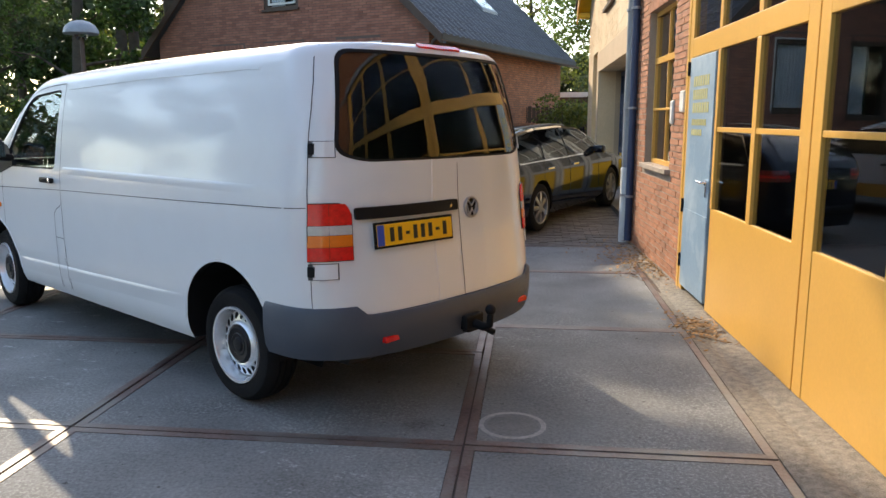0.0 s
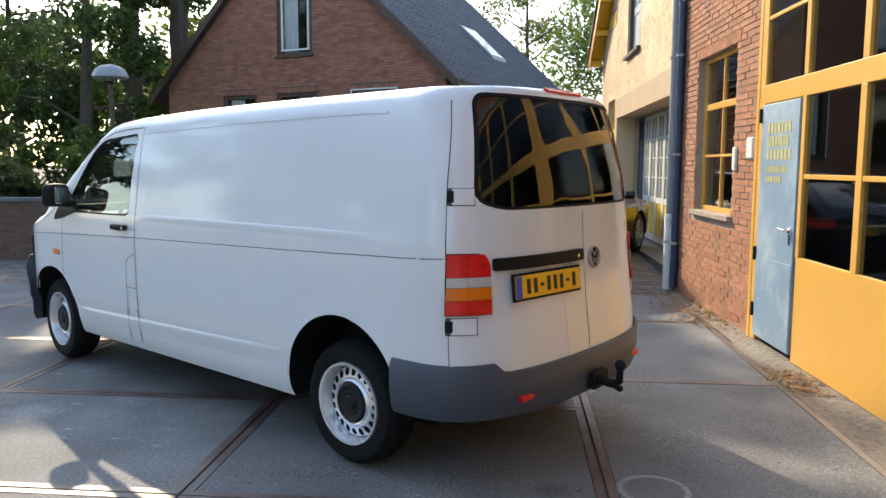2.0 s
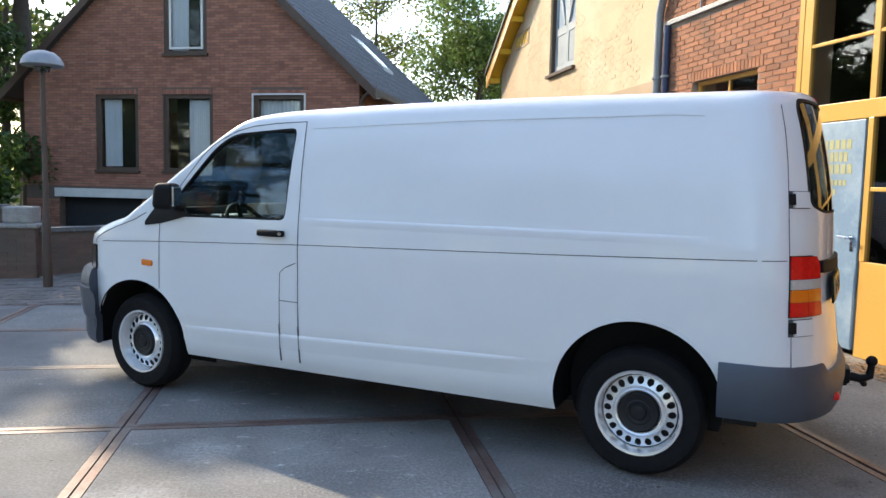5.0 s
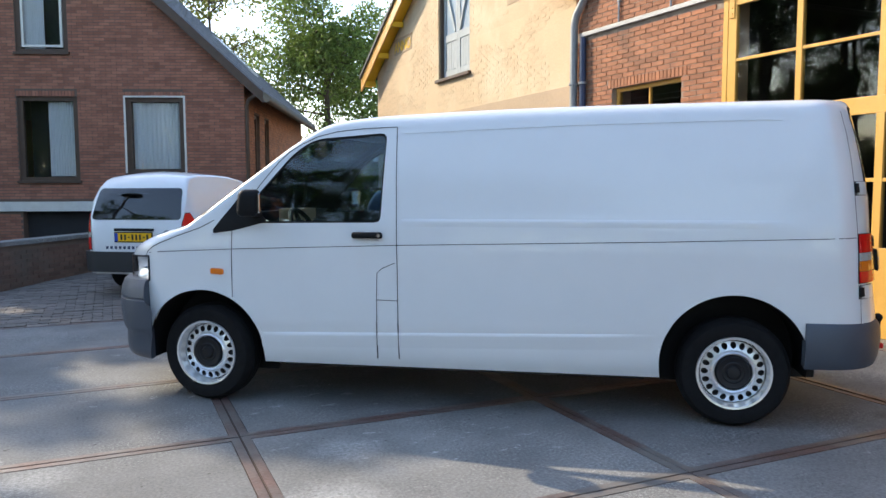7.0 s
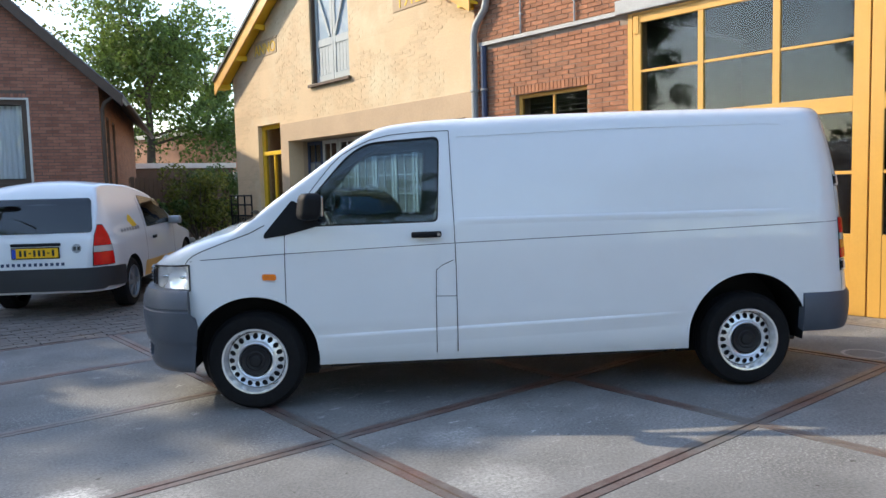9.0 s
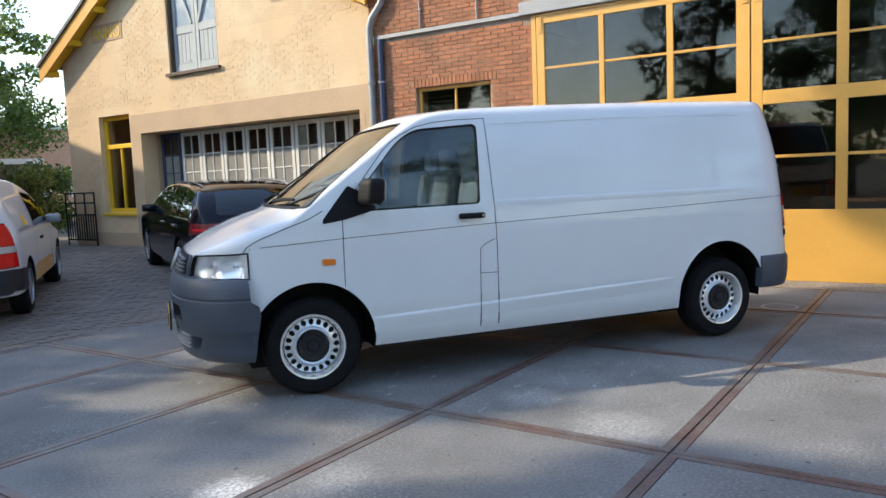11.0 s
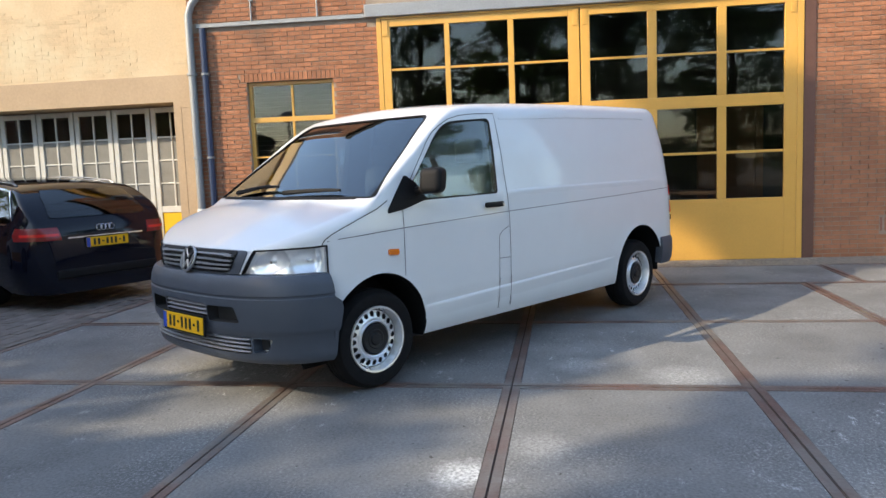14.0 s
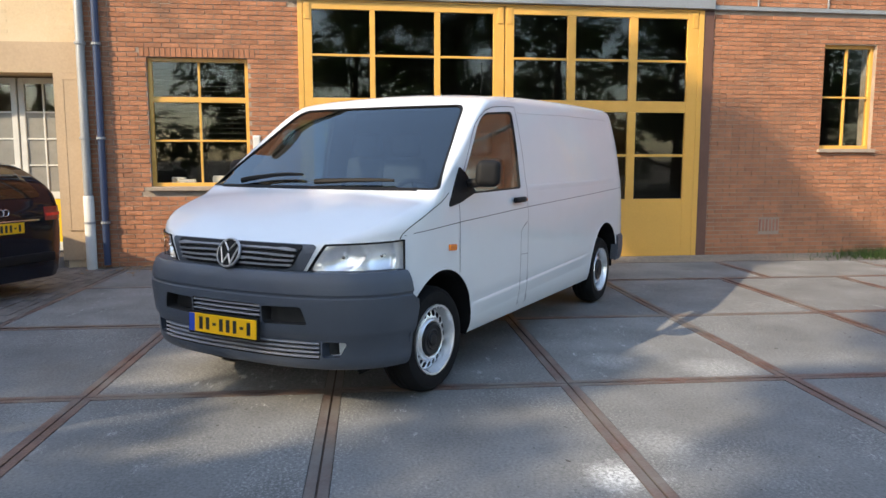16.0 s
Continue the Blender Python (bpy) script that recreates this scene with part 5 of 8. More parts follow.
def corner_patch(s, a0, a1, z0, z1, lift, thick, n=12, m=5, turn_in=0.0):
    """A sheet on the rear corner between two bearings and two heights; turn_in rounds off its top at the rear."""
    bm = bmesh.new()
    rows = []
    for k in range(m):
        row = []
        for j in range(n):
            f = j / (n - 1)
            top = z1 - turn_in * max(0.0, 1 - f / 0.35) ** 2.2
            z = z0 + (top - z0) * k / (m - 1)
            a = radians(a0 + (a1 - a0) * f)
            hit, nor, _, _ = skin.ray_cast(Vector((-0.45, 0.55 * s, z)), Vector((math.cos(a), math.sin(a) * s, 0)))
            if nor.dot(Vector((math.cos(a), math.sin(a) * s, 0))) < 0:
                nor = -nor
            row.append((bm.verts.new(hit + nor * lift), bm.verts.new(hit + nor * (lift - thick))))
        rows.append(row)
    for a, b in zip(rows, rows[1:]):
        for p, q, u, v in zip(a, a[1:], b[1:], b):
            bm.faces.new((p[0], q[0], u[0], v[0]))
            bm.faces.new((v[1], u[1], q[1], p[1]))
    rim_ = rows[0] + [r[-1] for r in rows[1:]] + rows[-1][-2::-1] + [r[0] for r in rows[-2:0:-1]]
    for p, q in zip(rim_, rim_[1:] + rim_[:1]):
        bm.faces.new((p[0], p[1], q[1], q[0]))
    bmesh.ops.recalc_face_normals(bm, faces=bm.faces)
    return bm


for s in (1, -1):
    lamp = part("tail_lamp", corner_patch(s, 154.0, 121.0, 0.886, 1.174, 0.005, 0.004, 14, 8, 0.060), "black", van, "tall tail lamp with red, clear and amber bands", smooth=35)
    for z0, z1, ma, lb_ in ((1.064, 1.169, "red_lens", "red upper tail lamp lens"), (1.017, 1.062, "clear_lens", "clear reversing lamp lens"),
                            (0.958, 1.015, "amber", "amber indicator lens"), (0.891, 0.956, "red_lens", "red lower tail lamp lens")):
        for a0, a1 in ((153.3, 136.4), (136.2, 121.7)):
            part("lamp_lens", corner_patch(s, a0, a1, z0, z1, 0.014, 0.010, 8, 4, 0.056 if z1 > 1.1 and a0 > 150 else 0.0), ma, lamp, lb_, smooth=35)
    for z in (1.434, 0.838):
        hp = part("hinge_cover", corner_patch(s, 142.0, 125.0, z - 0.038, z + 0.036, 0.010, 0.010, 8, 3), "white_car", van, "white hinge cover", smooth=40)
        part("hinge_cover_edge", corner_patch(s, 143.0, 121.5, z - 0.042, z + 0.040, 0.002, 0.002, 8, 3), "seam", hp)
        part("hinge_pin", corner_patch(s, 126.2, 121.5, z - 0.026, z + 0.026, 0.013, 0.012, 3, 3), "black", hp, "black hinge pin")
part("brake_lamp", patch(rounded([(-0.17, 1.952), (-0.17, 1.968), (0.17, 1.968), (0.17, 1.952)], 0.006), 'x', 0.012, 0.012, (), 0.04, None, -1), "red_lens", van, "high red brake lamp", smooth=40)


def plate_thing(parent, m, w=0.52, h=0.11, chars=6):
    """A yellow plate with a blue band and plain bars for its writing."""
    pl = part("number_plate", frame_bars([((0, -w / 2, -h / 2), (0.006, w / 2, h / 2))], 0.003), "plate", parent, "yellow plate with a blue band")
    pl.matrix_local = m
    part("plate_holder", frame_bars([((-0.012, -w / 2 - 0.012, -h / 2 - 0.012), (-0.0005, w / 2 + 0.012, h / 2 + 0.012))], 0.004), "black", pl)
    part("blue_band", frame_bars([((0.0055, -w / 2 + 0.001, -h / 2 + 0.002), (0.0075, -w / 2 + 0.045, h / 2 - 0.002))], 0.0), "plate_blue", pl)
    n, a, b = chars + 2, -w / 2 + 0.07, w / 2 - 0.03
    for k in range(n):
        c = a + (b - a) * (k + 0.5) / n
        short = k in (2, 6)
        part("bar", frame_bars([((0.0055, c - 0.0135, -0.008 if short else -0.036), (0.0075, c + 0.0135, 0.008 if short else 0.036))], 0.0), "ink", pl)
    return pl


def badge(parent, m, r=0.062):
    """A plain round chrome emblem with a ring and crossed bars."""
    bm = bmesh.new()
    lathe(bm, [(0.0, r), (0.010, r), (0.014, r - 0.004), (0.014, r - 0.010), (0.006, r - 0.013), (0.0, r - 0.013)], 'x', 36)
    b = part("badge_ring", bm, "badge_metal", parent, "round chrome badge", smooth=40)
    b.matrix_local = m
    bm = bmesh.new()
    rr = lathe(bm, [(0.001, r - 0.012), (0.003, r - 0.013)], 'x', 36)
    bm.faces.new(rr[1])
    bmesh.ops.recalc_face_normals(bm, faces=bm.faces)
    part("badge_field", bm, "black", b)
    bm = bmesh.new()
    q = r / 0.062
    for line in (((-0.03, 0.043), (0.0, 0.006), (0.03, 0.043)), ((-0.046, 0.022), (-0.020, -0.045), (0.0, -0.006), (0.020, -0.045), (0.046, 0.022))):
        for (a, c), (d, e) in zip(line, line[1:]):
            tube(bm, [(0.008, a * q, c * q), (0.008, d * q, e * q)], 0.0040 * q, seg=6)
    part("badge_bars", bm, "badge_metal", b)
    return b


def on_skin(y, z, sgn, lift):
    hit, nor, _, _ = skin.ray_cast(Vector((1.7 + 4 * sgn, y, z)), Vector((-sgn, 0, 0)))
    if nor.x * sgn < 0:
        nor = -nor
    q = nor.to_track_quat('X', 'Z').to_matrix().to_4x4()
    return Matrix.Translation(hit + nor * lift) @ q


plate_thing(van, on_skin(0.36, 1.000, -1, 0.016) )
badge(van, on_skin(-0.105, 1.088, -1, 0.002), 0.062)
hs = part("handle_strip", patch(rounded([(0.03, 1.085), (0.03, 1.145), (0.70, 1.145), (0.70, 1.085)], 0.015), 'x', 0.022, 0.022, (), 0.06, None, -1), "black", van, "black rear handle strip", smooth=40)
bm = bmesh.new()
cyl(bm, (-0.897, 0.09, 1.115), (-0.86, 0.09, 1.115), 0.010, seg=12)
part("lock", bm, "chrome", hs)


# ---- bumpers: a profile swept round the end of the van
def sweep(plan, prof):
    """prof: (outward, z) pairs; plan: list of (point, outward normal)."""
    bm = bmesh.new()
    rings = [[bm.verts.new((p.x + n.x * o, p.y + n.y * o, z)) for o, z in prof] for p, n in plan]
    for a, b in zip(rings, rings[1:]):
        for k in range(len(prof)):
            bm.faces.new((a[k], b[k], b[(k + 1) % len(prof)], a[(k + 1) % len(prof)]))
    bm.faces.new(rings[0])
    bm.faces.new(rings[-1][::-1])
    bmesh.ops.recalc_face_normals(bm, faces=bm.faces)
    return bm


def plan_curve(f, ys):
    pts = [Vector((f(abs(y)), y)) for y in ys]
    out = []
    for i, p in enumerate(pts):
        t = (pts[min(i + 1, len(pts) - 1)] - pts[max(i - 1, 0)]).normalized()
        out.append((p, Vector((t.y, -t.x))))
    return out


def front_plan(y, grow=0.0):
    b = 0.965
    k = min(0.9999, y / b)
    return 3.60 + 0.63 * (1 - k ** 2.7) ** (1 / 2.7)


YS = [-0.955 * math.sin(math.pi / 2 * k / 26) for k in range(26, 0, -1)] + [0.0] + [0.955 * math.sin(math.pi / 2 * k / 26) for k in range(1, 27)]
fp = plan_curve(front_plan, YS)
fp = [(p, (n if (n.x >= 0) else -n)) for p, n in fp]
head = [(Vector((3.70, YS[0])), Vector((0, -1)))] + [q for q in fp if q[0].x > 3.86] + [(Vector((3.70, YS[-1])), Vector((0, 1)))]
prof = [(-0.07, 0.286), (-0.03, 0.280), (-0.012, 0.296), (-0.002, 0.322), (0.003, 0.352), (0.003, 0.455), (0.016, 0.474), (0.024, 0.50), (0.035, 0.60), (0.039, 0.652), (0.037, 0.684),
        (0.029, 0.691), (0.029, 0.700), (0.036, 0.708), (0.028, 0.762), (0.010, 0.808), (-0.006, 0.824), (-0.07, 0.829)]
bump_bm = sweep(head, prof)
for v in bump_bm.verts:
    if v.co.x < 3.71:
        # the end runs down along the wheel arch and steps forward under the wing
        v.co.x = smooth_line(v.co.z, [(0.26, 3.795), (0.35, 3.780), (0.50, 3.758), (0.60, 3.742), (0.652, 3.752), (0.684, 3.800), (0.83, 3.806)])
bump_f, bump_mats = cut(bump_bm, [prism(rounded([(s * 0.27, 0.535), (s * 0.27, 0.635), (s * 0.52, 0.64), (s * 0.55, 0.54)], 0.02), 'x', 4.12, 4.6) for s in (1, -1)]
             + [prism(rounded([(-0.26, 0.555), (-0.26, 0.642), (0.26, 0.642), (0.26, 0.555)], 0.012), 'x', 4.17, 4.6)]
             + [prism(rounded([(-0.60, 0.345), (-0.60, 0.446), (0.60, 0.446), (0.60, 0.345)], 0.01), 'x', 4.08, 4.6)]
             + [prism(rounded([(s * 0.612, 0.352), (s * 0.612, 0.444), (s * 0.74, 0.440), (s * 0.70, 0.356)], 0.02), 'x', 3.99, 4.6) for s in (1, -1)], "grey_plastic", {0: "dark", 1: "dark", 2: "dark", 3: "dark"})
front_bumper = part("front_bumper", bump_f, bump_mats, van, "dark grey plastic front bumper", smooth=35)
# ribs take the lighter slat colour to paint in the light they catch
for k in range(3):
    z = 0.568 + 0.026 * k
    pl = [(p, n if n.x > 0 else -n) for p, n in plan_curve(front_plan, span(-0.255, 0.255, 9))]
    part("grille_bar", sweep(pl, [(0.0, z), (0.028, z + 0.001), (0.034, z + 0.006), (0.030, z + 0.012), (0.0, z + 0.014)]), "slat_plastic", front_bumper, "grey intake rib, lightened for the light it catches")
for k in range(4):
    z = 0.352 + 0.025 * k
    pl = [(p, n if n.x > 0 else -n) for p, n in plan_curve(front_plan, span(-0.595, 0.595, 21))]
    part("grille_bar", sweep(pl, [(-0.05, z), (0.004, z), (0.012, z + 0.006), (0.004, z + 0.014), (-0.05, z + 0.015)]), "slat_plastic", front_bumper, "grey intake rib, lightened for the light it catches")
plate_thing(van, Matrix.Translation((4.285, 0.0, 0.497)) @ pose(0, 0, 0, 0, -2, 0))


def rear_plan(y):
    k = min(1.0, y / 0.955)
    return RTAIL - (ATAIL + 0.068) * (1 - k ** NTAIL) ** (1 / NTAIL)


arc_ = []
for k in range(-20, 21):
    q = math.pi / 2 * k / 20
    arc_.append(Vector((RTAIL - (ATAIL + 0.068) * math.cos(q) ** (2 / NTAIL), 0.948 * abs(math.sin(q)) ** (2 / NTAIL) * (1 if k >= 0 else -1))))
arc_ = [Vector((-0.375, -0.948))] + arc_ + [Vector((-0.375, 0.948))]
rp_ = []
for i, p in enumerate(arc_):
    t = (arc_[min(i + 1, len(arc_) - 1)] - arc_[max(i - 1, 0)]).normalized()
    rp_.append((p, Vector((-t.y, t.x))))
rb = sweep(rp_, [(-0.06, 0.40), (0.0, 0.385), (0.018, 0.43), (0.028, 0.52), (0.026, 0.575), (0.010, 0.605), (-0.04, 0.612)])
for v in rb.verts:
    if v.co.z > 0.56 and abs(v.co.y) > 0.68:
        v.co.z += 0.05 * min(1.0, (abs(v.co.y) - 0.68) / 0.03)
rear_bumper = part("rear_bumper", rb, "grey_plastic", van, "dark grey plastic rear bumper", smooth=40)
for s in (1, -1):
    bm = bmesh.new()
    y0 = 0.64 * s
    box(bm, (rear_plan(0.57) - 0.033, min(0.51 * s, 0.62 * s), 0.455), (rear_plan(0.57) + 0.01, max(0.51 * s, 0.62 * s), 0.487), 0.006)
    part("reflector", bm, "red_lens", rear_bumper, "red reflector")
# tow hook
tow = part("tow_bar", frame_bars([((-0.99, -0.05, 0.40), (-0.60, 0.05, 0.48)), ((-1.0, -0.075, 0.42), (-0.935, 0.075, 0.50))], 0.008), "black", van, "black tow bar")
bm = bmesh.new()
tube(bm, [(-0.98, 0, 0.45), (-1.06, 0, 0.44), (-1.10, 0, 0.46), (-1.105, 0, 0.52)], [0.026, 0.024, 0.022, 0.018], seg=10)
bmesh.ops.create_uvsphere(bm, u_segments=16, v_segments=10, radius=0.030, matrix=Matrix.Translation((-1.105, 0, 0.545)))
cyl(bm, (-1.06, 0.0, 0.44), (-1.08, -0.06, 0.40), 0.018, seg=10)
part("tow_ball", bm, "black", tow, smooth=50)
bm = bmesh.new()
box(bm, (-0.94, -0.16, 0.49), (-0.88, -0.09, 0.55), 0.012)
part("tow_socket", bm, "black", tow)

# ---- face: grille, badge, headlamps, bonnet gap
def face_patch(loop_yz, lift, thick, holes=(), res=0.04):
    return patch(loop_yz, 'x', lift, thick, holes, res, None, 1)


GR_ = rounded([(-0.48, 0.964), (0.48, 0.964), (0.415, 0.835), (-0.415, 0.835)], [0.02, 0.02, 0.05, 0.05])
part("grille_surround", face_patch(rounded([(-0.56, 0.970), (0.56, 0.970), (0.475, 0.815), (-0.475, 0.815)], 0.03), 0.006, 0.02), "grey_plastic", van, "grey grille surround", smooth=40)
# near-black sheet over the body paints in the shade of the bumper openings
part("bumper_backing", face_patch([(-0.66, 0.36), (-0.66, 0.65), (0.66, 0.65), (0.66, 0.36)], 0.004, 0.0), "dark", front_bumper, "near-black backing that stands for shade in the bumper openings")
grille = part("grille", face_patch(GR_, 0.010, 0.012), "black", van, "black slatted grille")
for k in range(4):
    z = 0.853 + 0.0265 * k
    hw = 0.415 + (z - 0.835) / 0.12 * 0.05 - 0.008
    part("slat", face_patch([(-hw, z), (hw, z), (hw + 0.004, z + 0.010), (-hw - 0.004, z + 0.010)], 0.026, 0.018), "slat_plastic", grille, "dark grey slat")
badge(van, on_skin(0.0, 0.898, 1, 0.030), 0.088)
def bowl_depth(t, f):
    """Two round reflectors sunk in a shallow tray."""
    d = 0.018
    for ct, rt, deep in ((0.27, 0.235, 0.048), (0.66, 0.165, 0.050)):
        q = ((t - ct) / rt) ** 2 + ((f - 0.5) / 0.56) ** 2
        d += deep * max(0.0, 1 - q) + (0.006 if 1.0 < q < 1.25 else 0.0)
    return -d


for s in (1, -1):
    lens = sheet_bm(lamp_sheet(s, lambda t, f: 0.013), lamp_sheet(s, lambda t, f: 0.009))
    hl = part("headlamp", lens, "lamp_glass", van, "clear headlamp with bright reflector", smooth=40)
    hl.visible_shadow = False
    part("reflector_bowl", sheet_bm(lamp_sheet(s, bowl_depth, [k / 44 for k in range(45)], [k / 18 for k in range(19)])), "lamp_bowl", hl, "silver twin reflector", smooth=60)
    edge = lamp_sheet(s, lambda t, f: 0.006)
    loop = edge[0] + [r[-1] for r in edge[1:]] + edge[-1][-2::-1] + [r[0] for r in edge[-2:0:-1]]
    bm = bmesh.new()
    tube(bm, loop + [loop[0]], 0.0055, seg=6, cap=False)
    part("lamp_gasket", bm, "black", hl, smooth=40)
    for ct in (0.27, 0.66):
        p = lamp_sheet(s, bowl_depth, [ct], [0.5])[0][0]
        bm = bmesh.new()
        cyl(bm, p, p + Vector((0.035, 0.004 * s, 0)), 0.012, 0.009, seg=14)
        part("bulb_cap", bm, "chrome", hl, smooth=40)
    # bonnet gap runs from the lamp back to the mirror
    line = [(3.82, 0.995), (3.80, 1.025), (3.76, 1.052), (3.70, 1.080), (3.55, 1.135), (3.40, 1.185), (3.30, 1.235)]
    part("bonnet_gap", seam(line, 'y', 0.006, 0.002, s), "seam", van)
# scuttle and wipers
part("scuttle", patch(rounded([(-0.80, 1.250), (-0.80, 1.266), (0.80, 1.266), (0.80, 1.250)], 0.006), 'x', 0.004, 0.02, (), 0.05, None, 1), "black", van, "black scuttle panel below the windscreen", smooth=40)
for y0, y1, z1 in ((0.05, 0.62, 1.30), (-0.62, -0.10, 1.33)):
    bm = bmesh.new()
    pts = []
    for t in span(0, 1, 9):
        y, z = y0 + (y1 - y0) * t, 1.285 + (z1 - 1.285) * math.sin(math.pi * t * 0.6)
        hit, nor, _, _ = skin.ray_cast(Vector((6, y, z)), Vector((-1, 0, 0)))
        pts.append(hit + Vector((0.02, 0, 0.012)))
    tube(bm, pts, [0.019, 0.018, 0.016, 0.015, 0.014, 0.013, 0.012, 0.011, 0.009], seg=6)
    part("wiper", bm, "black", van, "black windscreen wiper")

# ---- wheels
def wheel(x, s, turn=0.0):
    w = part("wheel", bmesh.new(), "rubber", van)
    old = w.data
    bm = bmesh.new()
    R, W = 0.330, 0.215
    lathe(bm, [(-W / 2 + 0.01, 0.218), (-W / 2 - 0.004, 0.25), (-W / 2 + 0.004, 0.30), (-W / 2 + 0.03, R - 0.008), (-0.05, R), (-0.046, R - 0.008), (-0.038, R - 0.008), (-0.034, R), (-0.006, R), (-0.003, R - 0.008), (0.003, R - 0.008), (0.006, R),
               (0.034, R), (0.038, R - 0.008), (0.046, R - 0.008), (0.05, R), (W / 2 - 0.03, R - 0.008), (W / 2 - 0.004, 0.30), (W / 2 + 0.004, 0.25), (W / 2 - 0.01, 0.218)], 'y', 56)
    part("tyre", bm, "rubber", w, "black tyre", smooth=35)
    bm = bmesh.new()
    lathe(bm, [(W / 2 - 0.012, 0.222), (W / 2 + 0.002, 0.218), (W / 2 + 0.000, 0.206), (W / 2 - 0.012, 0.202), (W / 2 - 0.040, 0.196), (W / 2 - 0.090, 0.190), (W / 2 - 0.090, 0.18)], 'y', 48)
    rim = part("rim", bm, "steel_wheel", w, "silver steel rim", smooth=40)
    # disc with round slots: a ring of cells, each with a hole
    n, r0, r1 = 20, 0.134, 0.187
    bm = bmesh.new()
    yo = W / 2 - 0.044
    for k in range(n):
        ac = 2 * math.pi * k / n
        half = math.pi / n
        cx, cz = (r0 + r1) / 2 + 0.002, 0.0
        m = 16
        hole, outer = [], []
        for j in range(m):
            a = 2 * math.pi * j / m
            hr, ha = 0.0205 * math.cos(a), 0.0172 * math.sin(a)
            hole.append((cx + hr, ha / cx))
            big = max(abs(math.cos(a)), abs(math.sin(a)))
            outer.append(((r0 + r1) / 2 + (r1 - r0) / 2 * math.cos(a) / big, half * math.sin(a) / big))

        def pt(rad, ang, y):
            return bm.verts.new((rad * math.cos(ac + ang), y - (rad - r0) * 0.34, rad * math.sin(ac + ang)))
        ho_ = [pt(r, a, yo) for r, a in hole]
        ou = [pt(r, a, yo) for r, a in outer]
        hb = [pt(r, a, yo - 0.02) for r, a in hole]
        # slot walls and the plate behind are near-black to stand for shade in the slots
        for j in range(m):
            q = (j + 1) % m
            bm.faces.new((ou[j], ou[q], ho_[q], ho_[j]))
            bm.faces.new((ho_[j], ho_[q], hb[q], hb[j])).material_index = 1
    lathe(bm, [(yo, r0), (yo + 0.014, r0 - 0.008), (yo + 0.018, 0.119), (yo + 0.014, 0.111), (yo - 0.010, 0.106), (yo - 0.024, 0.06)], 'y', 40)
    bmesh.ops.remove_doubles(bm, verts=bm.verts, dist=0.0008)
    bmesh.ops.recalc_face_normals(bm, faces=bm.faces)
    part("wheel_disc", bm, ["steel_wheel", "dark"], w, "silver steel disc with round slots", smooth=40)
    bm = bmesh.new()
    rr = lathe(bm, [(yo - 0.045, 0.20), (yo - 0.045, 0.05)], 'y', 30)
    bm.faces.new(rr[-1])
    part("brake_shadow_plate", bm, "dark", w)
    bm = bmesh.new()
    rr = lathe(bm, [(yo - 0.012, 0.104), (yo + 0.014, 0.103), (yo + 0.026, 0.094), (yo + 0.020, 0.066), (yo + 0.024, 0.060), (yo + 0.020, 0.042), (yo + 0.030, 0.036), (yo + 0.032, 0.022)], 'y', 32)
    bm.faces.new(rr[-1][::-1])
    bmesh.ops.recalc_face_normals(bm, faces=bm.faces)
    part("hub_cap", bm, "hub_plastic", w, "black plastic hub cap", smooth=35)
    w.data = bpy.data.meshes.new("wheel")
    bm = bmesh.new()
    cyl(bm, (0, -0.10, 0), (0, yo - 0.05, 0), 0.05, seg=16)
    bm.to_mesh(w.data)
    bm.free()
    w.data.materials.append(M["dark"])
    bpy.data.meshes.remove(old)
    w.matrix_local = Matrix.Translation((x, s * 0.80, R + 0.002)) @ (Matrix.Rotation(math.pi, 4, 'Z') if s < 0 else Matrix()) @ Matrix.Rotation(turn, 4, 'Z')
    return w


for x in (0.0, 3.40):
    for s in (1, -1):
        wheel(x, s, 0.0 if x < 1 else -0.06 * s * s)
# underside
# the wide middle slab is added out of sight to keep light from below
part("chassis", frame_bars([((-0.55, -0.55, 0.24), (3.2, 0.55, 0.30)), ((-0.1, -0.7, 0.26), (0.1, 0.7, 0.38)), ((0.50, -0.70, 0.225), (2.92, 0.70, 0.288)), ((3.3, -0.7, 0.22), (3.5, 0.7, 0.34))], 0.01), "dark", van, "dark underside with an added slab that blocks light")

# ---- cab inside
part("bulkhead", prism([(-0.86, 0.5), (-0.86, 1.3), (-0.74, 1.84), (0.74, 1.84), (0.86, 1.3), (0.86, 0.5)], 'x', 1.88, 1.90), "seat", van, "grey bulkhead behind the seats")
dash = prism([(2.95, 0.75), (2.95, 1.12), (3.05, 1.19), (3.34, 1.20), (3.34, 0.75)], 'y', -0.83, 0.83)
part("dashboard", dash, "black", van, "black dashboard")
for y in (0.46, -0.20, -0.58):
    w_ = 0.24 if y > 0 else 0.19
    bm = bmesh.new()
    box(bm, (2.05, y - w_, 0.80), (2.55, y + w_, 0.95), 0.05)
    seat_ = part("seat", bm, "seat", van, "grey cloth cab seat", smooth=60)
    bm = bmesh.new()
    box(bm, (1.98, y - w_, 0.92), (2.12, y + w_, 1.46), 0.05)
    bmesh.ops.rotate(bm, verts=bm.verts, cent=(2.05, y, 0.92), matrix=Matrix.Rotation(-0.18, 3, 'Y'))
    part("backrest", bm, "seat", seat_, smooth=60)
    bm = bmesh.new()
    box(bm, (1.90, y - 0.13, 1.47), (2.0, y + 0.13, 1.66), 0.04)
    part("headrest", bm, "seat", seat_, smooth=60)
bm = bmesh.new()
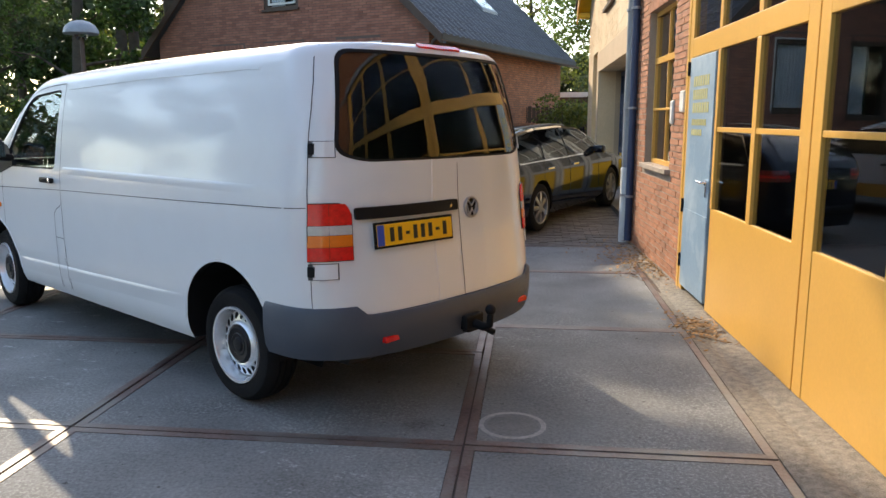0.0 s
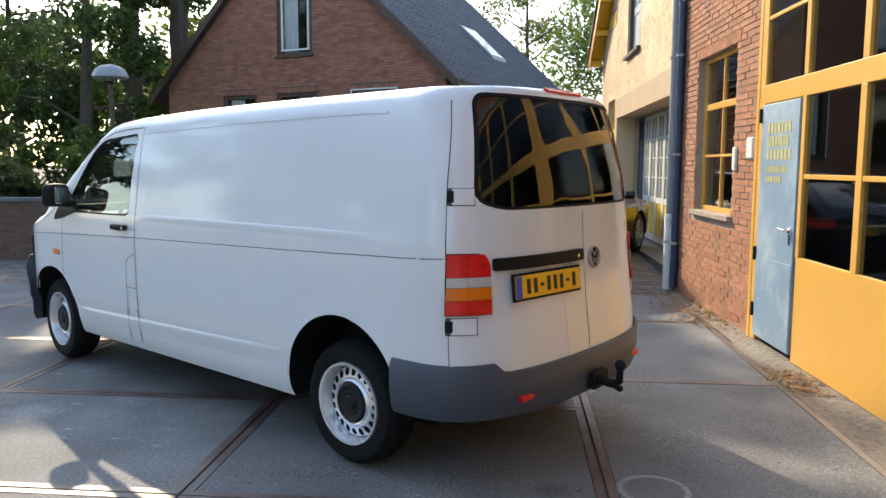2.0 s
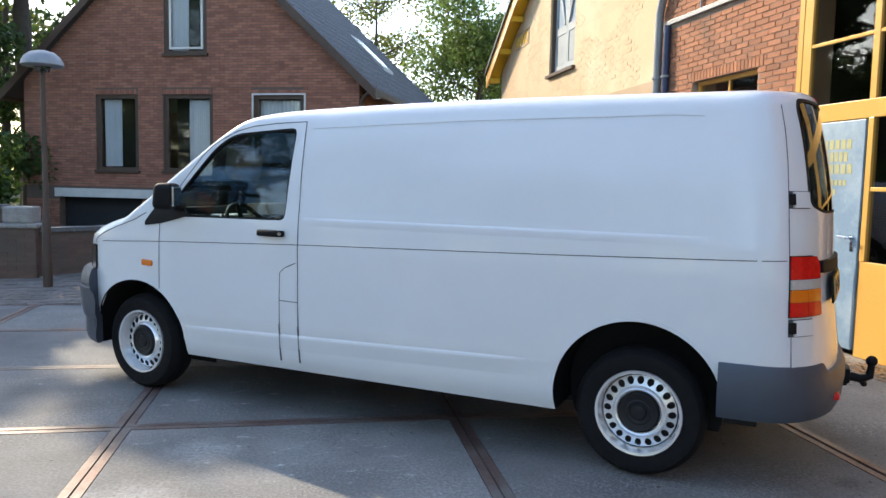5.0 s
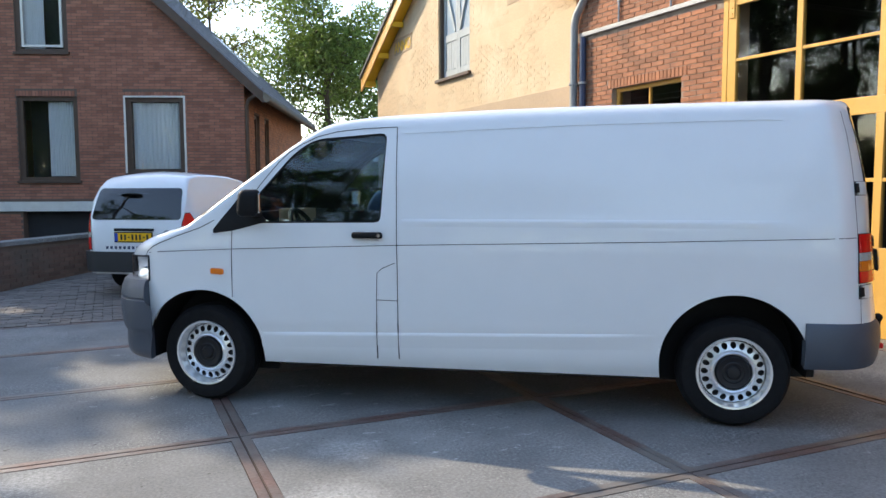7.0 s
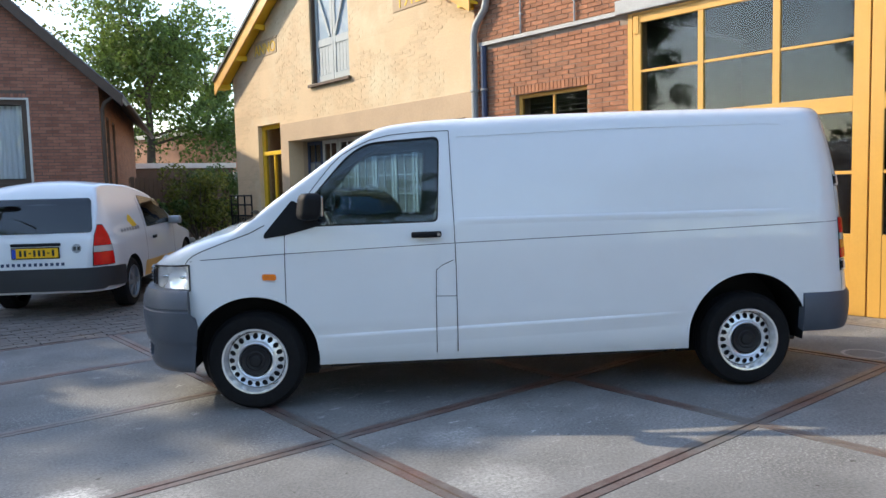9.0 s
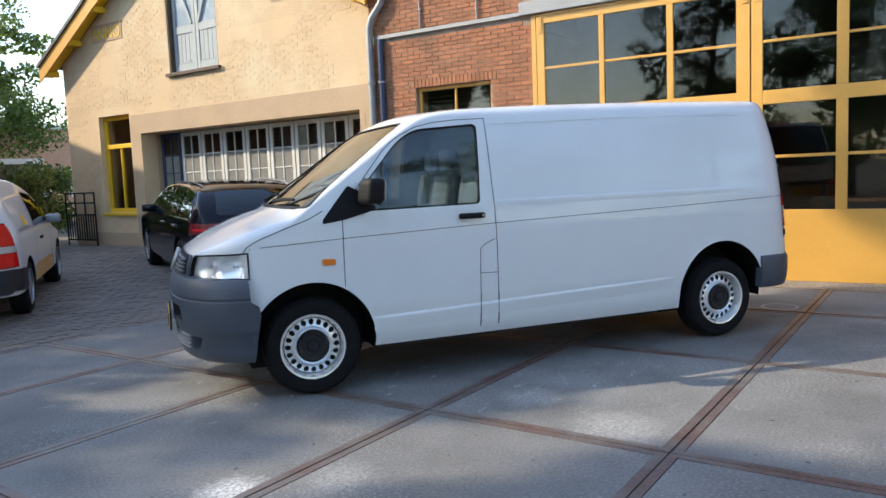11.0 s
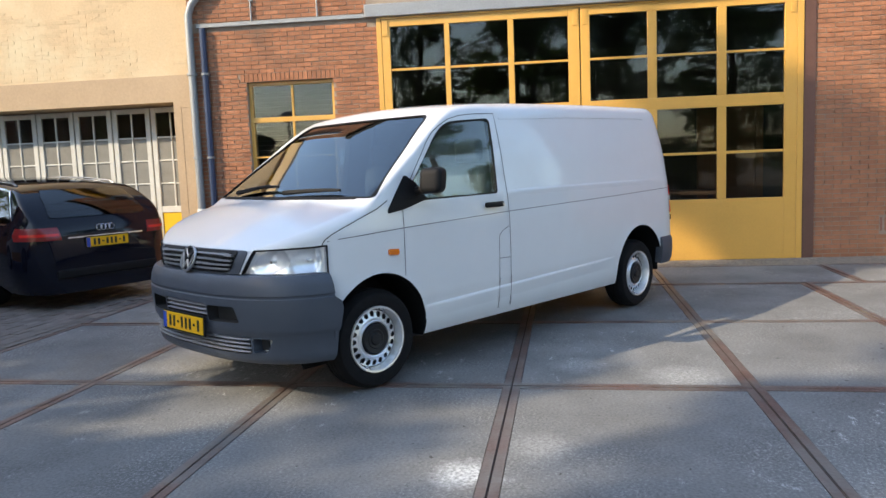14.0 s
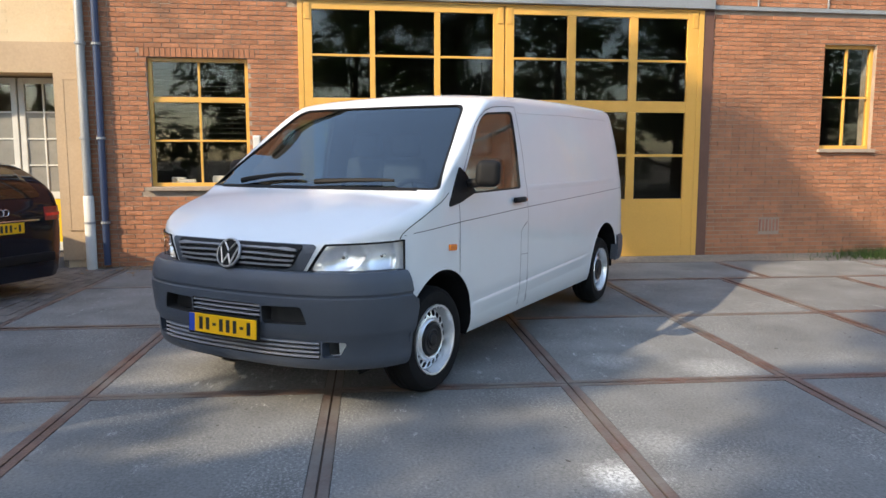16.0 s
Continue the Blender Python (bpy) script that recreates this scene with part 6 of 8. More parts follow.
pts = [(0.19 * math.cos(a), 0.19 * math.sin(a), 0) for a in span(0, 2 * math.pi, 33)]
tube(bm, pts, 0.016, seg=8, cap=False)
tube(bm, [(-0.18, 0, 0), (0, 0, -0.03), (0.18, 0, 0)], 0.018, seg=6)
tube(bm, [(0, -0.18, 0), (0, 0, -0.03)], 0.018, seg=6)
st = part("steering_wheel", bm, "black", van, "black steering wheel")
st.matrix_local = Matrix.Translation((2.83, 0.46, 1.13)) @ Matrix.Rotation(radians(-58), 4, 'Y')
part("paper_box", frame_bars([((3.06, -0.35, 1.195), (3.26, -0.05, 1.28))], 0.006), "plaster", van, "cardboard box on the dashboard")
bm = boxes(((3.10, 0.10, 1.20), (3.26, 0.36, 1.206)))
part("paper", bm, "white_ink", van, "white paper on the dashboard")

# ---------- brick house with a steep gable
HO = Vector((-8.563, 20.87, 0))
HM = Matrix.Translation(HO) @ Matrix.Rotation(radians(-23.5), 4, 'Z')       # local x along the gable to the right, y into the house
HW, HE, HS, HD = 8.40, 3.72, 0.93, 9.0                                        # width, eaves height, roof slope, depth
house = thing("brick_house", HM, "red-brown brick house with a steep dark tiled roof", "house")
hh = [(3.72, 4.78, 4.28, 5.86), (3.68, 4.92, 1.60, 3.36), (5.92, 7.12, 1.75, 3.34), (1.93, 3.03, 1.60, 3.36), (3.70, 6.00, -0.2, 0.94), (0.90, 3.10, -0.2, 0.94)]


def hgable(z):
    k = max(0.0, (z - HE) / HS)
    return (k, HW - k)


X_, Y_ = Vector((1, 0, 0)), Vector((0, -1, 0))
bm = wall_panel((0, 0, 0), X_, Y_, HW, -0.2, HE, 0.30, [h for h in hh if h[2] < HE])
part("wall", bm, "mortar_dark", house)
bm = bmesh.new()
ap = HE + HS * HW / 2
pts = [(0, HE), (3.72, HE), (3.72, 4.28), (3.72, 5.86), (4.78, 5.86), (4.78, 4.28), (4.78, HE), (HW, HE), (HW / 2, ap)]
pts = [(0, HE), (3.72, HE + 0.0), (3.72, 5.86), (4.78, 5.86), (4.78, HE), (HW, HE), (HW / 2, ap)]
fr = [bm.verts.new((u, 0, z)) for u, z in pts]
bk = [bm.verts.new((u, 0.3, z)) for u, z in pts]
bm.faces.new(fr)
bm.faces.new(bk[::-1])
for i in range(len(pts)):
    j = (i + 1) % len(pts)
    bm.faces.new((fr[i], bk[i], bk[j], fr[j]))
bmesh.ops.triangulate(bm, faces=[f for f in bm.faces if len(f.verts) > 4])
bmesh.ops.recalc_face_normals(bm, faces=bm.faces)
part("gable_wall", bm, "mortar_dark", house)
part("gable_infill", boxes(((3.7205, 0.001, HE), (4.7795, 0.299, 4.28))), "mortar_dark", house)
hb = brick_bond((0, 0, 0), X_, Y_, HW, 0.02, ap - 0.1, [(a - 0.01, b + 0.01, c - 0.005, d + 0.12) for a, b, c, d in hh] + [(0, 6.1, 0.93, 1.16)], top=hgable, seed=21, proud=0.007)
joined("brickwork", hb, "brick_red", house)
sol = []
for a, b, c, d in hh[:4]:
    y = a
    while y < b - 0.05:
        sol.append(([Vector((u, -o, z)) for o in (0.0, 0.010) for u, z in ((y, d + 0.005), (y + 0.055, d + 0.005), (y + 0.055, d + 0.115), (y, d + 0.115))], y, d))
        y += 0.067
joined("soldier_course", sol, "brick_red", house)
part("side_wall", wall_panel((HW, 0.302, 0), Vector((0, 1, 0)), Vector((1, 0, 0)), HD - 0.3, -0.2, HE, 0.3, [(0.75, 1.35, 1.5, 3.1), (2.0, 2.6, 1.5, 3.1)]), "mortar_dark", house)
sb = brick_bond((HW, 0, 0), Vector((0, 1, 0)), Vector((1, 0, 0)), HD, 0.02, HE, [(1.05, 1.65, 1.5, 3.1), (2.3, 2.9, 1.5, 3.1)], seed=31, proud=0.007)
joined("side_brickwork", sb, "brick", house)
part("back_wall", boxes(((0, HD - 0.3, -0.2), (HW - 0.301, HD, HE)), ((0, 0.301, -0.2), (0.3, HD - 0.301, HE))), "brick_red", house)
part("floor_slab", boxes(((0.31, 0.31, -0.2), (HW - 0.31, HD - 0.31, 0.0)), ((0.31, 0.31, 3.5), (HW - 0.31, HD - 0.31, 3.6))), "mortar", house)


def house_window(u0, u1, z0, z1, ma, curtain=None):
    w = part("window", frame_bars([((u0, 0.04, z0), (u1, 0.14, z0 + 0.07))]), ma, house, "framed house window")
    for lo, hi in (((u0, 0.04, z0 + 0.07), (u0 + 0.10, 0.14, z1)), ((u1 - 0.10, 0.04, z0 + 0.07), (u1, 0.14, z1)), ((u0 + 0.10, 0.04, z1 - 0.09), (u1 - 0.10, 0.14, z1))):
        part("frame", frame_bars([(lo, hi)]), ma, w)
    pane("pane", (u0 + 0.10, 0.09, z0 + 0.07), (u1 - 0.10, 0.096, z1 - 0.09), w, "glass_house")
    part("sill", frame_bars([((u0 - 0.04, -0.06, z0 - 0.06), (u1 + 0.04, 0.05, z0 - 0.002))]), "brown_wood", w)
    # near-black sheet behind the pane stands for the unlit room
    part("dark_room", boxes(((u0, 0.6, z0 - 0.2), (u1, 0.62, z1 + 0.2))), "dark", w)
    if curtain:
        bm = bmesh.new()
        n = 60
        top = [bm.verts.new((u0 + 0.10 + (u1 - u0 - 0.2) * (curtain[0] + (curtain[1] - curtain[0]) * k / n), 0.17 + 0.018 * math.sin(k * 1.1), z1 - 0.1)) for k in range(n + 1)]
        bot = [bm.verts.new((u0 + 0.10 + (u1 - u0 - 0.2) * (curtain[0] + (curtain[1] - curtain[0]) * k / n), 0.17 + 0.022 * math.sin(k * 1.1 + 0.3), z0 + 0.09)) for k in range(n + 1)]
        for k in range(n):
            bm.faces.new((bot[k], bot[k + 1], top[k + 1], top[k]))
        part("curtain", bm, "net", w, "pale pleated net curtain", smooth=80)
    return w


house_window(*hh[0], "brown_wood", (0.0, 0.5))
house_window(*hh[1], "brown_wood", (0.45, 1.0))
house_window(*hh[2], "brown_wood", (0.0, 1.0))
u0, u1, z0, z1 = hh[2]
for lo, hi in (((u0 - 0.045, -0.012, z0), (u0 - 0.001, 0.05, z1)), ((u1 + 0.001, -0.012, z0), (u1 + 0.045, 0.05, z1)), ((u0 - 0.045, -0.012, z1 + 0.001), (u1 + 0.045, 0.05, z1 + 0.04))):
    part("window_trim", frame_bars([(lo, hi)]), "white_wood", house, "thin white window trim")
house_window(*hh[3], "brown_wood", (0.02, 0.52))
bm = frame_bars([((3.83, 0.02, 4.38), (3.88, 0.06, 5.78)), ((4.62, 0.02, 4.38), (4.67, 0.06, 5.78)), ((3.88, 0.02, 4.38), (4.62, 0.06, 4.43)), ((3.88, 0.02, 5.73), (4.62, 0.06, 5.78))])
part("casement", bm, "white_wood", house, "white casement of the upper window")
part("white_band", frame_bars([((0.80, -0.05, 0.945), (6.05, -0.0005, 1.15))]), "white_wood", house, "white concrete band over the basement opening")
for u0 in (0.90, 3.70):
    part("basement_door", boxes(((u0, 0.2, -0.2), (u0 + 2.25, 0.24, 0.94))), "dark", house, "dark basement garage door")
for a in (1.05, 2.3):
    w = part("side_window", frame_bars([((HW - 0.12, a, 1.5), (HW - 0.06, a + 0.07, 3.1)), ((HW - 0.12, a + 0.53, 1.5), (HW - 0.06, a + 0.6, 3.1)), ((HW - 0.12, a + 0.07, 3.02), (HW - 0.06, a + 0.53, 3.1)), ((HW - 0.12, a + 0.07, 1.5), (HW - 0.06, a + 0.53, 1.58))]), "brown_wood", house)
    pane("pane", (HW - 0.10, a + 0.07, 1.58), (HW - 0.094, a + 0.53, 3.02), w)
# roof
ridge = ap + 0.10
for sgn in (1, -1):
    def rl(k, y, dz=0.0):
        """k: distance out from the ridge along the level."""
        return Vector((HW / 2 + sgn * k, y, ridge - HS * k + dz))
    K = HW / 2 + 0.45
    bm = bmesh.new()
    v = [bm.verts.new(rl(k, y, dz)) for y in (-0.22, HD + 0.2) for k in (0.0, K) for dz in (-0.10, 0.0)]
    for f in ((0, 1, 3, 2), (4, 6, 7, 5), (0, 4, 5, 1), (2, 3, 7, 6), (0, 2, 6, 4), (1, 5, 7, 3)):
        bm.faces.new([v[i] for i in f])
    bmesh.ops.recalc_face_normals(bm, faces=bm.faces)
    roof_part = part("roof", bm, "tile", house, "dark grey tiled roof slope")
    vs, fs = [], []
    rows_n, cols_n = 19, 31
    dk, dy = K / rows_n, (HD + 0.42) / cols_n
    for r in range(rows_n):
        for c in range(cols_n):
            k0, k1 = r * dk - 0.02, (r + 1) * dk + 0.015
            y0 = -0.22 + c * dy
            prof_ = ((0.0, 0.012), (0.25, 0.045), (0.5, 0.05), (0.72, 0.012), (1.0, 0.014))
            i0 = len(vs)
            for k, lift_ in ((k0, 0.0), (k1, 0.028)):
                for f, h_ in prof_:
                    vs.append(rl(max(k, 0.0), y0 + dy * f * 0.985, h_ + lift_))
            for f, h_ in prof_:
                vs.append(rl(k1, y0 + dy * f * 0.985, 0.0))
            for j in range(4):
                fs.append((i0 + j, i0 + j + 1, i0 + 6 + j, i0 + 5 + j) if sgn < 0 else (i0 + 5 + j, i0 + 6 + j, i0 + j + 1, i0 + j))
                fs.append((i0 + 5 + j, i0 + 6 + j, i0 + 11 + j, i0 + 10 + j) if sgn < 0 else (i0 + 10 + j, i0 + 11 + j, i0 + 6 + j, i0 + 5 + j))
    me = bpy.data.meshes.new("roof_tiles")
    me.from_pydata([tuple(p) for p in vs], [], fs)
    me.materials.append(M["tile"])
    o = new("roof_tiles", me)
    o.parent = roof_part
    tagged(o, "", "", "", "stuff")
    # barge board along the gable, gutter along the eaves
    bm = bmesh.new()
    v = [bm.verts.new(rl(k, y, dz)) for y in (-0.26, -0.222) for k in (0.0, K) for dz in (-0.20, 0.03)]
    for f in ((0, 1, 3, 2), (4, 6, 7, 5), (0, 4, 5, 1), (2, 3, 7, 6), (0, 2, 6, 4), (1, 5, 7, 3)):
        bm.faces.new([v[i] for i in f])
    bmesh.ops.recalc_face_normals(bm, faces=bm.faces)
    part("barge_board", bm, "brown_wood", house, "dark brown barge board")
    bm = bmesh.new()
    e = rl(K + 0.02, 0, -0.10)
    prev = None
    for y in (-0.24, HD + 0.2):
        ring = [bm.verts.new((e.x + 0.065 * math.cos(a) * 1.0 + 0.05 * sgn, y, e.z + 0.065 * math.sin(a))) for a in span(math.pi, 2 * math.pi, 9)]
        if prev:
            for j in range(8):
                bm.faces.new((prev[j], prev[j + 1], ring[j + 1], ring[j]))
        prev = ring
    part("gutter", bm, "brown_wood", house, "brown half-round gutter")
bm = bmesh.new()
tube(bm, [(HW / 2, -0.24, ridge + 0.03), (HW / 2, HD + 0.22, ridge + 0.03)], 0.10, seg=10)
part("ridge_tiles", bm, "tile", house)
bm = bmesh.new()
tube(bm, [(HW + 0.42, -0.02, HE - 0.20), (HW + 0.10, 0.0, HE - 0.42), (HW + 0.055, 0.0, HE - 0.55), (HW + 0.055, 0.0, 0.0)], 0.04, seg=10)
part("downpipe", bm, "brown_wood", house, "dark brown downpipe at the house corner", smooth=40)
# skylight and roof vent on the right-hand slope


def on_roof(k0, k1, y0, y1, lift, thick):
    bm = bmesh.new()
    v = [bm.verts.new((HW / 2 + k, y, ridge - HS * k + dz)) for y in (y0, y1) for k in (k0, k1) for dz in (lift, lift + thick)]
    for f in ((0, 1, 3, 2), (4, 6, 7, 5), (0, 4, 5, 1), (2, 3, 7, 6), (0, 2, 6, 4), (1, 5, 7, 3)):
        bm.faces.new([v[i] for i in f])
    bmesh.ops.recalc_face_normals(bm, faces=bm.faces)
    return bm


sl = part("skylight", on_roof(2.5, 3.5, 4.4, 5.4, 0.06, 0.07), "zinc", house, "flat roof window with a pale frame")
part("skylight_glass", on_roof(2.58, 3.42, 4.48, 5.32, 0.132, 0.01), "chrome", sl, "sky-reflecting roof window pane")
bm = bmesh.new()
cyl(bm, (HW / 2 + 1.4, 3.6, ridge - HS * 1.4), (HW / 2 + 1.4, 3.6, ridge - HS * 1.4 + 0.32), 0.07, seg=12)
cyl(bm, (HW / 2 + 1.4, 3.6, ridge - HS * 1.4 + 0.32), (HW / 2 + 1.4, 3.6, ridge - HS * 1.4 + 0.38), 0.11, 0.04, seg=12)
part("roof_vent", bm, "black", house, "small black roof vent")


# ---------- parked cars
def car_shape(xs, top, side, plan, rad, crown, floor):
    bm = bmesh.new()
    rings = []
    for x in xs:
        w, zt, r, cr = plan(x), smooth_line(x, top), smooth_line(x, rad), smooth_line(x, crown)
        zc = zt - cr - r
        half = []
        for k in range(13):
            z = floor + (zc - floor) * k / 12
            half.append((smooth_line(z, side) * w, z))
        y0 = half[-1][0]
        for k in range(1, 6):
            a = math.pi / 2 * k / 5
            half.append((max(0.0, y0 - r * 1.3 * (1 - math.cos(a))), zc + r * math.sin(a)))
        y1, z1 = half[-1]
        for k in range(1, 7):
            s = 1 - k / 6
            half.append((y1 * s, z1 + cr * (1 - s * s)))
        ring = [(y, z) for y, z in half] + [(-y, z) for y, z in half[-2::-1]]
        rings.append([bm.verts.new((x, y, z)) for y, z in ring])
    for a, b in zip(rings, rings[1:]):
        n = len(a)
        for k in range(n):
            bm.faces.new((a[k], b[k], b[(k + 1) % n], a[(k + 1) % n]))
    for ring, flip in ((rings[0], 1), (rings[-1], -1)):
        n = len(ring)
        m = n // 2
        cols = []
        for k in range(m):
            a, b = ring[k], ring[n - 1 - k]
            cols.append([a] + [bm.verts.new(a.co.lerp(b.co, j / 8)) for j in range(1, 8)] + [b])
        for a, b in zip(cols, cols[1:]):
            for j in range(8):
                bm.faces.new((a[j], b[j], b[j + 1], a[j + 1]))
        bm.faces.new(cols[-1] + [ring[m]])
        bm.faces.new(cols[0][1:-1] + [ring[n - 1], ring[0]])
    bmesh.ops.recalc_face_normals(bm, faces=bm.faces)
    return bm


def alloy_wheel(parent, x, y, r, spokes, ma="alloy"):
    s = 1 if y > 0 else -1
    w = part("wheel", lathe_mesh([(-0.10, 0.05), (0.06, 0.05)], 16), "dark", parent)
    w.matrix_local = Matrix.Translation((x, y, r)) @ (Matrix.Rotation(math.pi, 4, 'Z') if s < 0 else Matrix())
    q = r * 0.70
    part("tyre", lathe_mesh([(-0.10, q), (-0.108, q + 0.02), (-0.10, r - 0.03), (-0.08, r), (0.08, r), (0.10, r - 0.03), (0.108, q + 0.02), (0.10, q)], 40), "rubber", w, smooth=40)
    part("rim", lathe_mesh([(0.095, q + 0.004), (0.104, q), (0.10, q - 0.015), (0.05, q - 0.025), (0.0, q - 0.03)], 36), ma, w, smooth=40)
    bm = bmesh.new()
    for k in range(spokes):
        a = 2 * math.pi * k / spokes
        m = Matrix.Rotation(a, 4, 'Y')
        vs = box(bm, (0.03, 0.055, -0.028), (q - 0.01, 0.092, 0.028), 0.006)
        vs = [v for v in vs if v.is_valid]
        for v in vs:
            v.co.z *= 0.75 + 0.6 * (v.co.x / q)
            v.co.y -= 0.02 * (v.co.x / q - 0.5)
        bmesh.ops.transform(bm, matrix=m, verts=vs)
    cyl(bm, (0, 0.04, 0), (0, 0.10, 0), 0.06, 0.045, seg=18)
    part("spokes", bm, ma, w, smooth=40)
    part("brake_disc", lathe_mesh([(0.0, q - 0.03), (0.0, 0.03)], 30), "dark", w)
    return w


def lathe_mesh(prof, seg):
    bm = bmesh.new()
    lathe(bm, prof, 'y', seg)
    return bm


def parked_car(name, m, label, paint, top, side, xs, floor, arches, r, spokes, half, alloy="alloy"):
    car = thing(name, m, label, "car", "")
    lo, hi = xs[0], xs[-1]

    def plan(x):
        w = 1.0
        if x > hi - 0.7:
            w *= (1 - 0.93 * min(1.0, (x - hi + 0.7) / 0.7) ** 3.2) ** 0.5
        if x < lo + 0.45:
            w *= (1 - 0.55 * min(1.0, (lo + 0.45 - x) / 0.45) ** 3.0) ** 0.5
        return w
    rad = [(lo, 0.06), (hi, 0.06)]
    crown = [(lo, 0.04), (hi, 0.05)]
    shape = car_shape(xs, top, side, plan, rad, crown, floor)
    tree = BVHTree.FromBMesh(shape)
    tools = []
    for ax in arches:
        for s in (1, -1):
            c = bmesh.new()
            cyl(c, (ax, s * (half - 0.28), r), (ax, s * 1.3, r), r + 0.055, seg=36)
            tools.append(c)
    b, mats = cut(shape.copy(), tools, paint, {0: "black", 1: "black", 2: "black", 3: "black"})
    part("body", b, mats, car, smooth=40)
    for ax in arches:
        for s in (1, -1):
            alloy_wheel(car, ax, s * (half - 0.115), r, spokes, alloy)
    shape.free()
    return car, tree


def wrap_patch(tree, s, centre, rows, lift):
    """A sheet round a car's rear corner; rows are (height, inner bearing, outer bearing)."""
    out = []
    for (za, a0, a1), (zb, b0, b1) in zip(rows, rows[1:]):
        for k in range(5):
            f = k / 4
            z, i0, i1 = za + (zb - za) * f, a0 + (b0 - a0) * f, a1 + (b1 - a1) * f
            row = []
            for j in range(11):
                a = radians(i0 + (i1 - i0) * j / 10)
                d = Vector((math.cos(a), math.sin(a) * s, 0))
                hit, nor, _, _ = tree.ray_cast(Vector((centre[0], centre[1] * s, z)), d)
                row.append(hit + d * lift)
            out.append(row)
    return sheet_bm(out, [[p + (Vector((centre[0], centre[1] * s, p.z)) - p).normalized() * 0.006 for p in r] for r in out])


def car_glass(car, tree, outline, axis, sgn, label=""):
    # near-black sheet under the glass stands for the shade inside the car
    part("window_frame", patch(outline, axis, 0.002, 0.0, (), 0.07, tree, sgn), "dark", car)
    g = part("window", patch(outline, axis, 0.009, 0.003, (), 0.07, tree, sgn), "glass_tint", car, label, smooth=40)
    return g


# dark estate car; x ahead, rear axle at 0
AU = Matrix.Translation((0.50, 11.28, 0.035)) @ Matrix.Rotation(math.atan2(0.883, 0.468), 4, 'Z') @ Matrix.Rotation(radians(-1.6), 4, 'Y')
au_top = [(-1.10, 0.62), (-1.08, 0.86), (-1.02, 1.00), (-0.80, 1.22), (-0.45, 1.405), (0.2, 1.455), (1.0, 1.465), (1.6, 1.43), (1.9, 1.36), (2.5, 1.05), (2.62, 1.0), (3.3, 0.90), (3.65, 0.78), (3.82, 0.62), (3.84, 0.5)]
au_side = [(0.18, 0.84), (0.28, 0.90), (0.55, 0.925), (0.70, 0.925), (0.90, 0.905), (0.98, 0.88), (1.25, 0.76), (1.42, 0.66), (1.5, 0.62)]
xs_a = [-1.10, -1.095, -1.08, -1.05, -1.0] + span(-0.92, 3.5, 50) + [3.58, 3.66, 3.72, 3.77, 3.81, 3.835, 3.84]
wagon_ob, au_tree = parked_car("estate_car", AU, "shiny black estate car parked nose-in on the pavers", "navy_car", au_top, au_side, xs_a, 0.19, (0.0, 2.84), 0.33, 7, 0.925)
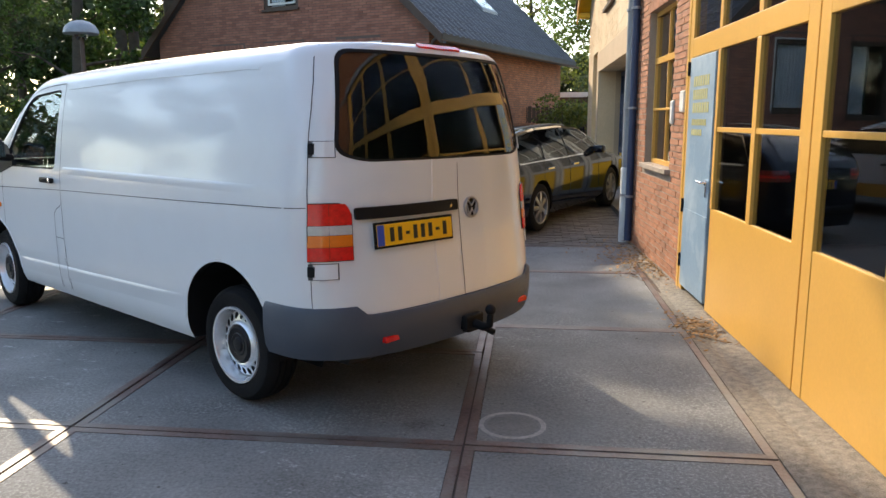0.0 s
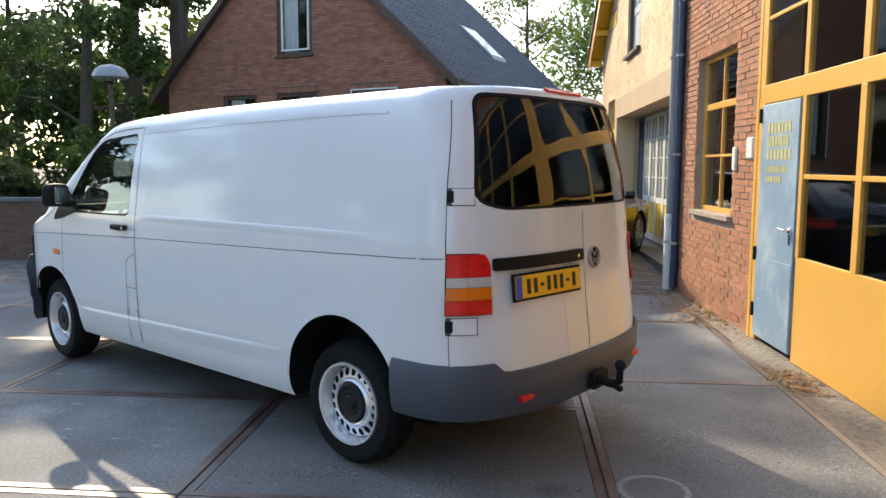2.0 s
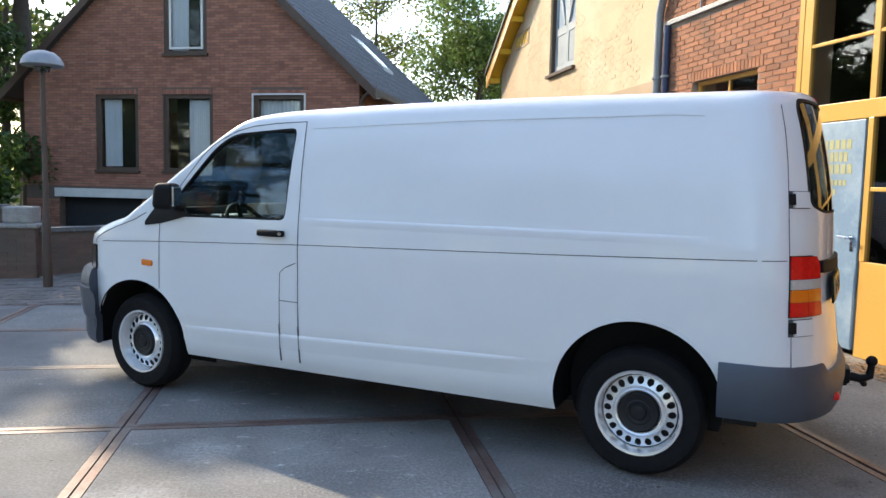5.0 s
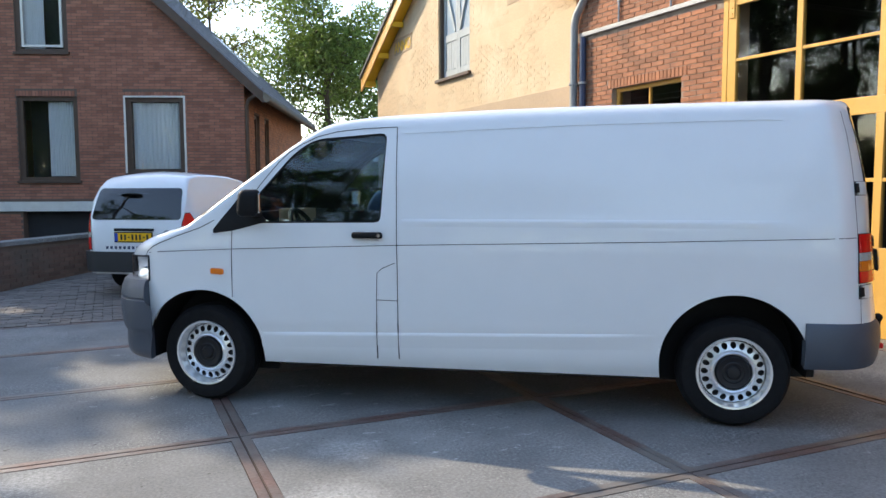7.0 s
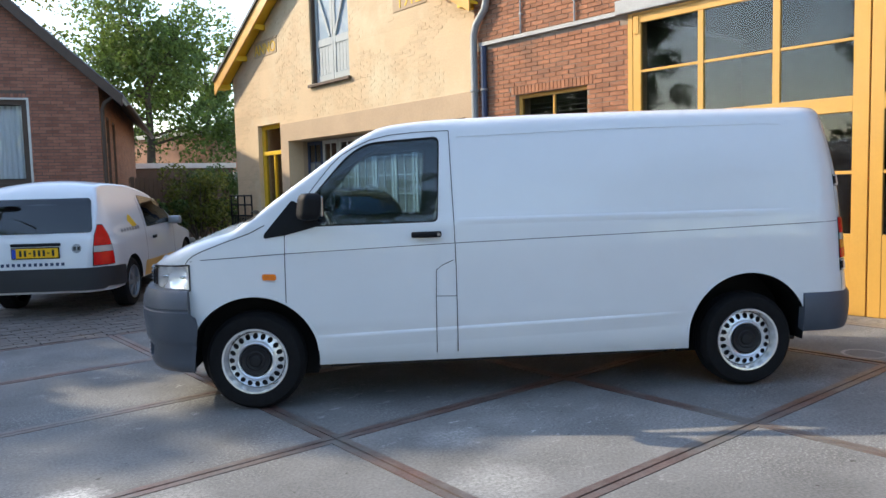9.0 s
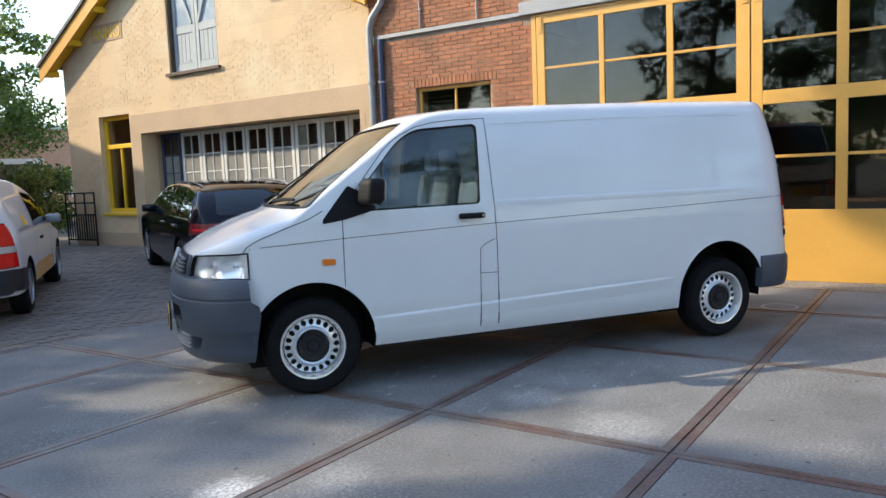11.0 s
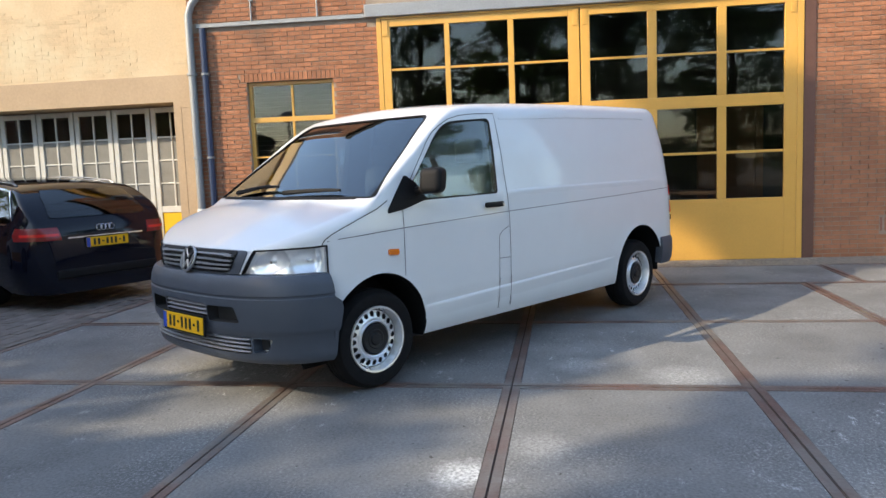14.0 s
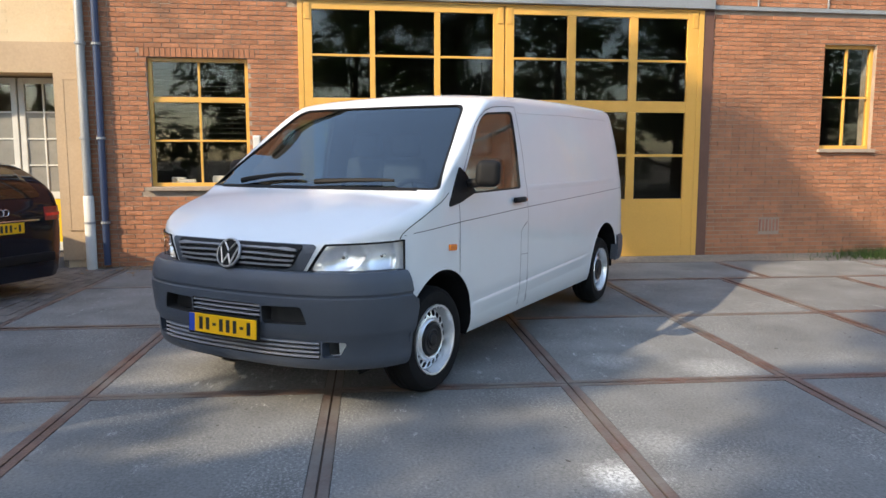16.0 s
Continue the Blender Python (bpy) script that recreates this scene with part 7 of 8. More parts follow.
for s in (1, -1):
    car_glass(wagon_ob, au_tree, rounded([(2.32, 0.985), (1.75, 1.325), (1.05, 1.385), (1.05, 0.985)], 0.03), 'y', s, "dark side window")
    car_glass(wagon_ob, au_tree, rounded([(0.98, 0.985), (0.98, 1.385), (0.25, 1.375), (0.18, 0.985)], 0.03), 'y', s, "dark side window")
    car_glass(wagon_ob, au_tree, rounded([(0.10, 0.985), (0.17, 1.37), (-0.40, 1.31), (-0.66, 1.02), (-0.62, 0.985)], 0.03), 'y', s, "dark rear side window")
    trim = [(2.40, 0.97), (1.78, 1.345), (1.05, 1.405), (0.2, 1.395), (-0.42, 1.33), (-0.70, 1.02)]
    part("chrome_trim", patch([(x, z + 0.012) for x, z in trim] + [(x, z - 0.010) for x, z in trim[::-1]], 'y', 0.010, 0.006, (), 0.06, au_tree, s), "chrome", wagon_ob, "chrome window trim")
    part("chrome_sill", patch([(2.36, 0.979), (-0.62, 0.979), (-0.62, 0.962), (2.36, 0.962)], 'y', 0.010, 0.006, (), 0.06, au_tree, s), "chrome", wagon_ob, "chrome line under the side windows")
    lamp = part("tail_lamp", wrap_patch(au_tree, s, (-0.60, 0.42), ((0.795, 167, 112), (0.86, 166, 109), (0.935, 163, 113)), 0.008), "red_dark", wagon_ob, "wide dark red tail lamp", smooth=40)
    part("lamp_lens", wrap_patch(au_tree, s, (-0.60, 0.42), ((0.84, 164, 120), (0.87, 164, 120)), 0.0115), "red_lens", lamp, "bright red lamp strip", smooth=40)
    bm = bmesh.new()
    box(bm, (2.02, 0.86 * s if s > 0 else -1.06, 0.96), (2.16, 1.06 if s > 0 else -0.86, 1.08), 0.03)
    part("mirror", bm, "navy_car", wagon_ob, smooth=50)
    for x in (1.12, 0.20):
        part("door_handle", frame_bars([((x, 0.905 * s if s > 0 else -0.94, 0.84), (x + 0.20, 0.94 if s > 0 else -0.905, 0.87))], 0.008), "chrome", wagon_ob)
    for line in ([(1.02, 0.97), (1.01, 0.30)], [(2.18, 0.97), (2.22, 0.32)], [(0.12, 0.97), (0.10, 0.75), (0.30, 0.55), (0.36, 0.32)]):
        pts = [Vector(p) for p in line]
        part("door_gap", patch([(p.x + 0.005, p.y) for p in pts] + [(p.x - 0.005, p.y) for p in pts[::-1]], 'y', 0.002, 0.0, (), 0.06, au_tree, s), "dark", wagon_ob)
    bm = bmesh.new()
    rail = []
    for x, up in ((1.50, 0.0), (1.42, 0.022), (0.9, 0.026), (0.3, 0.026), (-0.25, 0.022), (-0.34, 0.0)):
        rail.append(au_tree.ray_cast(Vector((x, 0.60 * s, 3)), Vector((0, 0, -1)))[0] + Vector((0, 0, up)))
    tube(bm, rail, 0.012, seg=8)
    part("roof_rail", bm, "alloy", wagon_ob, "silver roof rail")
    part("headlamp", patch(rounded([(3.40, 0.64), (3.34, 0.76), (3.62, 0.73), (3.70, 0.62)], 0.03), 'y', 0.008, 0.008, (), 0.05, au_tree, s), "lamp_bowl", wagon_ob)
car_glass(wagon_ob, au_tree, rounded([(-0.60, 1.03), (-0.52, 1.33), (0.52, 1.33), (0.60, 1.03)], 0.06), 'x', -1, "dark rear window")
car_glass(wagon_ob, au_tree, rounded([(-0.66, 1.06), (-0.55, 1.36), (0.55, 1.36), (0.66, 1.06)], 0.05), 'x', 1, "dark windscreen")
part("chrome_strip", patch(rounded([(-0.46, 0.80), (-0.46, 0.815), (0.46, 0.815), (0.46, 0.80)], 0.004), 'x', 0.010, 0.006, (), 0.05, au_tree, -1), "chrome", wagon_ob)
hit = au_tree.ray_cast(Vector((-4, 0.0, 0.74)), Vector((1, 0, 0)))[0]
plate_thing(wagon_ob, Matrix.Translation(hit + Vector((-0.012, 0, 0))) @ Matrix.Rotation(math.pi, 4, 'Z'))
for k in range(4):
    bm = bmesh.new()
    pts = [(0.0, (k - 1.5) * 0.052 + 0.034 * math.cos(a), 0.034 * math.sin(a)) for a in span(0, 2 * math.pi, 21)]
    tube(bm, pts, 0.005, seg=6, cap=False)
    o = part("emblem_ring", bm, "chrome", wagon_ob)
    hit = au_tree.ray_cast(Vector((-4, 0.0, 0.90)), Vector((1, 0, 0)))[0]
    o.matrix_local = Matrix.Translation(hit + Vector((-0.008, 0, 0)))
bm = frame_bars([((-1.13, -0.62, 0.36), (-1.04, 0.62, 0.46))], 0.02)
part("bumper_insert", bm, "black", wagon_ob)

# small white delivery car
AS = Matrix.Translation((-3.0, 12.28, 0.04)) @ Matrix.Rotation(math.atan2(0.796, 0.605), 4, 'Z') @ Matrix.Rotation(radians(-1.2), 4, 'Y')
as_top = [(-0.92, 0.55), (-0.90, 0.86), (-0.86, 1.02), (-0.68, 1.44), (-0.57, 1.56), (-0.48, 1.60), (-0.2, 1.625), (0.5, 1.60), (1.2, 1.475), (1.45, 1.37), (2.15, 1.00), (2.3, 0.95), (2.85, 0.83), (3.15, 0.72), (3.30, 0.58), (3.33, 0.45)]
as_side = [(0.18, 0.76), (0.28, 0.80), (0.55, 0.815), (0.75, 0.812), (0.92, 0.80), (1.0, 0.785), (1.25, 0.71), (1.45, 0.625), (1.55, 0.56), (1.65, 0.48)]
xs_o = [-0.92, -0.915, -0.90, -0.87] + span(-0.82, 3.05, 46) + [3.12, 3.19, 3.24, 3.28, 3.31, 3.325, 3.33]
hatch_ob, op_tree = parked_car("delivery_car", AS, "small white delivery car with faded lettering, parked on pavers", "white_car", as_top, as_side, xs_o, 0.31, (0.0, 2.61), 0.305, 6, 0.815)
car_glass(hatch_ob, op_tree, rounded([(-0.635, 1.01), (-0.585, 1.41), (0.585, 1.41), (0.635, 1.01)], 0.06), 'x', -1, "dark rear window")
car_glass(hatch_ob, op_tree, rounded([(-0.66, 1.02), (-0.52, 1.38), (0.52, 1.38), (0.66, 1.02)], 0.05), 'x', 1, "dark windscreen")
for s in (1, -1):
    car_glass(hatch_ob, op_tree, rounded([(1.92, 0.97), (1.42, 1.33), (0.72, 1.40), (0.66, 0.97)], 0.03), 'y', s, "dark cab side window")
    lamp = part("tail_lamp", wrap_patch(op_tree, s, (-0.40, 0.40), ((0.615, 155, 122), (0.80, 154, 124), (0.98, 151, 130), (1.10, 146, 138)), 0.006), "black", hatch_ob, "tall red tail lamp", smooth=40)
    for rows, ma in ((((0.625, 154, 123), (0.775, 153, 125)), "red_lens"), (((0.780, 153, 125), (0.85, 152.5, 126.5)), "clear_lens"), (((0.855, 152.5, 127), (0.98, 150, 131), (1.09, 146, 138.5)), "red_lens")):
        part("lamp_lens", wrap_patch(op_tree, s, (-0.40, 0.40), rows, 0.013), ma, lamp, smooth=40)
    bm = bmesh.new()
    box(bm, (1.66, 0.80 * s if s > 0 else -0.98, 0.94), (1.80, 0.98 if s > 0 else -0.80, 1.06), 0.03)
    part("mirror", bm, "zinc", hatch_ob, smooth=50)
    bm = bmesh.new()
    box(bm, (0.76, 0.835 * s if s > 0 else -0.865, 0.80), (0.90, 0.865 if s > 0 else -0.835, 0.84), 0.01)
    part("door_handle", bm, "black", hatch_ob)
    for line in ([(0.62, 1.38), (0.58, 0.90), (0.60, 0.30)], [(1.90, 0.97), (1.94, 0.30)]):
        pts = [Vector(p) for p in line]
        part("door_gap", patch([(p.x + 0.005, p.y) for p in pts] + [(p.x - 0.005, p.y) for p in pts[::-1]], 'y', 0.002, 0.0, (), 0.06, op_tree, s), "seam", hatch_ob)
    # faded lettering on the flank: plain bars
    part("yellow_emblem", patch(rounded([(0.30, 1.02), (0.10, 1.18), (-0.02, 1.10), (0.12, 1.0)], 0.03), 'y', 0.003, 0.0, (), 0.06, op_tree, s), "yellow2", hatch_ob, "faded yellow emblem")
    for k in range(7):
        x = 0.36 - 0.105 * k
        part("bar", patch([(x, 0.965), (x, 1.01), (x - 0.075, 1.01), (x - 0.075, 0.965)], 'y', 0.0035, 0.0, (), 0.05, op_tree, s), "zinc", hatch_ob)
    part("yellow_stripe", patch(rounded([(1.95, 0.30), (1.95, 0.50), (0.50, 0.52), (0.42, 0.32)], 0.02), 'y', 0.003, 0.0, (), 0.06, op_tree, s), "yellow", hatch_ob, "yellow lower side stripe")
    part("sill_cladding", patch([(0.40, 0.22), (0.40, 0.29), (2.2, 0.29), (2.2, 0.22)], 'y', 0.006, 0.006, (), 0.06, op_tree, s), "trim_dark", hatch_ob)
part("rear_bumper", patch(rounded([(-0.70, 0.34), (-0.77, 0.42), (-0.77, 0.60), (0.77, 0.60), (0.77, 0.42), (0.70, 0.34)], 0.03), 'x', 0.05, 0.05, (), 0.06, op_tree, -1), "trim_dark", hatch_ob, "dark grey rear bumper", smooth=40)
for s in (1, -1):
    part("bumper_corner", patch(rounded([(-0.88, 0.37), (-0.84, 0.60), (-0.40, 0.58), (-0.36, 0.34)], 0.03), 'y', 0.03, 0.03, (), 0.06, op_tree, s), "trim_dark", hatch_ob, smooth=40)
hit = op_tree.ray_cast(Vector((-4, 0.0, 0.79)), Vector((1, 0, 0)))[0]
plate_thing(hatch_ob, Matrix.Translation(hit + Vector((-0.016, 0, 0))) @ Matrix.Rotation(math.pi, 4, 'Z'))
part("handle_strip", patch(rounded([(-0.28, 0.865), (-0.28, 0.90), (0.28, 0.90), (0.28, 0.865)], 0.01), 'x', 0.016, 0.016, (), 0.05, op_tree, -1), "black", hatch_ob)
for k in range(12):
    y = 0.40 - 0.062 * k
    part("bar", patch([(y, 0.635), (y, 0.672), (y - 0.036, 0.672), (y - 0.036, 0.635)], 'x', 0.003, 0.0, (), 0.05, op_tree, -1), "blue_dark", hatch_ob)
part("round_sticker", patch([(-0.46 + 0.055 * math.cos(a), 0.83 + 0.055 * math.sin(a)) for a in span(0, 2 * math.pi, 15)[:-1]], 'x', 0.003, 0.0, (), 0.05, op_tree, -1), "zinc", hatch_ob, "round grey sticker")
for y in (-0.485, -0.44):
    part("bar", patch([(y + 0.014, 0.808), (y + 0.014, 0.852), (y - 0.014, 0.852), (y - 0.014, 0.808)], 'x', 0.0045, 0.0, (), 0.04, op_tree, -1), "ink", hatch_ob)
bm = bmesh.new()
hit = op_tree.ray_cast(Vector((-4, 0.0, 1.08)), Vector((1, 0, 0)))[0]
tube(bm, [hit + Vector((-0.02, 0.0, 0.0)), hit + Vector((0.03, 0.18, 0.08)), hit + Vector((0.055, 0.36, 0.12))], 0.010, seg=6)
part("rear_wiper", bm, "black", hatch_ob)

# ---------- trees, shrubs and the far background
def leaf_cloud(name, blobs, count, size, material, seed, parent=None, squash=0.8):
    """Many small leaf blades scattered through uneven clumps."""
    rng = np.random.default_rng(seed)
    wts = np.array([b[3] ** 2 for b in blobs])
    wts = wts / wts.sum()
    pick = rng.choice(len(blobs), count, p=wts)
    cen = np.array([b[:3] for b in blobs])[pick]
    rad = np.array([b[3] for b in blobs])[pick]
    d = rng.normal(size=(count, 3))
    d /= np.linalg.norm(d, axis=1)[:, None]
    r = rad * (0.35 + 0.65 * rng.random(count) ** 0.6)
    pos = cen + d * r[:, None] * np.array([1, 1, squash])
    a = rng.normal(size=(count, 3))
    a /= np.linalg.norm(a, axis=1)[:, None]
    b = np.cross(a, rng.normal(size=(count, 3)))
    b /= np.linalg.norm(b, axis=1)[:, None]
    s = size * (0.6 + 0.8 * rng.random(count))[:, None]
    tip, tail, l, rr = pos + a * s, pos - a * s * 0.8, pos + b * s * 0.5 + a * s * 0.1, pos - b * s * 0.5 + a * s * 0.1
    vs = np.stack([tail, l, tip, rr], axis=1).reshape(-1, 3)
    me = bpy.data.meshes.new(name)
    me.vertices.add(count * 4)
    me.vertices.foreach_set("co", vs.ravel())
    me.loops.add(count * 4)
    me.loops.foreach_set("vertex_index", np.arange(count * 4))
    me.polygons.add(count)
    me.polygons.foreach_set("loop_start", np.arange(count) * 4)
    me.update(calc_edges=True)
    me.materials.append(M[material])
    ob = new(name, me)
    ob.parent = parent
    return ob


def tree(x, y, h, crown, seed, leaf_m, leaves=5000, size=0.13, trunk=0.22, bare=0.3, label="tall leafy deciduous tree with an uneven crown", z0=0.0, puff=1.0):
    rnd = random.Random(seed)
    t = thing("tree", Matrix.Translation((x, y, z0 - 0.08)), label, "tree", "trees round the yard")
    bm = bmesh.new()
    lean = Vector((rnd.uniform(-0.04, 0.04), rnd.uniform(-0.04, 0.04), 1))
    pts = [Vector((0, 0, 0)) + lean * h * f + Vector((rnd.uniform(-0.1, 0.1), rnd.uniform(-0.1, 0.1), 0)) * (f > 0) for f in (0, 0.04, 0.2, 0.4, 0.6, 0.78, 0.92)]
    tube(bm, pts, [trunk * 1.35, trunk, trunk * 0.9, trunk * 0.7, trunk * 0.48, trunk * 0.28, trunk * 0.1], seg=10)
    blobs = []
    n = 15
    for k in range(n):
        f = bare + (0.95 - bare) * (k + rnd.random() * 0.6) / n
        i = min(int(f * 6), 5)
        base = pts[min(5, max(1, i))].lerp(pts[min(6, max(2, i + 1))], rnd.random())
        ang = k * 2.4 + rnd.uniform(-0.4, 0.4)
        reach = crown * (1.0 - 0.55 * max(0, (f - 0.55) / 0.45)) * rnd.uniform(0.6, 1.0)
        end = base + Vector((math.cos(ang) * reach, math.sin(ang) * reach, reach * rnd.uniform(0.15, 0.6)))
        mid = base.lerp(end, 0.5) + Vector((0, 0, rnd.uniform(-0.1, 0.25)))
        tube(bm, [base, mid, end], [trunk * 0.28, trunk * 0.16, trunk * 0.05], seg=6)
        for j in range(4):
            p = base.lerp(end, 0.45 + 0.2 * j) + Vector((rnd.uniform(-1, 1), rnd.uniform(-1, 1), rnd.uniform(-0.6, 0.8))) * crown * 0.22
            blobs.append((p.x, p.y, p.z, crown * rnd.uniform(0.12, 0.26) * puff))
            q = p + Vector((rnd.uniform(-1, 1), rnd.uniform(-1, 1), rnd.uniform(-0.4, 0.8))) * 0.4
            tube(bm, [base.lerp(end, 0.35 + 0.18 * j), p, q], [trunk * 0.09, trunk * 0.05, trunk * 0.02], seg=5)
    part("trunk", bm, "bark", t, "grey-brown bark", smooth=60)
    leaf_cloud("crown", blobs, leaves, size, leaf_m, seed, t)
    return t


def shrub(x, y, h, r, seed, leaf_m, leaves=2500, size=0.07, label="dense green garden shrub with small leaves", z0=0.0):
    rnd = random.Random(seed)
    s = thing("shrub", Matrix.Translation((x, y, z0 - 0.05)), label, "shrub", "garden shrubs")
    bm = bmesh.new()
    blobs = []
    for k in range(11):
        a, q = rnd.uniform(0, 6.28), r * rnd.uniform(0.2, 0.8)
        e = Vector((math.cos(a) * q, math.sin(a) * q, h * rnd.uniform(0.35, 0.85)))
        tube(bm, [(0.05 * math.cos(a), 0.05 * math.sin(a), 0), e * 0.5 + Vector((0, 0, 0.1)), e], [0.025, 0.018, 0.006], seg=5)
        blobs.append((e.x, e.y, e.z, r * rnd.uniform(0.28, 0.5)))
        blobs.append((e.x * 1.1, e.y * 1.1, e.z * 0.5, r * rnd.uniform(0.25, 0.4)))
    part("stems", bm, "bark", s)
    leaf_cloud("foliage", blobs, leaves, size, leaf_m, seed, s)
    return s


# woods left of the house; high unseen crowns placed to shade the yard
for x, y, h, c, sd, m_, n, b in ((-9.2, 23.6, 14.0, 2.8, 1, "leaf_dark", 14000, 0.60), (-11.5, 24.2, 20.0, 2.2, 23, "leaf_dark", 7000, 0.74), (-10.9, 20.5, 11.6, 2.9, 2, "leaf", 30000, 0.20), (-14.5, 21.5, 15.0, 3.3, 3, "leaf_dark", 26000, 0.20),
                                 (-17.5, 24.0, 16, 3.8, 4, "leaf", 22000, 0.2), (-9.0, 33.0, 9.5, 3.4, 5, "leaf", 5000, 0.2), (-13.0, 33.0, 13, 4.0, 6, "leaf_yellow", 4500, 0.15),
                                 (-19.0, 31.0, 13, 4.2, 7, "leaf_dark", 5000, 0.15), (-24.0, 27.0, 12, 4.2, 8, "leaf", 4500, 0.15), (-7.2, 31.5, 8.5, 2.6, 9, "leaf_dark", 4500, 0.25),
                                 (-17.7, 20.4, 15.6, 3.2, 10, "leaf_dark", 22000, 0.58), (-24.5, 24.5, 13, 3.2, 19, "leaf", 9000, 0.5)):
    tree(x, y, h, c, sd, m_, n, 0.085 if n > 8000 else 0.14, 0.20 if sd > 1 else 0.30, b)
tree(-12.0, 26.75, 13.0, 1.4, 71, "leaf_dark", 4000, 0.10, 0.25, 0.72)
shrub(-10.5, 27.6, 2.3, 1.3, 72, "leaf_fresh", 3500, 0.07, "sunlit yellow-green shrub under the trees", 0.5)
# added tree whose unseen crown shades the ground right of the van
tree(-9.6, 24.6, 14.3, 1.9, 51, "leaf", 30000, 0.09, 0.22, 0.62, puff=1.7)
# behind the house and the cream building
tree(2.4, 40.0, 13.5, 4.2, 11, "leaf_yellow", 9000, 0.10, 0.18, 0.25, "airy pale-leaved tree with thin twigs")
tree(6.0, 33.0, 9.8, 3.9, 12, "leaf_fresh", 24000, 0.10, 0.22, 0.48, "broad bright green tree behind the yard", puff=1.6)
tree(10.5, 37.0, 9.0, 3.4, 13, "leaf_fresh", 12000, 0.12, 0.2, 0.2)
# unseen, behind the camera across the road; southern ones added to darken glass reflections
for x, y, h, c, sd, m_ in ((-20, 5, 11, 3.6, 14, "leaf"), (-22, 10.5, 11, 3.6, 15, "leaf_dark"), (-19, -2.5, 11, 3.6, 16, "leaf"), (-21, -9, 11, 4.0, 17, "leaf_dark"), (-17, -14, 11, 3.6, 18, "leaf"), (-24, 1, 11, 3.6, 20, "leaf_dark"), (-5, -19, 12.5, 4.0, 21, "leaf"), (-10, -22, 13, 4.0, 22, "leaf_dark"), (1.0, -17, 12, 3.8, 24, "leaf"), (-27, -5, 13, 4.0, 61, "leaf_dark"), (-27.5, 6, 13, 4.0, 62, "leaf"), (-28, -13, 13, 4.0, 63, "leaf_dark"), (-29.5, 0.5, 13.5, 4.2, 64, "leaf"), (-30, -19, 12, 4.0, 65, "leaf_dark")):
    tree(x, y, h, c, sd, m_, 9000, 0.12, 0.22, 0.22)
# shrubs between the buildings and over the garden wall
for x, y, h, r, sd, m_ in ((3.3, 21.4, 2.3, 0.9, 35, "leaf"), (2.45, 20.6, 2.15, 0.95, 36, "leaf_yellow"), (1.55, 20.4, 1.25, 0.5, 34, "leaf"), (4.9, 31.5, 3.9, 1.3, 33, "leaf_dark")):
    shrub(x, y, h, r, sd, m_, 3000, 0.06, "leafy garden shrub between the two buildings", 0.2)
for i in range(1, 11):
    shrub(-7.4 - 1.28 * i, 16.3 + 0.75 * math.sin(i * 2.1) + 0.12 * i, 1.7 + 0.5 * math.sin(i * 1.7) + (1.1 if i > 2 else 0.0), 1.0, 40 + i, ("leaf_dark", "leaf", "leaf_dark")[i % 3], 2800, 0.085, "dark green shrub behind the garden wall", 0.5)

# far woods close the view below the crowns
rnd = random.Random(99)
for cx, cy, dx, dy, n, h_, leaves, size, lab in ((-34, 38, 32, 6, 64, 8.5, 12000, 0.30, "dense dark far woods beyond the garden"), (-34, -24, 3, 44, 46, 6.0, 4500, 0.26, "dense hedge and woods across the road"), (-2, 48, 30, 3, 34, 4.5, 12000, 0.30, "far trees behind the buildings"), (-25, -28, 40, 4, 34, 5.0, 12000, 0.30, "far trees at the end of the road")):
    bl = [(cx + dx * rnd.random(), cy + dy * rnd.random(), h_ * rnd.random() ** 0.8 + 0.4, rnd.uniform(1.0, 2.0)) for _ in range(n)]
    ob = leaf_cloud("far_woods", bl, leaves, size, "leaf_dark", int(cx * 3 + 500))
    tagged(ob, lab, "trees", "", "stuff")

# ---------- garden wall, lamp post, fence, far buildings
gw = structure(thing("garden_wall"), "low grey-brown brick garden wall with a flat coping")
runs = [((-3.4, 15.1), (-5.15, 12.75), 0.72), ((-5.15, 12.75), (-5.85, 12.35), 0.72), ((-6.3, 12.35), (-20.0, 13.3), 1.04)]
for (x0, y0), (x1, y1), top_z in runs:
    a, b = Vector((x0, y0, 0)), Vector((x1, y1, 0))
    d = (b - a).normalized()
    n_ = Vector((-d.y, d.x, 0))
    if n_.y > 0:
        n_ = -n_
    L_ = (b - a).length
    part("wall_core", wall_panel(a + Vector((0, 0, 0)), d, n_, L_, -0.1, top_z - 0.06, 0.22), "mortar_dark", gw)
    joined("brickwork", brick_bond(a, d, n_, L_, 0.03, top_z - 0.08, seed=int(L_ * 10), proud=0.008), "brick_garden", gw)
    bm = bmesh.new()
    q = [a + n_ * 0.04, b + n_ * 0.04, b - n_ * 0.26, a - n_ * 0.26]
    v = [bm.verts.new(p + Vector((0, 0, z))) for z in (top_z - 0.058, top_z) for p in q]
    for f in ((3, 2, 1, 0), (4, 5, 6, 7), (0, 1, 5, 4), (1, 2, 6, 5), (2, 3, 7, 6), (3, 0, 4, 7)):
        bm.faces.new([v[i] for i in f])
    bmesh.ops.recalc_face_normals(bm, faces=bm.faces)
    part("coping", bm, "concrete", gw, "flat concrete coping")
part("pillar", boxes(((-6.30, 12.16, -0.1), (-5.85, 12.61, 0.72))), "mortar_dark", gw, "square brick end pillar")
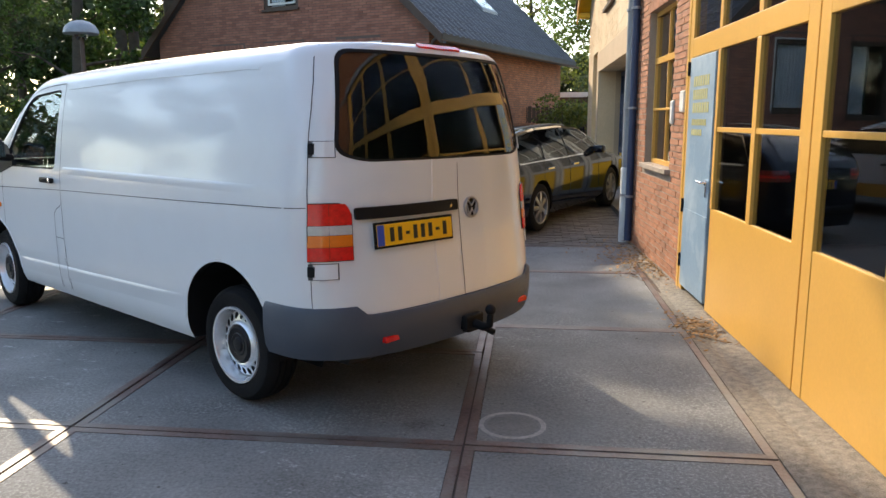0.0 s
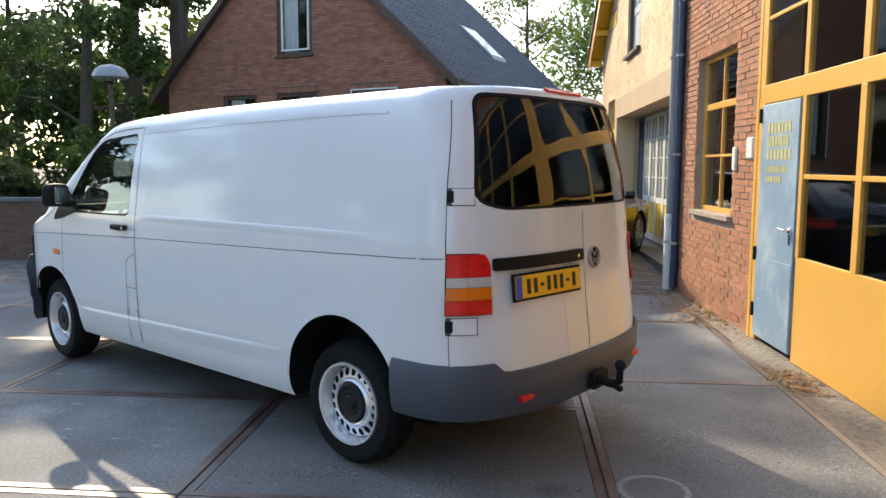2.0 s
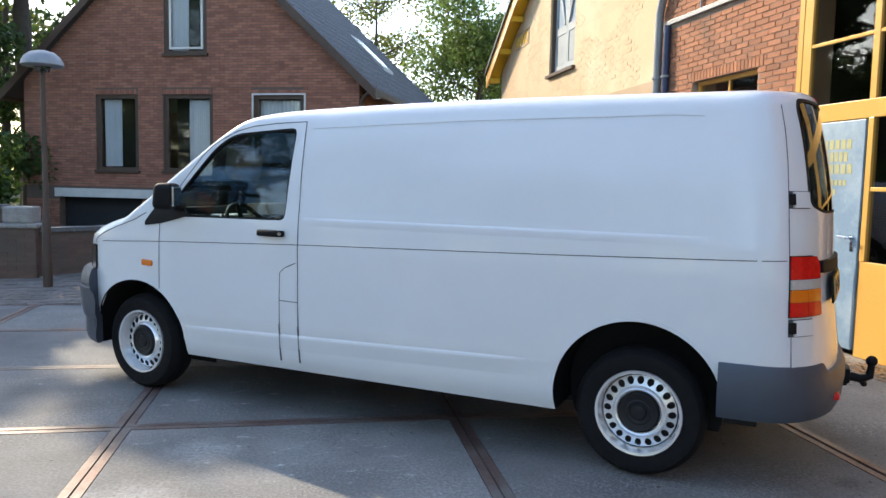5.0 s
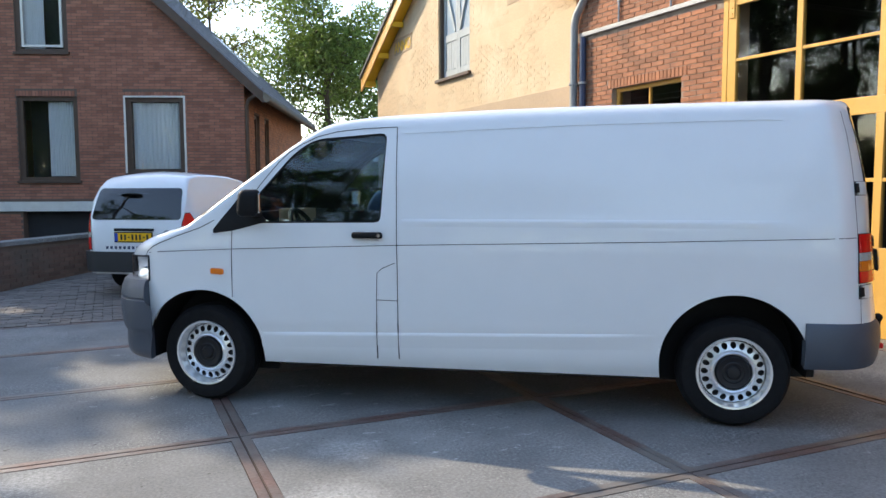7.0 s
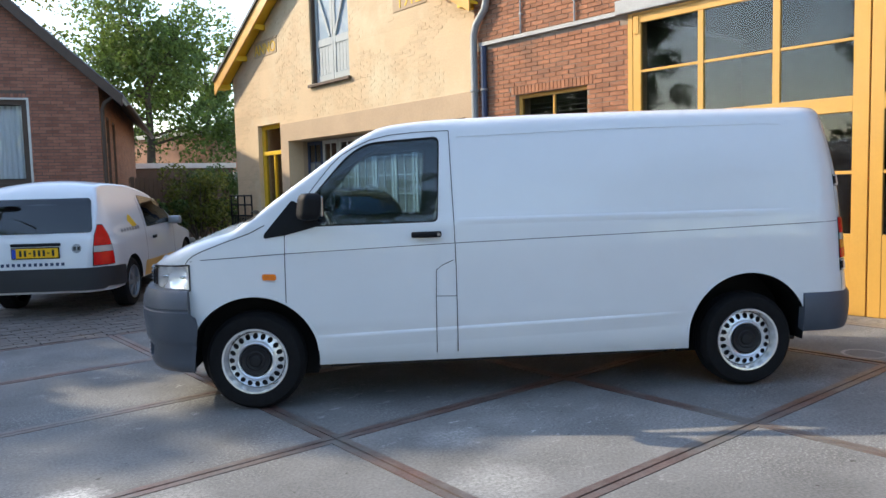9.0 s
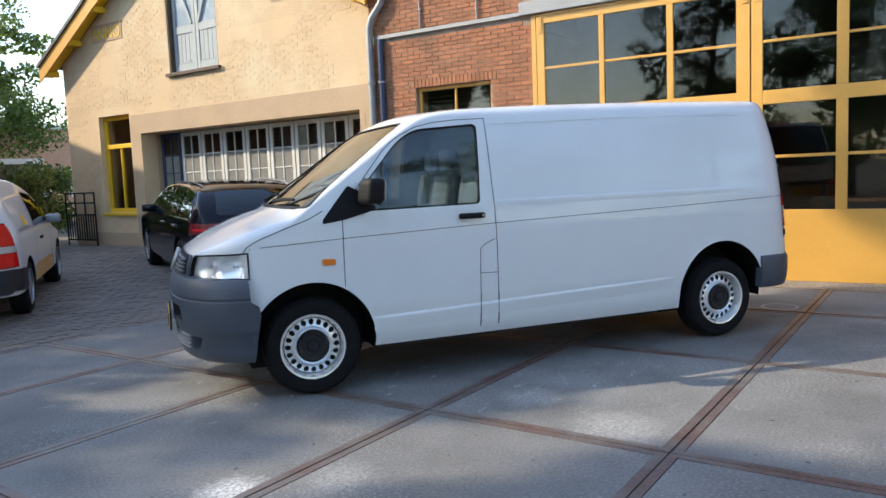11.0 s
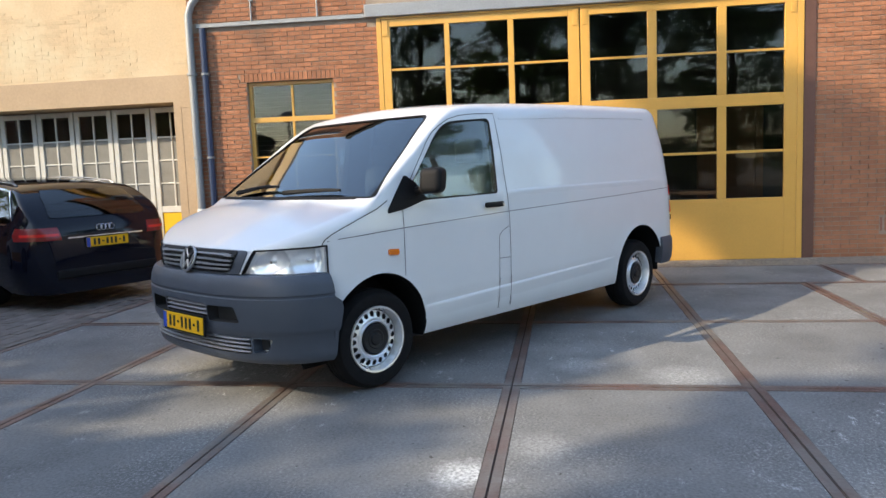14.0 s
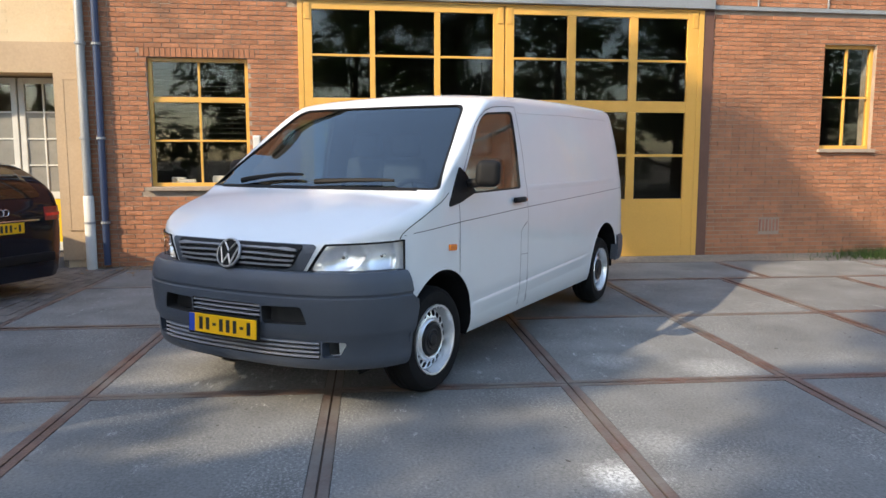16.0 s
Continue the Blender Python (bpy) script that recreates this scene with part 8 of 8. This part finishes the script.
for a, d, n_ in ((Vector((-6.30, 12.16, 0)), Vector((1, 0, 0)), Vector((0, -1, 0))), (Vector((-5.85, 12.16, 0)), Vector((0, 1, 0)), Vector((1, 0, 0)))):
    joined("brickwork", brick_bond(a, d, n_, 0.45, 0.03, 0.70, seed=5, proud=0.008), "brick_garden", gw)
part("pillar_cap", boxes(((-6.34, 12.12, 0.722), (-5.81, 12.65, 0.79)), ((-6.27, 12.19, 0.792), (-5.88, 12.58, 1.02)), bevel=0.025), "mortar_pale", gw, "pale weathered stone block on the pillar")
bm = bmesh.new()
q = [(-7.7, 16.2), (-6.5, 12.75), (-21, 13.75), (-30, 40), (-8.8, 40), (-8.8, 21.4)]
v = [bm.verts.new((x, y, z)) for z in (-0.1, 0.55) for x, y in q]
m_ = len(q)
bm.faces.new(v[m_:])
for i in range(m_):
    bm.faces.new((v[i], v[(i + 1) % m_], v[m_ + (i + 1) % m_], v[m_ + i]))
bmesh.ops.recalc_face_normals(bm, faces=bm.faces)
structure(part("ground_bank", bm, "grass"), "raised grassy garden bank under the trees")

lamp = thing("street_lamp", Matrix.Translation((-5.5, 11.45, 0.0)), "street lamp with a thin dark post and pale domed hood", "lamp")
bm = bmesh.new()
tube(bm, [(0, 0, 0), (0, 0, 0.9), (0, 0, 0.95), (0, 0, 2.80)], [0.06, 0.055, 0.036, 0.030], seg=16)
part("post", bm, "brown_wood", lamp, smooth=40)
bm = bmesh.new()
rr = lathe(bm, [(2.83, 0.09), (2.835, 0.235), (2.85, 0.25), (2.90, 0.24), (2.96, 0.205), (3.01, 0.14), (3.035, 0.05)], 'z', 28)
bm.faces.new(rr[-1])
bm.faces.new(rr[0][::-1])
bmesh.ops.recalc_face_normals(bm, faces=bm.faces)
part("hood", bm, "zinc", lamp, "pale domed hood", smooth=50)
bm = bmesh.new()
cyl(bm, (0, 0, 2.76), (0, 0, 2.828), 0.075, 0.10, seg=20)
part("diffuser", bm, "glass_dark", lamp)

# dark plank fence and iron railing between the buildings
fence = thing("plank_fence", Matrix.Translation((-0.3, 23.0, 0.2)), "dark weathered wooden plank fence", "fence")
for k in range(34):
    x = k * 0.125
    part("plank", frame_bars([((x, 0, 0), (x + 0.11, 0.025, 1.75 + 0.03 * math.sin(k * 3.1)))], 0.003), "brown_wood", fence)
for x in (0, 1.4, 2.8, 4.2):
    part("post", frame_bars([((x - 0.05, 0.027, -0.2), (x + 0.05, 0.12, 1.85))]), "brown_wood", fence)
for z in (0.35, 1.35):
    part("rail", frame_bars([((0.05, 0.0255, z), (4.15, 0.026 + 0.03, z + 0.08))], 0.0), "brown_wood", fence)
rail = thing("railing", CM @ Matrix.Translation((7.95, -0.16, 0.28)), "black iron railing in front of the cream wall", "railing")
for z in (0.06, 0.62, 0.88, 1.10):
    bm = bmesh.new()
    tube(bm, [(0, 0, z), (1.15, 0, z)], 0.019, seg=6)
    part("bar", bm, "black", rail)
for k in range(13):
    bm = bmesh.new()
    tube(bm, [(0.0958 * k, 0, -0.2 if k % 12 == 0 else 0.06), (0.0958 * k, 0, 1.12 if k % 4 == 0 else 0.62)], 0.014 if k % 4 else 0.019, seg=6)
    part("upright", bm, "black", rail)
# paved step behind
far = thing("far_building", Matrix.Translation((8.44, 33.0, 0)) @ Matrix.Rotation(radians(13.4), 4, 'Z'), "flat-roofed orange brick building far behind the yard", "building")
part("wall", boxes(((0, 0, -0.1), (9, 6, 4.05))), "brick_pale", far)
part("fascia", frame_bars([((-0.10, -0.10, 4.052), (9.10, 6.10, 4.24))]), "white_wood", far, "white roof fascia")
for x in (1.2, 3.4, 5.6):
    w = part("window", frame_bars([((x, -0.03, 1.2), (x + 1.2, -0.001, 2.4))]), "white_wood", far)
    part("pane", boxes(((x + 0.08, -0.04, 1.28), (x + 1.12, -0.0305, 2.32))), "glass_dark", w)
gar = thing("far_garage", Matrix.Translation((0.6, 28.0, 0)) @ Matrix.Rotation(radians(-12), 4, 'Z'), "low garage with a pale flat roof edge", "building")
part("wall", boxes(((0, 0, -0.1), (6, 5, 2.35))), "brown_wood", gar)
part("fascia", frame_bars([((-0.1, -0.1, 2.352), (6.1, 5.1, 2.52))]), "white_wood", gar)
structure(part("road", boxes(((-16.5, -60, -0.085), (-11.0, 13.0, -0.05))), "asphalt"), "dark asphalt road beyond the yard")

# loose dry leaves and debris by the wall
rnd = random.Random(77)
for cx, cy, n, sp, lab in ((2.2, 5.95, 260, 0.17, "small heap of dry brown leaves on the concrete strip"), (2.25, 8.4, 420, 0.34, "scattered dry leaves and sand at the wall foot"), (2.2, 9.3, 260, 0.35, "scattered dry leaves by the downpipe")):
    vs, fs = [], []
    for k in range(n):
        x, y = cx + rnd.gauss(0, sp * 0.6), cy + rnd.gauss(0, sp * 1.2)
        x = min(x, 2.37)
        z = 0.02 + abs(rnd.gauss(0, 0.012)) + 0.02 * max(0, 1 - math.hypot(x - cx, y - cy) / sp)
        a, s_ = rnd.uniform(0, 6.28), rnd.uniform(0.012, 0.035)
        i0 = len(vs)
        for q in range(4):
            aa = a + q * math.pi / 2
            r_ = s_ * (1.0 if q % 2 == 0 else 0.45)
            vs.append((x + r_ * math.cos(aa), y + r_ * math.sin(aa), z + rnd.uniform(-0.008, 0.008)))
        fs.append((i0, i0 + 1, i0 + 2, i0 + 3))
    me = bpy.data.meshes.new("dry_leaves")
    me.from_pydata(vs, [], fs)
    me.materials.append(M["dry_leaf"])
    tagged(new("dry_leaves", me), lab, "leaves", "", "stuff")
# grass tuft at the far end of the strip
vs, fs = [], []
for k in range(5200):
    x, y = 2.05 + rnd.gauss(0, 0.16), -1.75 + rnd.gauss(0, 0.62)
    a, h_ = rnd.uniform(0, 6.28), rnd.uniform(0.04, 0.15)
    i0 = len(vs)
    vs += [(x - 0.006 * math.cos(a), y - 0.006 * math.sin(a), 0.0), (x + 0.006 * math.cos(a), y + 0.006 * math.sin(a), 0.0), (x + rnd.uniform(-0.04, 0.04), y + rnd.uniform(-0.04, 0.04), h_)]
    fs.append((i0, i0 + 1, i0 + 2))
me = bpy.data.meshes.new("grass_tuft")
me.from_pydata(vs, [], fs)
me.materials.append(M["leaf"])
tagged(new("grass_tuft", me), "tuft of green grass at the wall foot", "grass", "", "stuff")

# ---------- paved yard beyond the plates: clay pavers in a running bond
pav = structure(thing("pavement_clay"), "grey-brown clay pavers laid in a running bond")
rnd = random.Random(11)
made = []
v = 4.52
row = 0
while v < 14.0:
    u = -12.0 + (0.105 if row % 2 else 0.0)
    while u < 6.4:
        c = grid_pt(u + 0.1, v + 0.05)
        lim = 2.5 + 0.04 * (c.y - 10.2)
        # the pavers stop at the house and the garden wall
        inside_house = (c - Vector((-0.86, 17.52))).dot(Vector((0.399, 0.917))) > -0.1 and c.x < 0.2
        if c.x < lim + 0.3 and not inside_house and not (c.x < -5.9 and c.y > 12.2):
            z = rise(c.x, c.y) + rnd.uniform(-0.004, 0.004)
            q = []
            for dz in (-0.06, 0.0):
                for du, dv in ((0, 0), (0.2, 0), (0.2, 0.095), (0, 0.095)):
                    p = grid_pt(u + du, v + dv)
                    q.append(Vector((p.x, p.y, rise(p.x, p.y) + z - rise(c.x, c.y) + dz)))
            made.append((q, c.x, c.y))
        u += 0.21
    v += 0.105
    row += 1
near = [b for b in made if -4.6 < b[1] < -1.2 and b[2] < 11.2][:280]
chosen = {id(b) for b in near}
joined("paver_field", [b for b in made if id(b) not in chosen], "paver", pav)
single_bricks(near, "paver", pav, "paver")
